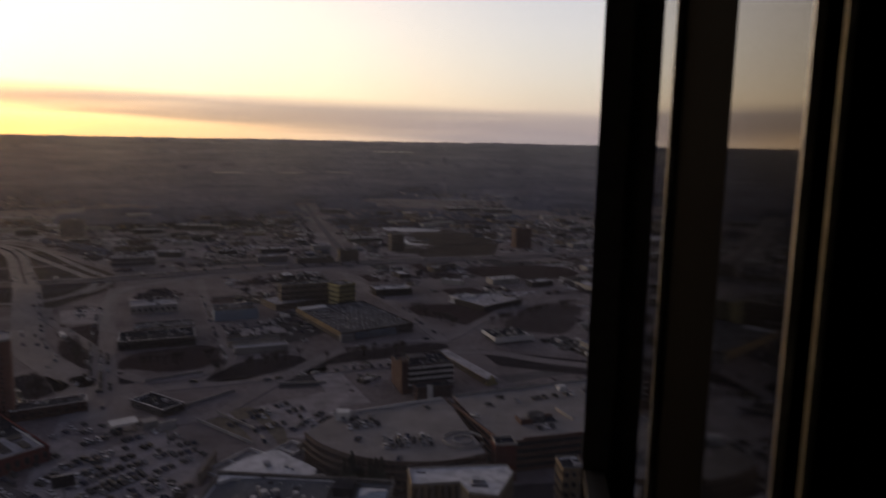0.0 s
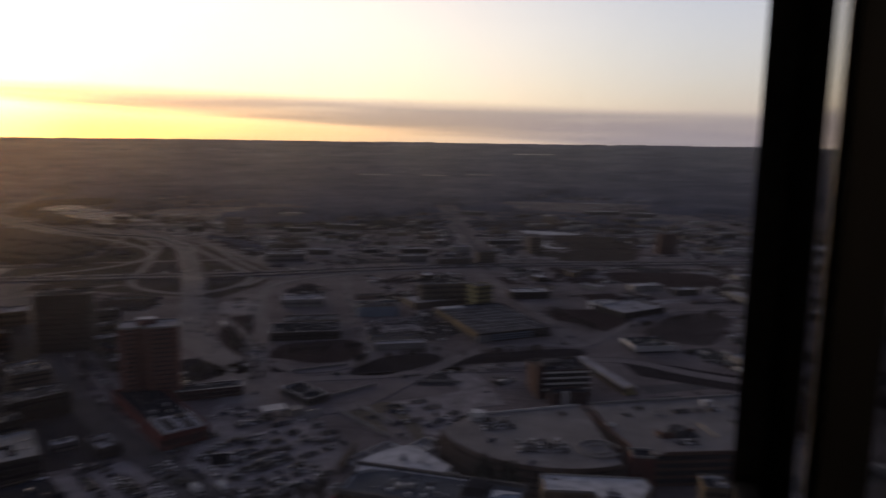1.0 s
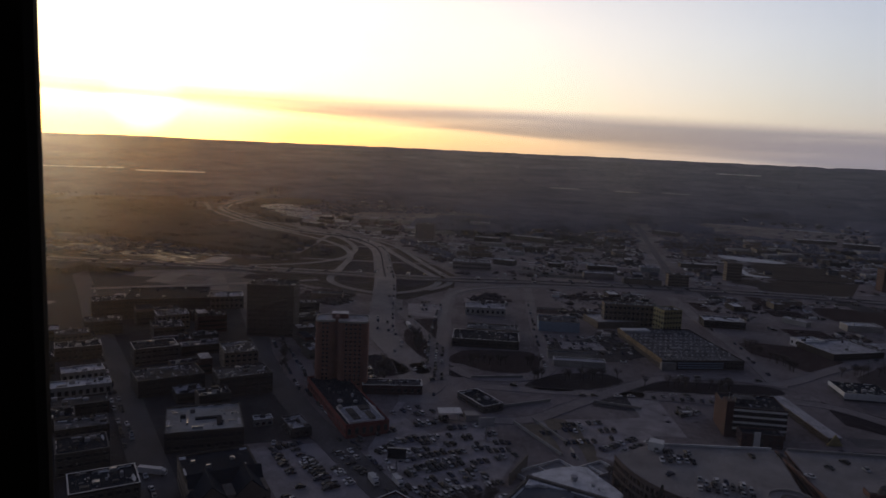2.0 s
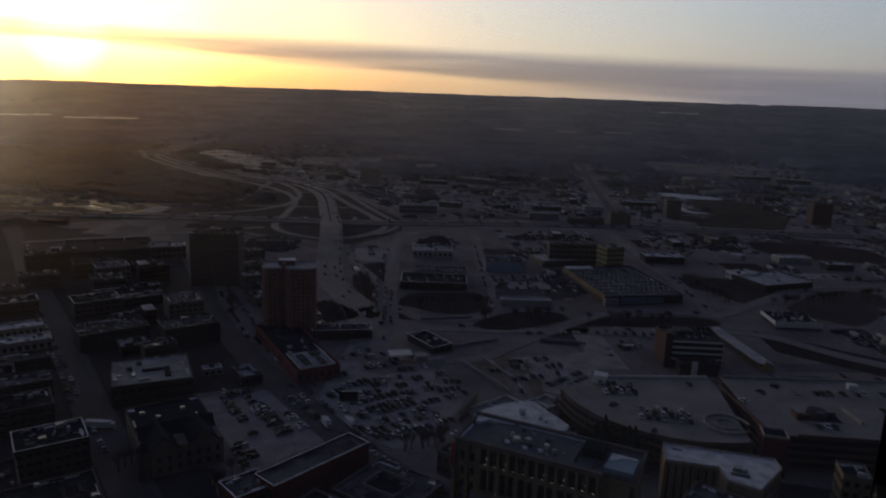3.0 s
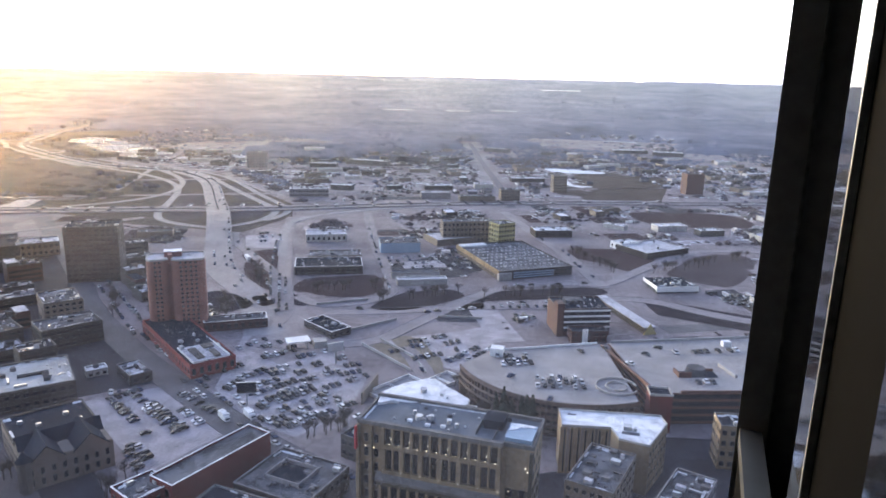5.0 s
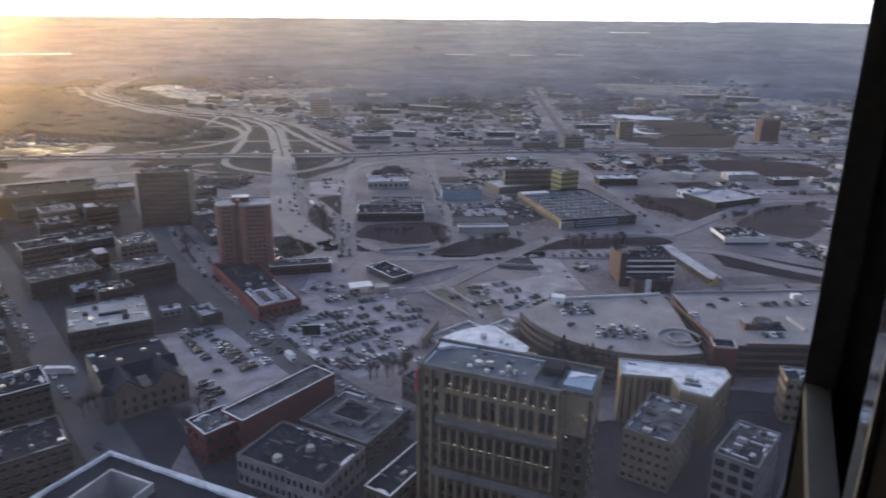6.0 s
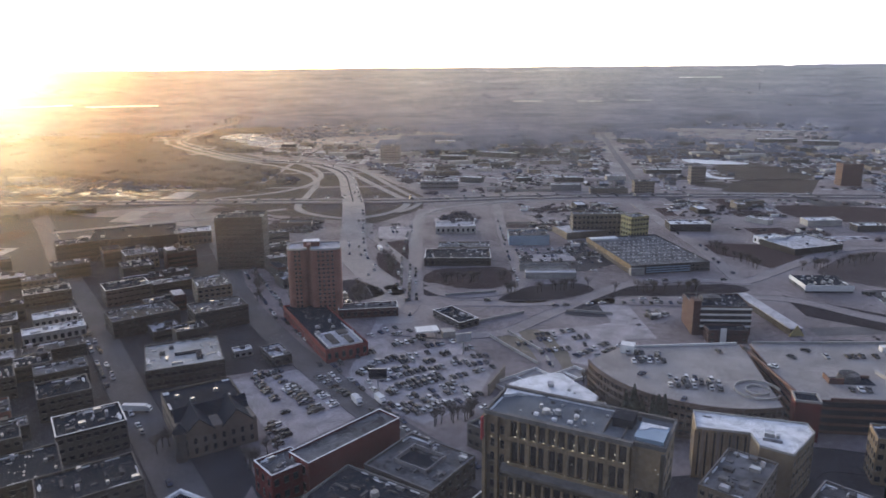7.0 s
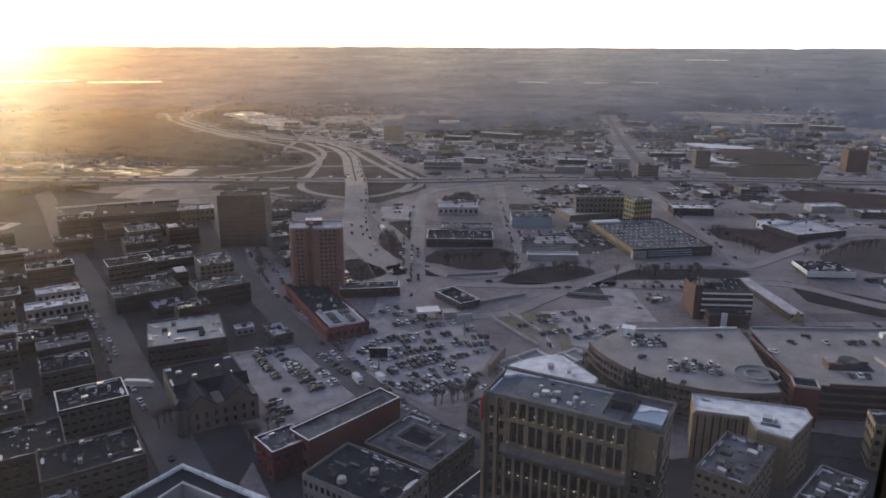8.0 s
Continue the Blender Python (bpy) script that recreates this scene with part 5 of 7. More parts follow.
block("arena_hall", 40, 605, 46, 36, 4.5, 42, "brown", "snowroof", "broad low hall with a pale tan roof", 0, 0, 0, 3, "white", 52)
block("arena_annex", 18, 612, 20, 14, 5, 42, "white", "snow", "low white annex with a snowy roof", 1, 4, 3, 2, "white", 53)
block("snow_roof_store", -47, 640, 34, 18, 6, 21, "brown", "snow", "store with a bright snowy roof", 1, 8, 3, 4, "white", 54)
block("brick_terrace", -197, 343, 34, 11, 5, 31, "darkbrick", "roof", "low dark brick terrace with pale coping", 1, 9, 3, 4, "white", 55)
block("oval_garden_building", -146, 352, 26, 13, 3.6, -32, "brown", "darkroof_shade", "low dark building with a pale rim", 1, 6, 3, 3, "white", 56)
block("north_row", -232, 560, 34, 20, 6, 24, "pale", "snowroof", "pale warehouse beside the street", 1, 8, 4, 4, "white", 57)

# ---- beyond the expressway ----
block("grey_mill", -508, 970, 29, 22, 22, 21, "greypaint", "roof", "dull grey mill block rising over bare trees", 6, 7, 5, 3, "pale", 110)
block("tan_apartment_block", -110, 813, 22, 14, 13, 21, "tan", "roof", "tan apartment block behind the expressway", 4, 7, 4, 2, "pale", 111)
block("green_brick_block", -60, 898, 17, 14, 21, 21, "tan", "roof", "dull tan tower block beside a snowfield", 6, 5, 4, 2, "tan", 112)
block("far_brick_block", 104, 948, 23, 16, 25, 21, "rust", "roof", "reddish brown apartment slab over small houses", 8, 7, 5, 2, "rust", 113)
block("long_terminal", -335, 761, 44, 18, 9, 21, "greypaint", "snowroof", "long grey terminal with snow along its roof", 2, 14, 5, 5, "white", 114)
for x_, y_, w_, d_, h_, r_, wl_, rf_ in ((-368, 1063, 69, 16, 7, -3, "brown", "snow"), (-207, 865, 35, 14, 5, 21, "brown", "snow"), (-155, 894, 23, 14, 5.5, 21, "pale", "snow"), (-108, 972, 46, 14, 5, 21, "brown", "snow"), (-195, 801, 34, 16, 6.5, 21, "greypaint", "snowroof"), (-145, 796, 41, 12, 6, 21, "tan", "roof"), (35, 1430, 67, 20, 6, 21, "brown", "snow"), (105, 1407, 55, 20, 7, 2, "brown", "snow"), (-335, 907, 23, 12, 4.5, 21, "pale", "snow"), (-208, 1340, 46, 20, 6.5, -18, "brown", "snowroof"), (-508, 1181, 35, 18, 9, 21, "pale", "snow"), (-316, 818, 26, 14, 6, 1, "brown", "snow"), (-420, 1010, 40, 16, 6, 10, "brown", "snow"), (-270, 1010, 30, 14, 5, 21, "tan", "snowroof"), (60, 700, 30, 14, 5, 24, "pale", "snow"), (95, 690, 24, 12, 5, 24, "brown", "snow"), (10, 690, 22, 8, 4, -30, "pale", "snow")):
    block("snow_roofed_store", x_, y_, w_, d_, h_, r_, wl_, rf_, {"snow": "low store with a bright snowy roof", "snowroof": "low store with a patchy pale roof", "roof": "low tan store with a grey roof"}[rf_], 0, 0, 0, 2, "white" if rf_ == "snow" else "pale", int(w_ + h_ * 10), group="stores beyond the expressway")
patch("field_snow_bank", soft(((-98, 1122), (-72, 1085), (-18, 1092), (-7, 1112), (-60, 1126))), 0.3, "snow", "bright snow bank on a hillside field", "field")
patch("field_snow_drift", soft(((-56, 1004), (-44, 962), (-18, 957), (-40, 945), (-57, 975))), 0.3, "snow", "curved snow drift along a field edge", "field")
patch("field_brown", soft(((-50, 1048), (-3, 1120), (60, 998), (62, 894), (13, 856), (-30, 860), (-12, 960))), 0.14, "grass", "brown winter grass on a gentle slope", "field")

for pts in (((-119, 341), (-105, 340), (-87, 321), (-88, 313), (-106, 328)), ((-109, 351), (-94, 354), (-82, 336), (-84, 324), (-93, 331)), ((-85, 333), (-78, 333), (-69, 312), (-76, 312))):
    patch("lawn_plaza", soft(pts), 0.14, "straw", "pale dormant lawn between plaza paths", "lawn")

# ---- rounded snow-roofed pavilion and its walls ----
def pavilion():
    ob = thing("round_pavilion", pose(-72, 268, 0, 0, 0, 0), "low pavilion with a bright white rounded roof", "pavilion")
    outline = ((-15, -6), (-13.5, 1.5), (-8, 10), (0, 17.5), (4, 18), (10, 12.5), (17, 7), (22, 2.5), (22, -2), (12, -8), (-4, -9))
    part("wall", solid(outline, -0.5, 8), M["stone"], ob)
    part("roof", solid([(x * 1.03, y * 1.03) for x, y in outline], 8, 8.5), M["snow"], ob)
    part("roof_rim", solid([(x * 1.05, y * 1.05) for x, y in outline], 7.6, 8.0), M["pale"], ob)
    part("roof_cupola", solid([(2.5 + 1.3 * math.cos(k * math.pi / 3), 4 + 1.3 * math.sin(k * math.pi / 3)) for k in range(6)], 8.5, 10.0), M["steel"], ob)
    part("cupola_roof", solid([(2.5 + 1.6 * math.cos(k * math.pi / 3), 4 + 1.6 * math.sin(k * math.pi / 3)) for k in range(6)], 10.0, 10.3), M["snowroof"], ob)
    part("roof_unit", boxes((10, 11.4, 2, 3.2, 8.5, 9.6), (13, 14, 0.4, 1.2, 8.5, 9.3)), M["steel"], ob)
    part("side_wall", boxes((-25, -24.3, 2, 24, 0, 5.2), (-25.1, -24.2, 1.9, 24.1, 5.2, 5.5)), M["tan"], ob, "tan rendered side wall")
    part("terrace_wall", boxes((22.3, 27, -3, -2.4, 0, 8.6), (26.4, 27, -12, -3, 0, 8.6)), M["pale"], ob)


pavilion()
for x, y, w, d, r in ((-86, 289, 26, 13, 60), (-68, 303, 16, 10, 60)):
    ob = thing("plaza_frame", pose(x, y, 0, 0, 0, r), "low pale rim wall round a paved plaza", "wall")
    part("paving", boxes((-w / 2, w / 2, -d / 2, d / 2, 0, 0.35)), M["topdeck"], ob)
    part("rim", boxes((-w / 2 - 0.3, w / 2 + 0.3, -d / 2 - 0.4, -d / 2, 0, 1.6), (-w / 2 - 0.3, w / 2 + 0.3, d / 2, d / 2 + 0.4, 0, 1.6), (-w / 2 - 0.4, -w / 2, -d / 2, d / 2, 0, 1.6), (w / 2, w / 2 + 0.4, -d / 2, d / 2, 0, 1.6), (-0.25, 0.25, -d / 2, d / 2, 0.3, 1.2)), M["white"], ob)


# ---- curved parking garage ----
GX, GY, GR, GH = -11.7, 316.7, 53.0, 14.0


def garage():
    ob = thing("curved_garage", Matrix(), "curved concrete parking garage with a pale snowy top deck", "garage")

    def outline(r, back=0.0):
        arc = [(GX + r * math.cos(radians(a)), GY + r * math.sin(radians(a))) for a in np.linspace(209, 306, 34)]
        return arc + [(3 - back, 337 - back), (-49 + back, 311 - back)]

    # solid fill, its near-black colour stands for the shade inside the decks
    part("core", solid(outline(GR - 2.5, 0.6), -0.5, GH - 1.4), M["darkroof_shade"], ob, "solid core coloured near black for the shade between the decks")
    for k in range(5):
        z = 0.2 + 3.3 * k
        part("deck", solid(outline(GR), z, z + (1.15 if k < 4 else 0.8)), M["garageface"], ob)
    part("top_deck", solid(outline(GR - 0.4, 0.4), GH + 0.2, GH + 0.24), M["topdeck"], ob, "snow-salted top deck")
    bm = bmesh.new()
    arc = np.linspace(209, 306, 60)
    for a0, a1 in zip(arc, arc[1:]):
        c = [(GX + r * math.cos(radians(a)), GY + r * math.sin(radians(a))) for r, a in ((GR, a0), (GR, a1), (GR - 0.4, a1), (GR - 0.4, a0))]
        prism(bm, c, GH + 0.2, GH + 1.2)
    part("parapet", bm, M["garageface"], ob)
    part("rear_parapet", boxes((-26.5, 26.5, -0.3, 0.3, GH, GH + 1.2)), M["white"], ob).matrix_basis = pose(-23, 324, 0, 0, 0, 26.6)
    col = mesh_of("column", boxes((-0.35, 0.35, -0.45, 0.3, 0, GH)), M["garageface"])
    for a in np.linspace(209.5, 305.5, 38):
        piece("column", col, ob, Matrix.Translation((GX + (GR - 0.5) * math.cos(radians(a)), GY + (GR - 0.5) * math.sin(radians(a)), 0)) @ Matrix.Rotation(radians(a) + math.pi / 2, 4, "Z"))
    part("stair_house", boxes((-47, -41, 306, 311, GH, GH + 4)), M["white"], ob)
    part("deck_divider", boxes((-0.4, 0.4, -26, 26, GH + 0.2, GH + 1.1)), M["rust"], ob).matrix_basis = pose(14, 311, 0, 0, 0, 26)
    # spiral ramp rim on the deck
    for r0, r1, h, m in ((8.3, 8.75, 1.0, "pale"), (4.2, 4.65, 0.9, "pale")):
        bm = bmesh.new()
        for k in range(28):
            a0, a1 = radians(20 + k * 11.5), radians(20 + (k + 1) * 11.5)
            prism(bm, [(r * math.cos(a), r * math.sin(a)) for r, a in ((r1, a0), (r1, a1), (r0, a1), (r0, a0))], 0, h)
        part("ramp_rim", bm, M[m], ob).matrix_basis = pose(10, 287, GH + 0.22)


garage()


def east_garage():
    ob = thing("east_garage", Matrix(), "red-brown parking garage with a broad snowy top deck", "garage")
    outline = ((24, 287), (36, 289), (100, 308), (112, 382), (6, 339))
    # near-black filled core paints the shade between these decks too
    part("core", solid([(x * 0.97 + 1.6, y * 0.985 + 4.5) for x, y in outline], -0.5, GH - 0.8), M["darkroof_shade"], ob)
    for k in range(5):
        part("deck", solid(outline, 0.2 + 3.3 * k, 0.2 + 3.3 * k + (1.2 if k < 4 else 0.6)), M["rust"], ob)
    part("top_deck", solid([(x * 0.99 + 0.5, y * 0.995 + 1.6) for x, y in outline], GH, GH + 0.1), M["topdeck"], ob, "snow-salted top deck")
    part("front_parapet", boxes((-33.5, 33.5, -0.3, 0.3, GH - 0.1, GH + 1.3)), M["rust"], ob).matrix_basis = pose(68, 298.2, 0, 0, 0, 16.5)
    part("rear_parapet", boxes((-56, 56, -0.3, 0.3, GH - 0.1, GH + 1.2)), M["pale"], ob).matrix_basis = pose(59, 360.5, 0, 0, 0, 22)
    # no hole in the deck; a dark slab paints the shaded ramp opening
    part("ramp_mouth", boxes((-9, 9, -3.5, 3.5, GH + 0.1, GH + 0.16)), M["darkroof_shade"], ob, "flat dark slab standing for the shaded ramp opening").matrix_basis = pose(44, 311, 0, 0, 0, 16)
    part("ramp_wall", boxes((-9, -3.4, -3.6, -3.2, GH, GH + 2.6), (-9, -8.6, -3.2, 3.4, GH, GH + 2.2), (2, 9, 3.2, 3.6, GH, GH + 1.4)), M["rust"], ob).matrix_basis = pose(44, 311, 0, 0, 0, 16)
    bm = bmesh.new()
    bmesh.ops.create_cone(bm, cap_ends=True, segments=20, radius1=4.6, radius2=3.8, depth=2.6, matrix=Matrix.Translation((0, 0, 1.3)))
    part("round_vent", bm, M["roof"], ob).matrix_basis = pose(44, 313, GH + 0.1)
    part("ramp_beam", boxes((-0.5, 0.5, -7, 7, GH + 0.1, GH + 1.6)), M["pale"], ob).matrix_basis = pose(58, 318, 0, 0, 0, 24)
    part("deck_box", boxes((-2, 2, -1.5, 1.5, GH + 0.1, GH + 2.6)), M["white"], ob).matrix_basis = pose(62, 352, 0, 0, 0, 20)
    t = thing("stair_tower", pose(27, 283, 0, 0, 0, 8), "red brick stair tower with a pale-rimmed open roof", "tower")
    part("wall", boxes((-4.5, 4.5, -4, 4, -0.5, 16)), M["redbrick"], t)
    part("rim", boxes((-4.6, 4.6, -4.1, -3.6, 16, 16.9), (-4.6, 4.6, 3.6, 4.1, 16, 16.9), (-4.6, -4.1, -3.6, 3.6, 16, 16.9), (4.1, 4.6, -3.6, 3.6, 16, 16.9)), M["pale"], t)
    part("roof", boxes((-4, 4, -3.5, 3.5, 15.9, 16.1)), M["darkroof_shade"], t)


east_garage()

# covered footbridge with a yellow gable end
BX, BY, BT, BL = 15.0, 424.0, 28, 30.0
fb = thing("covered_bridge", pose(BX, BY, 0, 0, 0, BT), "long covered footbridge with a pale roof and a yellow gable", "bridge")
part("wall", boxes((-3, 3, -BL, BL, 0.2, 4)), M["brown"], fb)
bm = bmesh.new()
prism(bm, ((-3.6, -BL - 0.4), (3.6, -BL - 0.4), (3.6, BL + 0.4), (-3.6, BL + 0.4)), 4, 4.5)
part("roof", bm, M["snowroof"], fb)
bm = bmesh.new()
vs = [bm.verts.new(p) for p in ((-4.2, -BL - 0.8, 0.2), (4.2, -BL - 0.8, 0.2), (0, -BL - 0.8, 6.4), (-4.2, -BL - 0.3, 0.2), (4.2, -BL - 0.3, 0.2), (0, -BL - 0.3, 6.4))]
for f in ((0, 1, 2), (5, 4, 3), (0, 3, 4, 1), (1, 4, 5, 2), (2, 5, 3, 0)):
    bm.faces.new([vs[i] for i in f])
part("gable", bm, M["yellow"], fb)


# ---- adjoining roof below the window ----
def near_roof():
    ob = thing("lower_tower", pose(-97, 93, 0, 0, 0, 0), "neighbouring block with a dark flat roof and a snow-covered parapet", "building")
    h = 60.0
    outline = ((0, 0), (72, -7), (66, -60), (-10, -57))
    c0, c1, c2, c3 = (5.8, -6.0), (15.95, -6.98), (12.9, -38.8), (2.75, -37.85)      # the sunken court's corners
    part("wall", solid(outline, -0.5, h - 5.2), M["brown"], ob)
    ring = ((outline[0], c0, c1, outline[1]), (outline[1], c1, c2, outline[2]), (outline[2], c2, c3, outline[3]), (outline[3], c3, c0, outline[0]))
    for q in ring:
        part("upper_storey", solid(q, h - 5.2, h - 0.6), M["brown"], ob)
        part("roof", solid(q, h - 0.6, h - 0.4), M["darkroof_shade"], ob)
    for i, (a, b) in enumerate(zip(outline, outline[1:] + outline[:1])):
        a, b = Vector(a), Vector(b)
        L = (b - a).length
        m = Matrix.Translation((*(a + b) / 2, 0)) @ Matrix.Rotation(math.atan2((b - a).y, (b - a).x), 4, "Z")
        part("parapet", boxes((-L / 2, L / 2, -0.4, 0.0, h - 0.6, h + 0.1)), M["courtwall"], ob).matrix_basis = m
        bm = bmesh.new()
        n = max(4, int(L / 1.2))
        rng = random.Random(i)
        w = [0.3 + (1.1 * max(0.0, math.sin(math.pi * min(1, k / n * 1.2))) ** 2 if i == 0 else 0.15) * (0.5 + 0.9 * abs(noise.noise((k * 0.45, i * 9.1, 0)))) + rng.uniform(0, 0.25) for k in range(n + 1)]
        rows = [[bm.verts.new((-L / 2 + L * k / n, y, z)) for k in range(n + 1)] for y, z in ((0.05, h + 0.05), (-0.1, h + 0.22), (-0.3, h + 0.2))]
        rows.append([bm.verts.new((-L / 2 + L * k / n, -w[k] - 0.1, h + 0.02)) for k in range(n + 1)])
        rows.append([bm.verts.new((-L / 2 + L * k / n, -w[k] - 0.25, h - 0.4)) for k in range(n + 1)])
        for p, q in zip(rows, rows[1:]):
            for k in range(n):
                bm.faces.new((p[k], p[k + 1], q[k + 1], q[k]))
        bmesh.ops.recalc_face_normals(bm, faces=bm.faces)
        part("parapet_snow", bm, M["snow"], ob, "uneven snow on the parapet").matrix_basis = m
    # sunken roof court
    c = pose(5.8, -6.0, 0, 0, 0, -5.5)
    part("court_rim", boxes((0, 10.2, -0.4, 0, h - 5, h + 1.3), (0, 0.4, -32, -0.4, h - 5, h + 1.3), (9.8, 10.2, -32, -0.4, h - 5, h + 1.3)), M["courtwall"], ob, "pale walls of the sunken roof court").matrix_basis = c
    part("rim_snow", boxes((-0.05, 10.25, -0.42, 0.05, h + 1.3, h + 1.36), (-0.05, 0.42, -32, -0.42, h + 1.3, h + 1.36), (9.78, 10.25, -32, -0.42, h + 1.3, h + 1.36)), M["snowroof"], ob).matrix_basis = c
    part("court_floor", boxes((0.4, 9.8, -32, -0.4, h - 5.2, h - 5.0)), M["darkroof_shade"], ob).matrix_basis = c
    part("court_snow", solid([(1.4, -2.0), (4.0, -0.9), (7.6, -0.8), (9.6, -2.4), (9.0, -4.2), (6.2, -5.0), (3.4, -7.4), (1.2, -9.4), (0.5, -8.0), (0.9, -5.0)], h - 5.0, h - 4.4), M["snow"], ob).matrix_basis = c
    part("court_plant", boxes((5.2, 9.2, -13, -9.4, h - 5, h - 3.6), (1.2, 3.4, -16, -12, h - 5, h - 3.9)), M["roof"], ob).matrix_basis = c
    me = mesh_of("roof_light", boxes((-0.25, 0.25, -0.25, 0.25, h - 0.4, h + 0.3)), M["white"])
    for x, y in ((51, -7.5), (50, -9), (53, -10.5), (51.6, -12)):
        piece("roof_light", me, ob, Matrix.Translation((x, y, 0)))


near_roof()


# ---- far city: sheds, houses, woods ----
ROADS = [ob for ob in bpy.data.objects if ob.name.startswith("carriageway")]
TAKEN = set()
for ob in ROADS:
    for v in ob.data.vertices:
        for i in (-1, 0, 1):
            for j in (-1, 0, 1):
                TAKEN.add((int(v.co.x // 12) + i, int(v.co.y // 12) + j))
for ob in bpy.data.objects:
    if ob.get("category") in ("building", "garage", "tower", "hall", "parking lot", "field", "bank", "lawn", "bridge"):
        p = ob.matrix_basis.translation
        e = 4 if ob.get("category") in ("garage", "parking lot", "field", "bank") else 2
        for i in range(-e, e + 1):
            for j in range(-e, e + 1):
                TAKEN.add((int(p.x // 12) + i, int(p.y // 12) + j))


for ob in bpy.data.objects:
    if ob.type == "MESH" and ob.get("category") in ("parking lot", "field", "bank"):
        vs = [v.co for v in ob.data.vertices]
        cx, cy = sum(v.x for v in vs) / len(vs), sum(v.y for v in vs) / len(vs)
        for v in vs:
            for k in range(0, 11):
                TAKEN.add((int((cx + (v.x - cx) * k / 10) // 12), int((cy + (v.y - cy) * k / 10) // 12)))


def free(x, y, r=1):
    return all((int(x // 12) + i, int(y // 12) + j) not in TAKEN for i in range(-r, r + 1) for j in range(-r, r + 1))


# back streets on the outer grid
GRID = Matrix.Rotation(radians(26), 2)
for k in range(11):
    a, c = GRID @ Vector((-950 + 190 * k, 830)), GRID @ Vector((-950 + 190 * k + 40, 1560))
    if -1100 < a.x < 420:
        road("road_grid", [tuple(a.lerp(c, i / 8)) for i in range(9)], 7, "narrow salted back street", 0.16, "road", 0, per=2)
for k in range(6):
    a, c = GRID @ Vector((-760, 850 + 120 * k)), GRID @ Vector((900, 850 + 120 * k))
    road("road_grid", [tuple(a.lerp(c, i / 14)) for i in range(15)], 7, "narrow salted back street", 0.14, "road", 0, per=2)
for ob in bpy.data.objects:
    if ob.name.startswith("carriageway") and ob.parent.name.startswith("road_grid"):
        for v in ob.data.vertices:
            TAKEN.add((int(v.co.x // 12), int(v.co.y // 12)))


def yards():
    """Surfaced yards and lots between the sheds, laid on the street grid."""
    rng = random.Random(31)
    n = 0
    while n < 210:
        a, r = radians(rng.uniform(-20, 60)), 390 + 760 * rng.random() ** 1.5
        x, y = -r * math.sin(a), r * math.cos(a)
        if not free(x, y, 0):
            continue
        w, d, t = rng.uniform(9, 30), rng.uniform(5, 14), radians(rng.choice((24, 24, 114)) + rng.uniform(-3, 3))
        c, s = math.cos(t), math.sin(t)
        k = rng.choice(("lot", "darklot", "darklot", "grass", "redbrush", "street", "road", "redbrush"))
        patch("yard", [(x + c * px - s * py, y + s * px + c * py) for px, py in ((-w, -d), (w, -d), (w, d), (-w, d))], 0.05 + 0.0007 * n, k, {"lot": "salted grey storage yard", "darklot": "dark asphalt yard behind sheds", "grass": "dormant brown grass plot", "redbrush": "dark overgrown vacant plot", "street": "grey asphalt storage yard", "road": "grey asphalt loading yard"}[k], "yard")
        n += 1


yards()


def far_vehicles():
    """Uncounted parked vehicles in the outer yards: hull and cabin each."""
    rng = random.Random(13)
    verts, faces, mats = [], [], []
    n = 0
    while n < 2300:
        a, r = radians(rng.uniform(-24, 35)), 400 + 850 * rng.random() ** 1.6
        x, y = -r * math.sin(a), r * math.cos(a)
        if noise.noise((x / 40, y / 40, 2.2)) < 0.10 or not free(x, y, 0):
            continue
        t, L = radians(rng.choice((26, 116))), rng.choice((2.1, 2.2, 2.2, 2.3, 2.3, 2.2, 3.6))
        c, s, m = math.cos(t), math.sin(t), rng.choice((0, 1, 1, 2, 2, 3))
        for x0, x1, w, z0, z1, q in ((-L, L, 0.95, 0.3, 1.0 if L < 3 else 2.4, m), (-L * 0.6, L * 0.3, 0.75, 1.0, 1.5, 3)):
            if L > 3 and z0 == 1.0:
                continue
            o = len(verts)
            for z in (z0, z1):
                for px, py in ((x0, -w), (x1, -w), (x1, w), (x0, w)):
                    verts.append((x + c * px - s * py, y + s * px + c * py, z))
            for f in ((4, 5, 6, 7), (0, 1, 5, 4), (1, 2, 6, 5), (2, 3, 7, 6), (3, 0, 4, 7)):
                faces.append([o + i for i in f])
                mats.append(q)
        n += 1
    me = from_arrays("far_vehicles", verts, faces, CAR_PAINT["white"])
    for k in ("silver", "charcoal", "black"):
        me.materials.append(CAR_PAINT[k])
    me.polygons.foreach_set("material_index", mats)
    tagged(new("far_vehicles", me), "many small parked cars and vans in outer yards", "vehicles", kind="stuff")


far_vehicles()


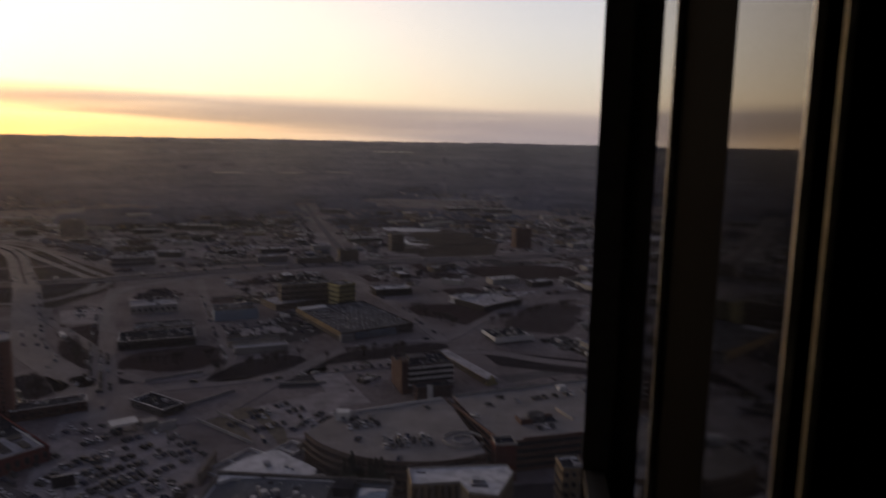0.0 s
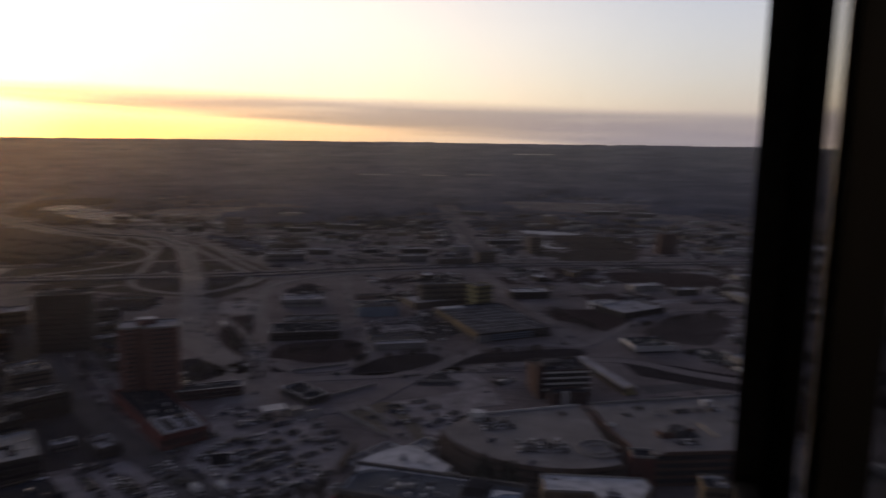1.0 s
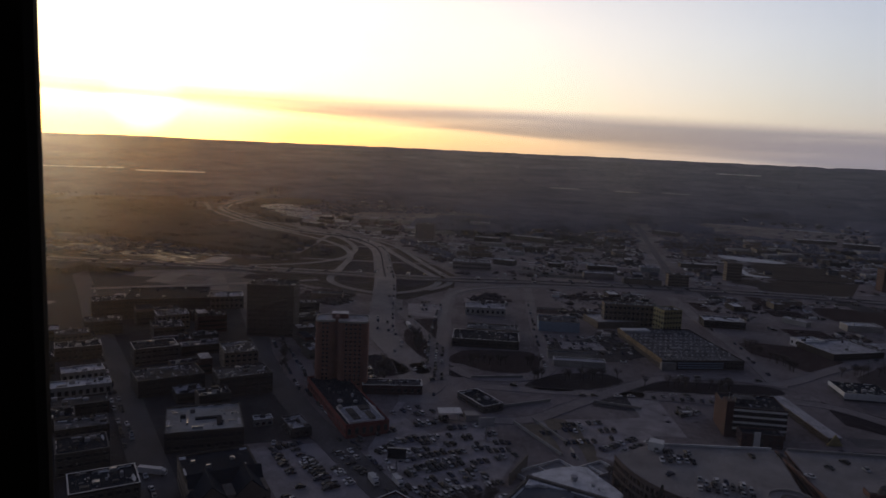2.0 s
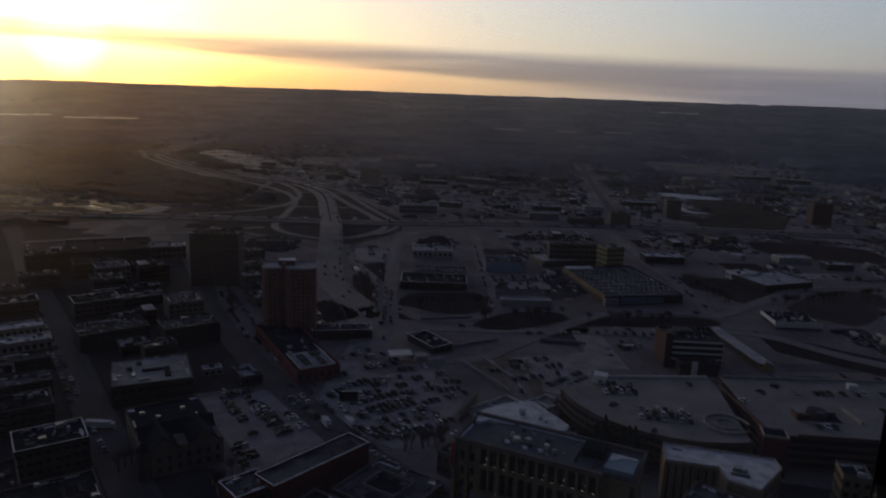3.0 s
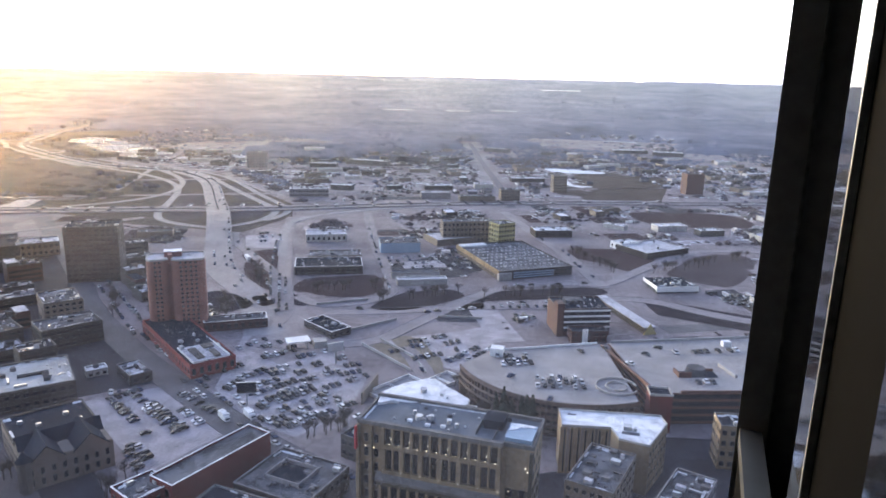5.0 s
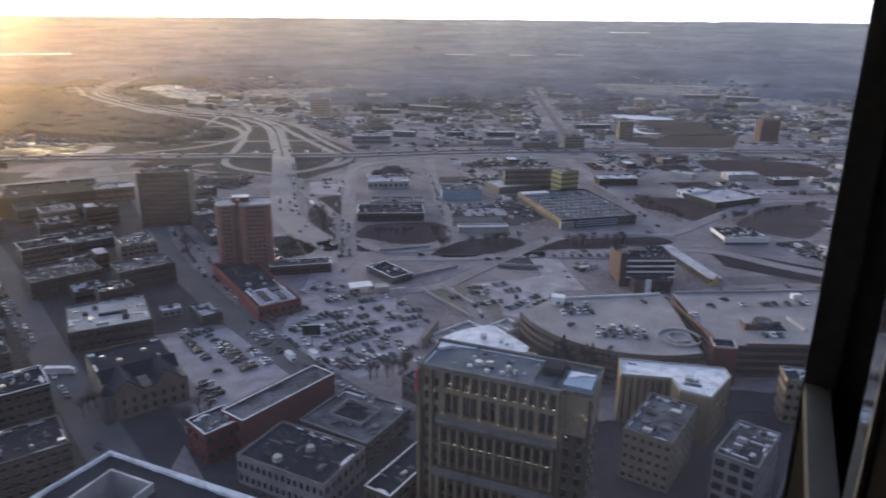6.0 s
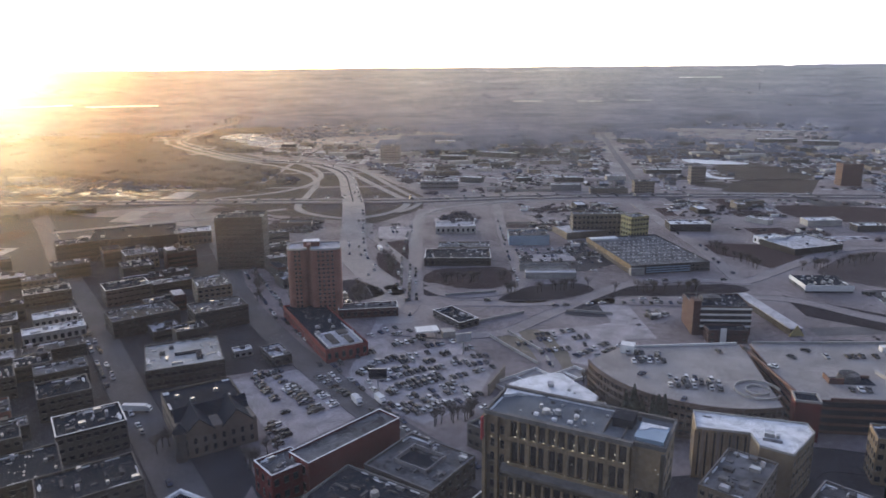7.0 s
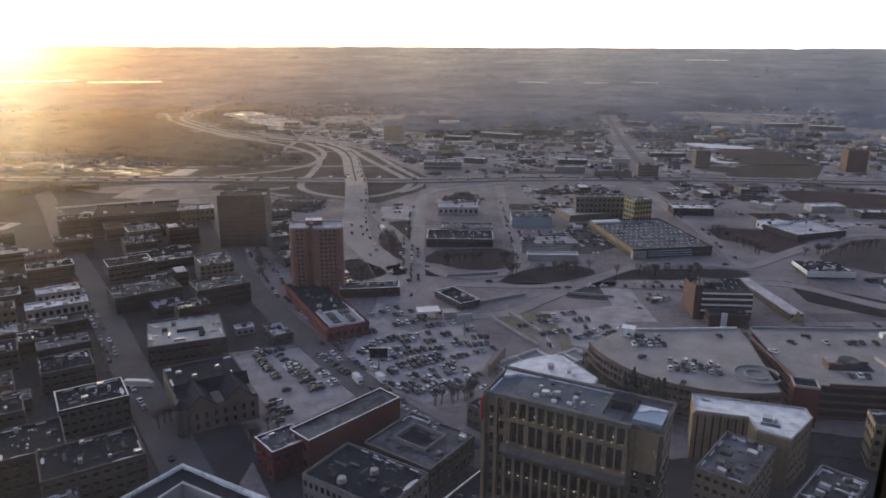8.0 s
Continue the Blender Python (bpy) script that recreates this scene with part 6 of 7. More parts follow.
def small_buildings():
    rng = random.Random(21)
    kinds = []
    # wall and roof colours kept close in tone, as haze would leave them
    for w, d, h, wall, roof, label in ((20, 11, 4.5, "brown", "snow", "low warehouse with a snowy roof"), (28, 15, 5, "tan", "roof", "tan warehouse with a grey roof"), (16, 11, 5, "tan", "snowroof", "small tan workshop with a pale roof"), (26, 12, 5, "brown", "roof", "dark brick workshop with a grey roof"), (34, 14, 5, "pale", "snowroof", "long pale depot with a patchy snowy roof")):
        ob = block("warehouse", 0, 0, w, d, h, 0, wall, roof, label, 0, 0, 0, 1, "white", w, group="scattered warehouses", plain=True)
        kinds.append(ob)
    made = 0
    while made < 165:
        a, r = radians(rng.uniform(-22, 62)), rng.uniform(430, 1350)
        x, y = -r * math.sin(a), r * math.cos(a)
        if not free(x, y) or (a > 0.64 and r > 560):
            continue
        m = pose(x, y, 0, 0, 0, rng.choice((25, 25, 115, 40)) + rng.uniform(-4, 4))
        ob = kinds[made % 5]
        if made < 5:
            ob.matrix_basis = m
        else:
            copy_thing(ob, m)
        TAKEN.add((int(x // 12), int(y // 12)))
        made += 1


small_buildings()
snow_rng = random.Random(17)
# low strips with white walls: sky glint on far snowy roofs, put into colour
far_depot = block("snow_depot", -880, 1120, 17, 6, 1.7, 24, "white", "snow", "far low snowy strip, its white walls standing for sky glint on roofs", 0, 0, 0, 1, "white", 90, group="far snow-roofed depots", plain=True)
for k in range(58):
    u, v = snow_rng.random(), snow_rng.random()
    x, y = -1010 + 290 * u, 1215 - 190 * u + 90 * (v - 0.5)
    copy_thing(far_depot, pose(x, y, 0, 0, 0, 24 + snow_rng.uniform(-8, 8)))
    TAKEN.update((int(x // 12) + i, int(y // 12) + j) for i in (-2, -1, 0, 1, 2) for j in (-1, 0, 1))
patch("yard_far_west", soft(((-830, 560), (-700, 640), (-600, 640), (-560, 600), (-640, 560), (-760, 520))), 0.1, "darklot", "dark far yard with icy puddles", "yard")
for k in range(95):
    u, v = snow_rng.random(), snow_rng.random()
    x, y, w, d, t = -800 + 210 * u, 530 + 70 * v + 52 * u, snow_rng.uniform(2, 10), snow_rng.uniform(0.3, 1.0), radians(28)
    patch("ice_strip", [(x + math.cos(t) * px - math.sin(t) * py, y + math.sin(t) * px + math.cos(t) * py) for px, py in ((-w, -d), (w, -d * 0.6), (w * 0.9, d), (-w * 0.8, d * 0.7))], 0.3 + 0.004 * k, "ice", "wet icy strip in a far yard", "ice")
for k in range(30):
    u, v = snow_rng.random(), snow_rng.random()
    x, y, w, d, t = -1020 + 290 * u, 1230 - 190 * u + 100 * (v - 0.5), snow_rng.uniform(6, 22), snow_rng.uniform(1.0, 3.5), radians(20)
    patch("ice_strip", [(x + math.cos(t) * px - math.sin(t) * py, y + math.sin(t) * px + math.cos(t) * py) for px, py in ((-w, -d), (w, -d * 0.6), (w * 0.9, d), (-w * 0.8, d * 0.7))], 0.5 + 0.004 * k, "ice", "wet icy strip between far depots", "ice")


def house_mesh(name, spots, seed):
    rng = random.Random(seed)
    verts, faces, mats = [], [], []
    for x, y in spots:
        w, d, h, rise, t = rng.uniform(3.5, 6), rng.uniform(3, 4.2), rng.uniform(2.4, 3.6), rng.uniform(1.6, 2.6), radians(25 + 90 * rng.randint(0, 1) + rng.uniform(-6, 6))
        c, s, z, o = math.cos(t), math.sin(t), height(x, y), len(verts)
        for px, py, pz in ((-w, -d, 0), (w, -d, 0), (w, d, 0), (-w, d, 0), (-w, -d, h), (w, -d, h), (w, d, h), (-w, d, h), (-w, 0, h + rise), (w, 0, h + rise)):
            verts.append((x + px * c - py * s, y + px * s + py * c, z + pz))
        k = rng.choice((0, 1, 1, 1, 1, 2))
        r = rng.choice((3, 3, 3, 4))
        for f, m in (((0, 1, 5, 4), k), ((1, 2, 6, 9, 5), k), ((2, 3, 7, 6), k), ((3, 0, 4, 8, 7), k), ((4, 5, 9, 8), r), ((6, 7, 8, 9), r)):
            faces.append([o + i for i in f])
            mats.append(m)
    me = from_arrays(name, verts, faces, M["roof"])
    for k in ("coping", "tan", "roof", "snowroof"):
        me.materials.append(M[k])
    me.polygons.foreach_set("material_index", mats)
    return me


def far_houses():
    rng = random.Random(4)
    spots = []
    while len(spots) < 1100:
        a, r = radians(rng.uniform(-30, 66)), 860 + 2100 * rng.random() ** 1.4
        x, y = -r * math.sin(a), r * math.cos(a)
        if noise.noise((x / 260, y / 260, 7)) > 0.02 and free(x, y, 0) and (a < 0.62 or r > 1500):
            spots.append((x, y))
    tagged(new("far_houses", house_mesh("far_houses", spots, 3)), "scattered small suburban houses with dark roofs", "houses", kind="stuff")


far_houses()


def woods(name, count, r0, r1, size, seed, label, cut=-0.05, az=(-34, 70), material="woods", tall=0.5):
    """Bare winter treetops: many small ragged clumps in one sheet."""
    rng = np.random.default_rng(seed)
    verts, faces = [], []
    base = np.array([(math.cos(k * 2 * math.pi / 5) * q, math.sin(k * 2 * math.pi / 5) * q, z) for q, z in ((0.75, 0.0), (1.0, 0.5)) for k in range(5)] + [(0, 0, 1.0)])
    fac = [(k, (k + 1) % 5, 5 + (k + 1) % 5, 5 + k) for k in range(5)] + [(5 + k, 5 + (k + 1) % 5, 10) for k in range(5)]
    made = 0
    while made < count:
        a, u = radians(rng.uniform(*az)), rng.random()
        r = r0 + (r1 - r0) * u
        x, y = -r * math.sin(a), r * math.cos(a)
        if noise.noise((x / 330, y / 330, 1.5)) < cut or not free(x, y, 0):
            if rng.random() < 0.93:
                continue
            if not free(x, y, 0):
                continue
        s = size * rng.uniform(0.6, 1.5)
        p = base * (s, s, s * tall * rng.uniform(0.6, 1.4)) * rng.uniform(0.7, 1.3, (11, 1))
        o = len(verts)
        verts.extend((p + (x, y, height(x, y) - 0.5)).tolist())
        faces.extend([tuple(o + i for i in f) for f in fac])
        made += 1
    me = from_arrays(name, verts, faces, M[material])
    me.polygons.foreach_set("use_smooth", [True] * len(me.polygons))
    tagged(new(name, me), label, "woods", kind="stuff")


woods("woods_near", 9000, 560, 1250, 2.6, 1, "bare brown treetops between city blocks", 0.10, az=(-34, 36), material="thicket", tall=0.8)
woods("shrubs", 3600, 385, 900, 1.3, 8, "low bare shrubs on verges and vacant plots", 0.0, az=(-24, 42), material="thicket", tall=0.9)
woods("woods_mid", 15000, 900, 2000, 3.4, 2, "bare winter trees among the outer streets, tinted bluish for haze", 0.0, tall=0.7)


def lattice_noise(x, y, seed):
    """Smooth noise from 0 to 1 on a unit lattice, for whole arrays."""
    rng = np.random.default_rng(seed)
    grid = rng.random((256, 256))
    i, j = np.floor(x).astype(int), np.floor(y).astype(int)
    u, v = x - i, y - j
    u, v = u * u * (3 - 2 * u), v * v * (3 - 2 * v)
    i, j = i % 255, j % 255
    return (grid[i, j] * (1 - u) + grid[i + 1, j] * u) * (1 - v) + (grid[i, j + 1] * (1 - u) + grid[i + 1, j + 1] * u) * v


def canopy(name, az, r0, r1, na, nr, thin, thick, tall, material, label, seed):
    """Woods as one lumpy sheet of treetops, with clearings and roads where it dips under the land."""
    a = np.radians(np.linspace(*az, na))[None, :]
    r = (r0 * (r1 / r0) ** np.linspace(0, 1, nr))[:, None]
    x, y = -r * np.sin(a), r * np.cos(a)
    cover = 0.5 * lattice_noise(x / 420, y / 420, seed) + 0.32 * lattice_noise(x / 150, y / 150, seed + 1) + 0.18 * lattice_noise(x / 50, y / 50, seed + 2)
    need = np.clip(thin - (r - r0) / 2600, thick, thin)
    dense = np.clip((cover - need) / 0.05, 0, 1)
    tops = 0.35 + 0.35 * lattice_noise(x / 70, y / 70, seed + 3) + 0.3 * lattice_noise(x / 16, y / 16, seed + 4) + 0.12 * np.random.default_rng(seed).random((nr, na))
    land = np.array([[height(p, q) if p * p + q * q > 4e6 or free(p, q, 0) else -40.0 for p, q in zip(px, py)] for px, py in zip(x, y)])
    z = land - 4 + dense * (tops * tall + 4.2)
    verts = np.stack((x, y, z), -1).reshape(-1, 3).tolist()
    k = (np.arange(nr - 1)[:, None] * na + np.arange(na - 1)[None, :]).reshape(-1)
    faces = np.stack((k, k + na, k + na + 1, k + 1), -1).tolist()
    me = from_arrays(name, verts, faces, M[material])
    me.polygons.foreach_set("use_smooth", [True] * len(me.polygons))
    tagged(new(name, me), label, "woods", kind="stuff")


canopy("woods_far", (-40, 76), 1150, 4870, 1000, 240, 0.66, 0.30, 12, "woods", "bare winter woods up to the horizon, coloured pale and bluish for haze", 5)


for x in range(-850, -540, 8):
    for y in range(510, 660, 8):
        TAKEN.add((x // 12, y // 12))
wedge = [(-r * math.sin(radians(a)), r * math.cos(radians(a))) for r, line in ((790, range(36, 74, 3)), (1590, range(72, 37, -3))) for a in line]
patch("field_west_woods", wedge, 0.02, "woodfloor", "brown leafless woodland floor beyond the old town", "field")
canopy("woods_west", (36, 74), 780, 1700, 420, 150, 0.30, 0.28, 7, "woodfloor", "bare brown woods beyond the old town", 31)


def snow_flecks():
    """Leftover snow on kerbs, verges and yards: thin ragged slabs along the street grid."""
    rng = random.Random(61)
    verts, faces = [], []
    n = 0
    while n < 2600:
        a, r = radians(rng.uniform(-24, 62)), 460 + 800 * rng.random() ** 1.3
        x, y = -r * math.sin(a), r * math.cos(a)
        if not free(x, y, 0) or noise.noise((x / 70, y / 70, 9.4)) < -0.05 or a > 0.6:
            continue
        th, w, d = radians(rng.choice((24, 24, 30, 114)) + rng.uniform(-5, 5)), rng.uniform(0.8, 5.5) * (1 if r < 600 else 1.6), rng.uniform(0.25, 0.8)
        ca, sa, o = math.cos(th), math.sin(th), len(verts)
        ring = [(-w, -d * 0.3), (-w * rng.uniform(0.1, 0.7), -d), (w * rng.uniform(0.2, 0.8), -d * 0.8), (w, d * rng.uniform(-0.3, 0.4)), (w * 0.3, d), (-w * 0.6, d * rng.uniform(0.3, 0.9))]
        for z in (0.0, 0.42):
            verts.extend((x + ca * px * (1 - z * 0.3) - sa * py * (1 - z * 0.5), y + sa * px * (1 - z * 0.3) + ca * py * (1 - z * 0.5), z) for px, py in ring)
        faces.append(tuple(o + 6 + i for i in range(6)))
        faces.extend((o + i, o + (i + 1) % 6, o + 6 + (i + 1) % 6, o + 6 + i) for i in range(6))
        n += 1
    tagged(new("snow_flecks", from_arrays("snow_flecks", verts, faces, M["snow"])), "thin ragged snow remains along kerbs and yards", "snow", kind="stuff")


snow_flecks()


def far_patch(name, az0, az1, el, depth, material, label, seed):
    """A bright strip far off, given by its bearing and the angle under the horizon."""
    r = 1000.0
    while math.degrees(math.atan2(EYE - height(0, r), r)) > -el and r < 4800:
        r += 10
    rng = random.Random(seed)
    verts, faces = [], []
    n = 24
    for k in range(n + 1):
        a = radians(az0 + (az1 - az0) * k / n)
        for q in (-0.5, 0.5):
            rr = r + depth * q * rng.uniform(0.3, 1.2)
            x, y = -rr * math.sin(a), rr * math.cos(a)
            verts.append((x, y, height(x, y) + 16))
        if k:
            o = 2 * k
            faces.append((o - 2, o, o + 1, o - 1))
    ob = new(name, from_arrays(name, verts, faces, M[material]))
    tagged(ob, label, "field", kind="structure")


for i, (a0, a1, e, dp, m, lb) in enumerate(((44.8, 49.6, -3.1, 60, "snow", "distant snowy river flats"), (50.4, 58, -2.95, 50, "snow", "distant snowy river flats"), (2.6, 5.6, -1.28, 60, "snow", "thin distant snowfield"), (15.6, 17.9, -3.2, 40, "snowroof", "distant pale rooftops"), (11, 13, -3.2, 40, "snowroof", "distant pale rooftops"), (7.4, 9.4, -3.1, 40, "snowroof", "distant pale rooftops"), (-2, 0.6, -5.4, 24, "snowroof", "pale far roofs"))):
    far_patch("field_snow_%d" % i, a0, a1, e, dp, m, lb, i)


# ---- vehicles ----
def car_template(paint, kind):
    """A saloon or an estate, nose to +x."""
    ob = thing("car", Matrix(), "%s %s parked on salted asphalt" % (paint, "saloon car" if kind == 0 else "sport utility car"), "car", "cars of the town")
    if kind == 0:
        hull = ((-2.25, 0.35), (2.2, 0.35), (2.25, 0.72), (1.0, 0.92), (-1.5, 0.95), (-2.25, 0.88))
        cab = ((1.0, 0.92), (0.3, 1.4), (-1.0, 1.42), (-1.75, 0.95))
    else:
        hull = ((-2.3, 0.4), (2.25, 0.4), (2.3, 0.85), (1.2, 1.08), (-2.1, 1.1), (-2.3, 1.0))
        cab = ((1.2, 1.06), (0.55, 1.68), (-1.9, 1.7), (-2.2, 1.08))

    def sweep(side, w0, w1):
        bm = bmesh.new()
        a = [bm.verts.new((x, -(w1 if z > 1.2 else w0), z)) for x, z in side]
        b = [bm.verts.new((x, (w1 if z > 1.2 else w0), z)) for x, z in side]
        n = len(a)
        bm.faces.new(a)
        bm.faces.new(b[::-1])
        for i in range(n):
            bm.faces.new((a[i], b[i], b[(i + 1) % n], a[(i + 1) % n]))
        bmesh.ops.recalc_face_normals(bm, faces=bm.faces)
        return bm

    body = sweep(hull, 0.88, 0.88)
    (x0, z0), (x1, _) = cab[1], cab[2]
    box(body, x1 + 0.05, x0 - 0.05, -0.64, 0.64, z0 - 0.02, z0 + 0.05)
    part("body", body, CAR_PAINT[paint], ob)
    part("cabin", sweep(cab, 0.8, 0.66), M["glass"], ob, "dark car windows")
    for x in (-1.4, 1.4):
        bm = bmesh.new()
        for y in (-0.82, 0.82):
            bmesh.ops.create_cone(bm, cap_ends=True, segments=8, radius1=0.33, radius2=0.33, depth=0.2, matrix=Matrix.Translation((x, y, 0.33)) @ Matrix.Rotation(math.pi / 2, 4, "X"))
        box(bm, x - 0.06, x + 0.06, -0.75, 0.75, 0.27, 0.39)
        part("wheel_axle", bm, M["tyre"], ob)
    return ob


CARS = [car_template(p, k) for p, k in (("black", 0), ("charcoal", 1), ("silver", 0), ("white", 1), ("black", 1), ("navy", 0), ("charcoal", 0), ("charcoal", 1), ("silver", 1))]
USED = set()
CROWD = []
car_rng = random.Random(77)


def put_car(x, y, turn, z=0.1):
    i = car_rng.randrange(len(CARS))
    if z < 0:
        CROWD.append((x, y, -z, turn + car_rng.choice((0, 180)) + car_rng.uniform(-3, 3), car_rng.randrange(6)))
        return
    m = pose(x, y, z, 0, 0, turn + car_rng.choice((0, 180)) + car_rng.uniform(-3, 3))
    if i not in USED:
        USED.add(i)
        CARS[i].matrix_basis = m
    else:
        copy_thing(CARS[i], m)


def car_row(x0, y0, x1, y1, gap, fill=0.85, across=True, z=0.1):
    """Cars side by side (across) or nose to tail along a line."""
    a, b = Vector((x0, y0)), Vector((x1, y1))
    t = math.degrees(math.atan2((b - a).y, (b - a).x))
    n = int((b - a).length / gap)
    for k in range(n):
        if car_rng.random() < fill:
            p = a.lerp(b, (k + 0.5) / n)
            put_car(p.x + car_rng.uniform(-0.3, 0.3), p.y + car_rng.uniform(-0.3, 0.3), t + (90 if across else 0), z)


# the crowded lot: rows run up the slope of the street grid
for row in ((-121, 239, -100, 271), (-124, 241, -104, 272), (-138, 254, -122, 279), (-141, 256, -125, 282), (-160, 266, -156, 286), (-133, 246, -114, 276), (-151, 284, -137, 300), (-155, 287, -140, 304), (-168, 300, -152, 320), (-132, 284, -119, 301), (-119, 280, -104, 300), (-146, 266, -132, 288), (-172, 284, -164, 300), (-172, 312, -162, 328), (-128, 243, -108, 274), (-149, 274, -134, 296), (-162, 276, -152, 296), (-164, 302, -148, 322), (-136, 300, -122, 318)):
    car_row(*row, 2.9, 0.66, True, 0.1)
for row in ((-204, 240, -196, 258), (-184, 243, -153, 225), (-187, 248, -156, 229), (-200, 254, -170, 237), (-178, 259, -152, 246), (-172, 215, -156, 206), (-168, 210, -155, 199)):
    car_row(*row, 2.9, 0.72, True, 0.1)
for row in ((-42, 299, -29, 306, 0.8), (-22, 283, -3, 287, 0.75), (-25, 287, -6, 291, 0.5), (-45, 305, -30, 312, 0.3), (-30, 270, -8, 266, 0.3)):
    car_row(*row[:4], 2.9, row[4], True, GH + 0.26)
for row in ((-79, 349, -68, 357), (-77, 339, -66, 345)):
    car_row(*row, 3.0, 0.7, True, 0.12)
car_row(-66, 416, -30, 430, 5.4, 0.75, True, 0.32)
car_row(-62, 421, -30, 434, 5.8, 0.6, True, 0.32)
# queue on the north street and the freeway's inner lane
car_row(-185, 372, -221, 448, 6.2, 0.8, False, 0.2)
car_row(-181, 374, -214, 442, 8.0, 0.55, False, 0.2)
car_row(-203, 398, -255, 484, 8.0, 0.6, False, 0.22)
car_row(-258, 486, -300, 530, 9.0, 0.6, False, 0.22)
for k in range(9):
    car_row(-300 - 13 * k, 505 + 22 * k, -306 - 13 * k, 515 + 22 * k, 10, 0.6, False, 0.16)
# parked along the downtown streets
car_row(-405, 309, -252, 208, 6.0, 0.6, False, 0.12)
car_row(-330, 405, -250, 335, 7.5, 0.4, False, 0.16)
car_row(-178, 278, -120, 237, 8.0, 0.5, False, 0.18)
car_row(-155, 388, -118, 398, 8.5, 0.5, False, 0.16)
car_row(20, 240, 28, 262, 9, 0.6, False, 0.18)


# further cars: the outer rows, streets and yards (z below 0: joined in one crowd)
for row in ((-163, 513, -106, 545), (-155, 495, -96, 530), (-144, 472, -92, 508), (-159, 504, -101, 538), (-150, 483, -94, 519), (-300, 556, -284, 570), (-292, 545, -274, 561), (-284, 532, -266, 546), (-244, 384, -222, 362), (-238, 376, -216, 354)):
    car_row(*row, 3.0, 0.5, True, -0.14)
for row in ((-62, 330, -52, 352), (-72, 326, -60, 350), (-100, 336, -84, 350), (-104, 330, -88, 343), (-98, 346, -80, 362), (-90, 326, -76, 336)):
    car_row(*row, 3.0, 0.55, True, -0.1)
for row in ((-212, 246, -190, 262), (-186, 244, -158, 226), (-168, 212, -158, 205), (-176, 250, -150, 233), (-204, 246, -176, 228), (-196, 240, -168, 222)):
    car_row(*row, 2.9, 0.55, True, -0.09)
for row in ((-176, 322, -168, 334), (-180, 312, -172, 326), (-158, 318, -146, 332), (-146, 310, -132, 324), (-126, 300, -112, 312), (-118, 296, -106, 306), (-142, 262, -126, 285), (-152, 260, -144, 272), (-112, 250, -102, 266)):
    car_row(*row, 2.8, 0.6, True, -0.1)
# traffic and kerb parking
for x0, y0, x1, y1, gap, fill in ((-183, 276, -118, 232, 6, 0.7), (-186, 272, -122, 228, 7, 0.5), (-120, 230, -66, 208, 6, 0.7), (-454, 343, -240, 205, 6.2, 0.75), (-236, 202, -120, 128, 6.2, 0.45), (-356, 428, -246, 330, 7, 0.6), (-348, 412, -240, 314, 7, 0.5), (-240, 318, -188, 280, 7, 0.7), (-568, 434, -462, 360, 6.5, 0.6),
                                  (-136, 436, -178, 532, 7, 0.5), (-180, 540, -212, 614, 8, 0.4), (-110, 392, -60, 421, 7, 0.6), (-58, 428, 10, 456, 8, 0.4), (-4, 505, -58, 630, 9, 0.45), (0, 505, -54, 634, 12, 0.4), (-88, 412, -66, 458, 9, 0.4), (-60, 468, -6, 492, 9, 0.4), (36, 548, 66, 600, 9, 0.4), (-96, 256, -84, 270, 6, 0.8), (-82, 274, -76, 298, 6.5, 0.7), (-76, 304, -94, 334, 6.5, 0.6), (12, 180, 18, 214, 7, 0.6), (-12, 136, 4, 170, 7, 0.6),
                                  (-196, 360, -224, 400, 9, 0.5), (-226, 402, -268, 446, 10, 0.4), (-186, 356, -212, 396, 8, 0.6), (-274, 452, -300, 494, 10, 0.4), (-206, 404, -236, 464, 6, 0.8), (-238, 470, -268, 540, 6.4, 0.75)):
    car_row(x0, y0, x1, y1, gap, fill, False, -0.22)
for row in ((-44, 296, -26, 303, 0.7), (-24, 279, -2, 283, 0.6), (8, 300, 18, 318, 0.4), (-36, 286, -20, 279, 0.35), (-8, 322, 6, 330, 0.5)):
    car_row(*row[:4], 2.9, row[4], True, -(GH + 0.26))
for row in ((30, 298, 52, 304, 0.4), (66, 312, 94, 322, 0.4), (36, 334, 84, 354, 0.45), (70, 330, 98, 342, 0.3), (20, 322, 30, 340, 0.3)):
    car_row(*row[:4], 2.9, row[4], True, -(GH + 0.12))


def traffic(pts, off, gap, fill, z):
    """Cars nose to tail along a curving road, off metres beside its middle."""
    line = curve_points([Vector(p) for p in pts], 6)
    run, due = 0.0, gap
    for p, q in zip(line, line[1:]):
        d = q - p
        run += d.length
        if run > due:
            due += gap * car_rng.uniform(0.7, 1.5)
            if car_rng.random() < fill:
                u = d.normalized()
                hump = 6.5 * max(0.0, 1 - (math.hypot(p.x + 356, p.y - 600) / 130) ** 2) ** 2
                CROWD.append((p.x + u.y * off, p.y - u.x * off, z + hump, math.degrees(math.atan2(d.y, d.x)), car_rng.randrange(6)))


for off, gap, fill in ((-7.6, 60, 0.4), (-4.0, 70, 0.4), (4.6, 40, 0.5), (8.6, 14, 0.75)):
    traffic(FREEWAY, off, gap, fill, 0.2)
for off, gap in ((-2.5, 24), (2.5, 20)):
    traffic(EXPRESSWAY, off, gap, 0.5, 0.55)
    traffic([(x - 7.2, y + 14.4) for x, y in EXPRESSWAY], off, gap, 0.5, 0.55)


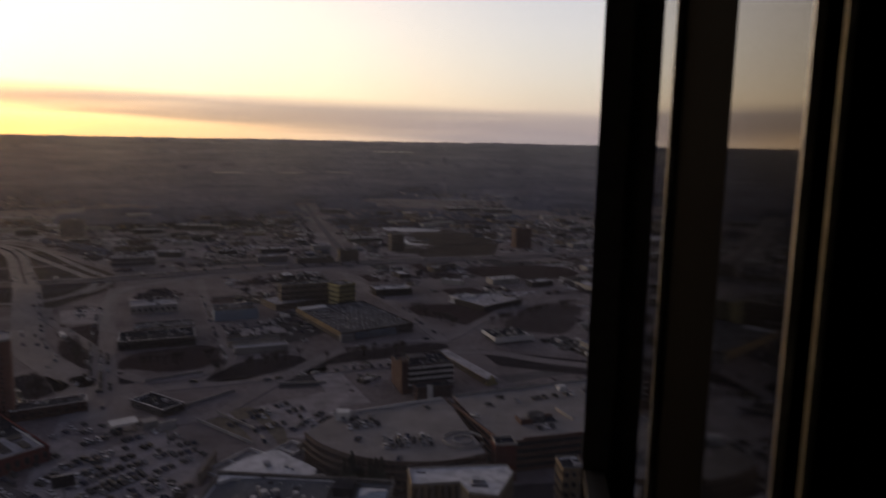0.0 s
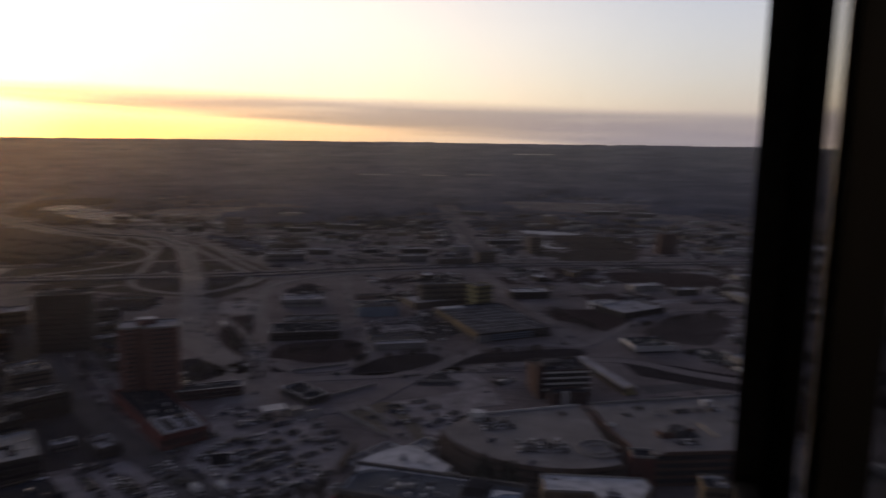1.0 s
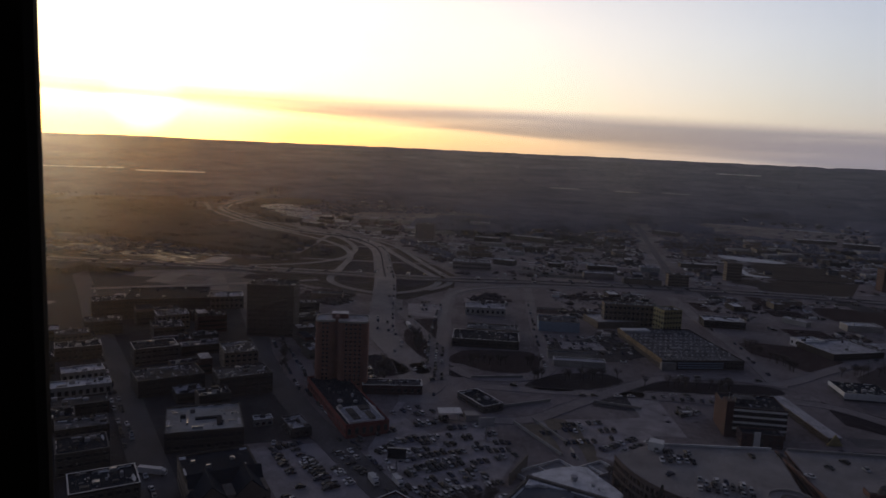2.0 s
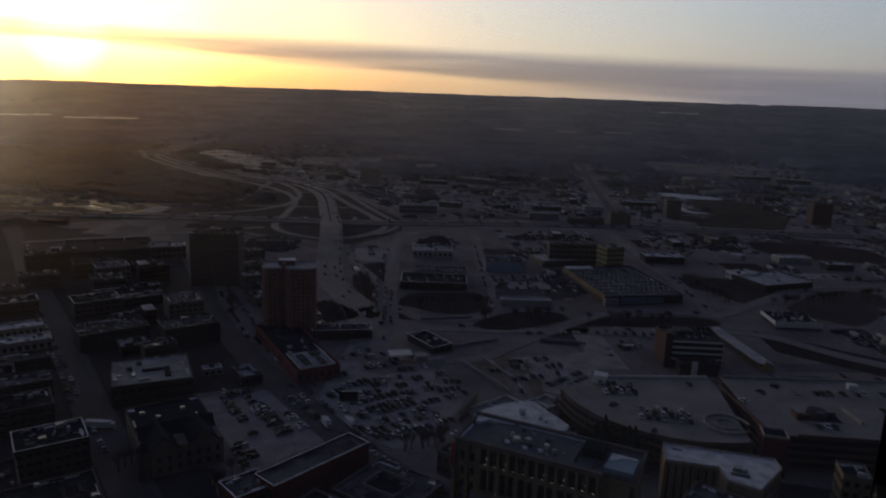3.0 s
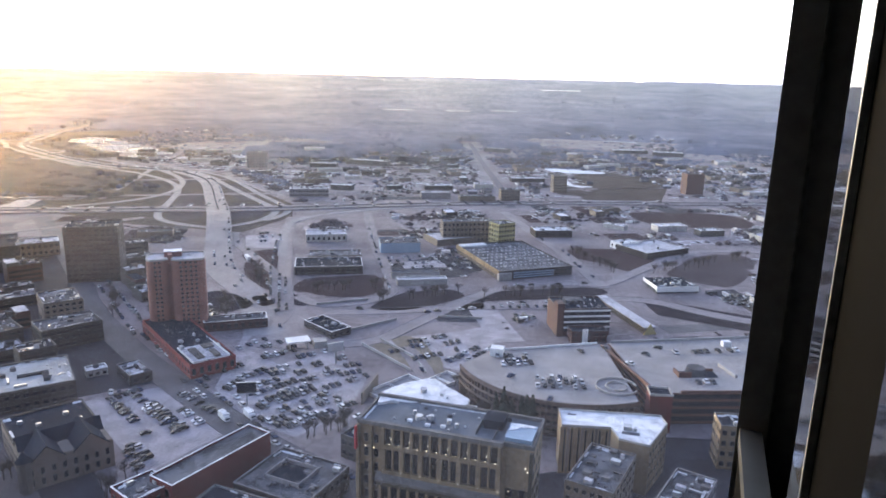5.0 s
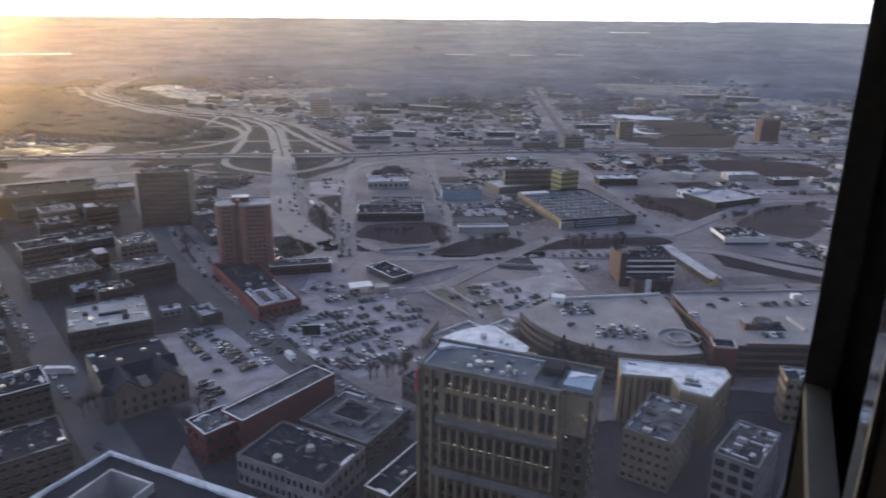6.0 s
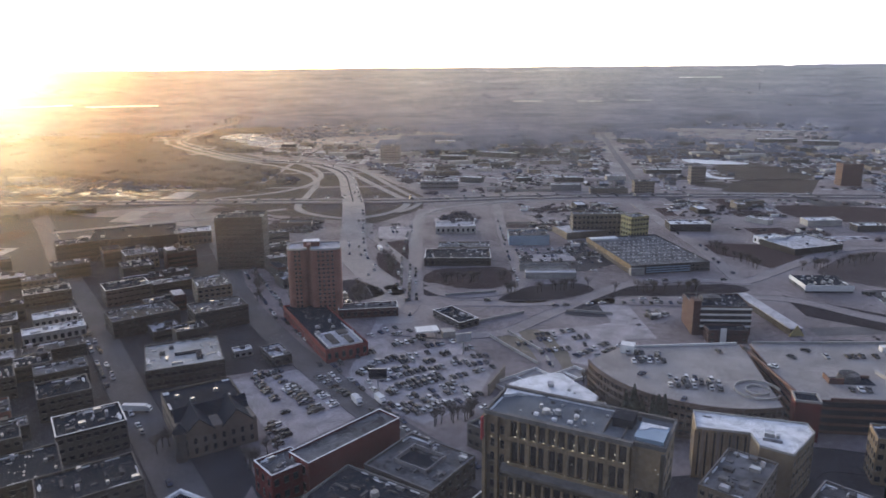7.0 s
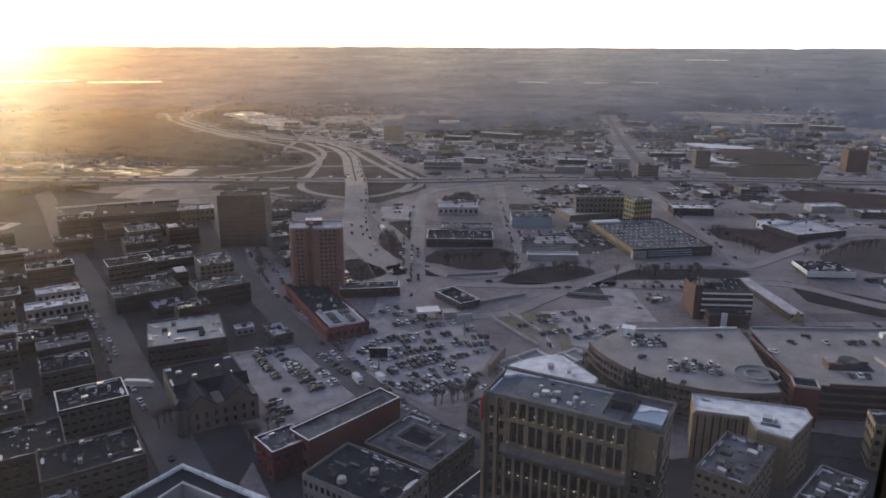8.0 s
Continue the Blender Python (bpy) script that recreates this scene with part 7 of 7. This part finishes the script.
def car_crowd():
    """Uncounted further cars: hull, glazed cabin, roof and wheel line each."""
    verts, faces, mats = [], [], []
    hull = ((-2.2, 0.3), (2.15, 0.3), (2.2, 0.72), (1.0, 0.93), (-1.6, 0.96), (-2.2, 0.88))
    cab = ((1.0, 0.92), (0.3, 1.42), (-1.1, 1.44), (-1.8, 0.95))
    top = ((0.28, 1.42), (0.28, 1.48), (-1.1, 1.5), (-1.1, 1.43))
    for x, y, z, turn, k in CROWD:
        ca, sa = math.cos(radians(turn)), math.sin(radians(turn))
        for side, w, mt in ((hull, 0.88, k), (cab, 0.74, 6), (top, 0.66, k), (((-1.75, 0), (-1.05, 0), (-1.05, 0.35), (-1.75, 0.35)), 0.84, 6), (((1.05, 0), (1.75, 0), (1.75, 0.35), (1.05, 0.35)), 0.84, 6)):
            o, n = len(verts), len(side)
            for s in (-1, 1):
                verts.extend((x + ca * px - sa * s * w, y + sa * px + ca * s * w, z + pz) for px, pz in side)
            new_faces = [tuple(o + i for i in range(n)), tuple(o + n + i for i in range(n))[::-1]] + [(o + (i + 1) % n, o + i, o + n + i, o + n + (i + 1) % n) for i in range(n)]
            faces.extend(new_faces)
            mats.extend([mt] * len(new_faces))
    me = from_arrays("parked_cars", verts, faces, CAR_PAINT["black"])
    for k in ("charcoal", "silver", "white", "navy", "charcoal"):
        me.materials.append(CAR_PAINT[k])
    me.materials.append(M["glass"])
    me.polygons.foreach_set("material_index", mats)
    tagged(new("parked_cars", me), "hundreds of dark and pale cars in streets and lots", "cars", kind="stuff")


car_crowd()


def box_truck(x, y, turn, length, label, name="delivery_truck", z=0.1):
    ob = thing(name, pose(x, y, z, 0, 0, turn), label, "truck" if name != "city_bus" else "bus")
    a = length / 2
    part("cargo_box", boxes((-a, a - 1.8, -1.2, 1.2, 0.7, 3.2)), M["white"], ob)
    part("cab", boxes((a - 1.75, a, -1.1, 1.1, 0.6, 2.2), (a - 1.75, a - 0.5, -1.05, 1.05, 2.2, 2.7)), M["white"], ob)
    part("windscreen", boxes((a - 0.52, a + 0.02, -0.95, 0.95, 1.5, 2.15)), M["glass"], ob)
    bm = bmesh.new()
    bmesh.ops.create_cone(bm, cap_ends=True, segments=10, radius1=0.48, radius2=0.48, depth=0.3, matrix=Matrix.Rotation(math.pi / 2, 4, "X"))
    me = mesh_of("wheel", bm, M["tyre"])
    for px in (-a + 1.2, a - 1.2):
        for py in (-1.05, 1.05):
            piece("wheel", me, ob, Matrix.Translation((px, py, 0.48)))


box_truck(-146, 241.5, -38, 7.5, "white box truck waiting beside the lot")
box_truck(-137, 246, -38, 7.5, "white box truck waiting beside the lot")
box_truck(22, 250, 72, 7, "white delivery truck on a dark street")
box_truck(-228, 200, 20, 12, "long white city bus on a grey street", "city_bus")
box_truck(-262, 478, 130, 12, "white lorry on the slip road")
box_truck(-206, 272, -34, 8, "white box truck parked in the lot")
def billboard(x, y, turn, w, h, z, material, label):
    ob = thing("billboard", pose(x, y, 0, 0, 0, turn), label, "billboard")
    part("panel", boxes((-w / 2, w / 2, -0.25, 0.25, z, z + h)), M[material], ob)
    part("panel_frame", boxes((-w / 2 - 0.2, w / 2 + 0.2, -0.3, 0.3, z - 0.2, z), (-w / 2 - 0.2, w / 2 + 0.2, -0.3, 0.3, z + h, z + h + 0.2)), M["steel"], ob)
    part("pole", boxes((-0.35, 0.35, -0.3, 0.3, 0, z - 0.2)), M["steel"], ob)
    part("catwalk", boxes((-w / 2, w / 2, -1.0, -0.3, z - 0.35, z - 0.25)), M["steel"], ob)


billboard(-143.5, 256, 24, 8, 4.6, 6, "darkroof_shade", "dark-backed billboard on a steel post")
billboard(-124, 309, 40, 8, 4, 7, "billboard", "pale blank-looking billboard on a steel post")

gas = thing("fuel_station", pose(-150, 322, 0, 0, 0, 35), "small fuel station with a white canopy", "fuel station")
part("canopy", boxes((-6, 6, -4, 4, 4.6, 5.3)), M["white"], gas)
for px in (-4.5, 4.5):
    for py in (-2.6, 2.6):
        part("post", boxes((px - 0.2, px + 0.2, py - 0.2, py + 0.2, 0, 4.6)), M["steel"], gas)
part("kiosk", boxes((8, 15, -3, 3, 0, 3.6)), M["pale"], gas)


# ---- bare trees ----
def bare_tree(seed):
    rng = random.Random(seed)
    ob = thing("bare_tree", Matrix(), "leafless winter tree with a fine twig crown", "tree", "bare street trees")
    trunk, twigs = bmesh.new(), bmesh.new()

    def limb(bm, a, b, r0, r1, n=5):
        d = (b - a)
        q = d.to_track_quat("Z", "Y").to_matrix()
        ring = [[bm.verts.new(p + q @ Vector((r * math.cos(k * 2 * math.pi / n), r * math.sin(k * 2 * math.pi / n), 0))) for k in range(n)] for p, r in ((a, r0), (b, r1))]
        for k in range(n):
            bm.faces.new((ring[0][k], ring[0][(k + 1) % n], ring[1][(k + 1) % n], ring[1][k]))

    top = Vector((rng.uniform(-0.3, 0.3), rng.uniform(-0.3, 0.3), 3.2))
    limb(trunk, Vector((0, 0, -0.2)), top, 0.28, 0.2, 7)
    for _ in range(7):
        a = rng.uniform(0, 6.28)
        tip = top + Vector((math.cos(a) * rng.uniform(1, 2.6), math.sin(a) * rng.uniform(1, 2.6), rng.uniform(1.5, 4.2)))
        limb(trunk, top, tip, 0.12, 0.05, 4)
        for _ in range(9):
            s = top.lerp(tip, rng.uniform(0.3, 1))
            e = s + Vector((rng.gauss(0, 1), rng.gauss(0, 1), rng.uniform(0.2, 1.6)))
            limb(twigs, s, e, 0.05, 0.02, 3)
            for _ in range(4):
                f = s.lerp(e, rng.uniform(0.3, 1))
                limb(twigs, f, f + Vector((rng.gauss(0, 0.6), rng.gauss(0, 0.6), rng.uniform(0, 0.8))), 0.03, 0.012, 3)
    part("trunk", trunk, M["bark"], ob)
    part("crown", twigs, M["bark"], ob)
    return ob


tree_kinds = [bare_tree(k) for k in range(3)]
tree_rng = random.Random(9)
spots = []
for x0, y0, x1, y1, n in ((-108, 236, -92, 252, 14), (-66, 266, -22, 258, 12), (-196, 176, -186, 214, 8), (-160, 178, -150, 196, 7), (-232, 392, -206, 352, 10), (-262, 362, -246, 338, 8), (-136, 408, -92, 440, 16), (-74, 436, -24, 460, 16), (-186, 414, -142, 440, 14), (-222, 420, -246, 462, 12), (36, 530, 110, 600, 26), (-24, 578, 14, 520, 16), (-60, 190, -72, 214, 7), (-270, 340, -300, 372, 9), (-60, 300, -50, 278, 14), (-46, 272, -36, 264, 8)):
    for _ in range(n):
        t = tree_rng.random()
        spots.append((x0 + (x1 - x0) * t + tree_rng.uniform(-3, 3), y0 + (y1 - y0) * t + tree_rng.uniform(-3, 3)))
for i, (x, y) in enumerate(spots):
    m = pose(x, y, 0.1, 0, 0, tree_rng.uniform(0, 360))
    if i < 3:
        tree_kinds[i].matrix_basis = m
    else:
        copy_thing(tree_kinds[i % 3], m)


# ---- dark conifers in the curve of the garage ----
def conifer(seed):
    rng = random.Random(seed)
    ob = thing("conifer", Matrix(), "tall dark evergreen in front of the curved garage", "tree", "evergreens by the garage")
    bm = bmesh.new()
    bmesh.ops.create_cone(bm, cap_ends=True, segments=7, radius1=0.3, radius2=0.08, depth=11, matrix=Matrix.Translation((0, 0, 5.3)))
    part("trunk", bm, M["bark"], ob)
    bm = bmesh.new()
    for k in range(150):
        u = rng.random() ** 0.8
        z, reach, a = 1.2 + 10.6 * u, (1 - u) * 2.5 * rng.uniform(0.7, 1.15) + 0.25, rng.uniform(0, 6.283)
        d, s = Vector((math.cos(a), math.sin(a), 0)), Vector((-math.sin(a), math.cos(a), 0))
        w = 0.25 + reach * 0.28
        root, mid, tip = Vector((0, 0, z + 0.5)), d * reach * 0.6 + Vector((0, 0, z + 0.2)), d * reach + Vector((0, 0, z - 0.45))
        vs = [bm.verts.new(p) for p in (root, mid + s * w, tip, mid - s * w, mid - Vector((0, 0, 0.35)))]
        for f in ((0, 1, 4), (1, 2, 4), (2, 3, 4), (3, 0, 4), (0, 3, 2, 1)):
            bm.faces.new([vs[q] for q in f])
    part("crown", bm, M["needles"], ob)
    return ob


conifers = [conifer(k) for k in (3, 4)]
con_rng = random.Random(12)
for i in range(12):
    mm = pose(-38 + 16 * i / 11 + con_rng.uniform(-1, 1), 267.0 - 6 * i / 11 + con_rng.uniform(-1.4, 1.4), 0.05, 0, 0, con_rng.uniform(0, 360)) @ Matrix.Scale(con_rng.uniform(0.9, 1.3), 4)
    if i < 2:
        conifers[i].matrix_basis = mm
    else:
        copy_thing(conifers[i % 2], mm)

# ---- the room behind the window ----
NORM = Vector((0.122, 0.9925, 0))      # out through the glass
SIDE = Vector((0.9925, -0.122, 0))     # along the glass
ROOM = Matrix(((SIDE.x, NORM.x, 0, 0), (SIDE.y, NORM.y, 0, 0), (0, 0, 1, EYE), (0, 0, 0, 1)))


def room_piece(name, bm, material, label, category):
    ob = new(name, mesh_of(name, bm, M[material]))
    ob.matrix_basis = ROOM
    return tagged(ob, label, category, kind="structure")


room_piece("floor", boxes((-5, 3.5, -5, 1.05, -1.75, -1.55)), "carpet", "dark carpeted floor behind the window", "floor")
room_piece("ceiling", boxes((-5, 3.5, -5, 1.3, 1.25, 1.45)), "room", "grey plaster ceiling", "ceiling")
room_piece("wall_south", boxes((-5, 3.5, -5.2, -5, -1.55, 1.25)), "room", "grey plaster back wall", "wall")
room_piece("wall_west", boxes((-5.2, -5, -5, 1.3, -1.55, 1.25)), "room", "grey plaster side wall", "wall")
room_piece("wall_east", boxes((3.5, 3.7, -5, 1.3, -1.55, 1.25)), "room", "grey plaster side wall", "wall")
# pier colour keeps this splay black although the window lights it
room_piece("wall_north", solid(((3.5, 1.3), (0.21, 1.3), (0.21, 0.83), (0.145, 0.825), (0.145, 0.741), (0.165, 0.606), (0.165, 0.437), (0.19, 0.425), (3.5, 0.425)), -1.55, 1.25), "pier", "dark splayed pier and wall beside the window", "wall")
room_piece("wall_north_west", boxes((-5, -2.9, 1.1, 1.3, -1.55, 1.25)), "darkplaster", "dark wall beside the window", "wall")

win = thing("window_1", ROOM, "tall dark bronze window frame with worn aluminium edges", "window", kind="structure")
Z0, ZF, Z1 = -2.05, -1.55, 1.25
part("mullion", solid(((0.103, 1.12), (0.146, 1.12), (0.146, 1.26), (0.125, 1.26)), Z0, Z1), M["frame"], win)
part("mullion_bead", boxes((0.146, 0.151, 1.115, 1.2, Z0, Z1)), M["edge"], win, "thin worn aluminium bead")
part("mullion_face", boxes((0.151, 0.209, 1.13, 1.26, Z0, Z1)), M["frame"], win)
part("reveal_strip", boxes((0.1405, 0.145, 0.741, 0.822, ZF, Z1)), M["blackglass"], win, "narrow polished strip")
part("strip_bead", boxes((0.138, 0.146, 0.735, 0.741, ZF, Z1)), M["edge"], win, "thin worn aluminium bead")
part("jamb_panel", boxes((0.1605, 0.165, 0.442, 0.604, ZF, Z1)), M["blackglass"], win, "black polished jamb panel")
part("jamb_bead", boxes((0.1585, 0.164, 0.434, 0.439, ZF, Z1)), M["edge"], win, "thin worn aluminium bead")
part("jamb_bead", boxes((0.170, 0.1745, 0.420, 0.4255, ZF, Z1)), M["edge"], win, "thin worn aluminium bead")
part("side_ledge", boxes((0.106, 0.1385, 0.74, 1.115, -0.55, -0.525)), M["ledge"], win, "narrow grey metal side ledge")
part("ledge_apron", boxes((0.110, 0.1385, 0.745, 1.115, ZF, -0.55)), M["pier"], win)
part("bottom_rail", boxes((-2.9, 0.103, 1.12, 1.26, Z0, Z0 + 0.12)), M["frame"], win)
part("top_rail", boxes((-2.9, 0.103, 1.12, 1.26, Z1 - 0.1, Z1)), M["frame"], win)
g = part("pane", boxes((-2.9, 0.112, 1.185, 1.197, Z0 + 0.12, Z1 - 0.1)), M["pane"], win, "window pane with a dust film that also stands in for haze")
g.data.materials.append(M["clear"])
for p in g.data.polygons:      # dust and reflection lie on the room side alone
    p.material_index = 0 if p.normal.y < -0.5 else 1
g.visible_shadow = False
# the column's silhouette darkness comes from its plaster colour
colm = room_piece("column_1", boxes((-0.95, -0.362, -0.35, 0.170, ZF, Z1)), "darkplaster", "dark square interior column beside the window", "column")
bv = colm.modifiers.new("round", "BEVEL")
bv.width, bv.segments = 0.012, 3

# the tower that holds the room
own = thing("viewing_tower", pose(0, 0, 0, 0, 0, -7), "tall dark tower that holds the viewing room", "tower")
part("shaft", boxes((-16, 14, -30, 1.02, -0.5, EYE - 2.1)), M["brown"], own)
part("crown", boxes((-16, 14, -30, 1.05, EYE + 1.5, EYE + 9)), M["brown"], own)
part("rear_core", boxes((-16, 14, -30, -5.4, EYE - 1.8, EYE + 1.5)), M["brown"], own)
for k in range(34):
    part("window_band", boxes((-15.5, 13.5, 1.02, 1.08, 3 + 4 * k, 5.2 + 4 * k)), M["glass"], own)
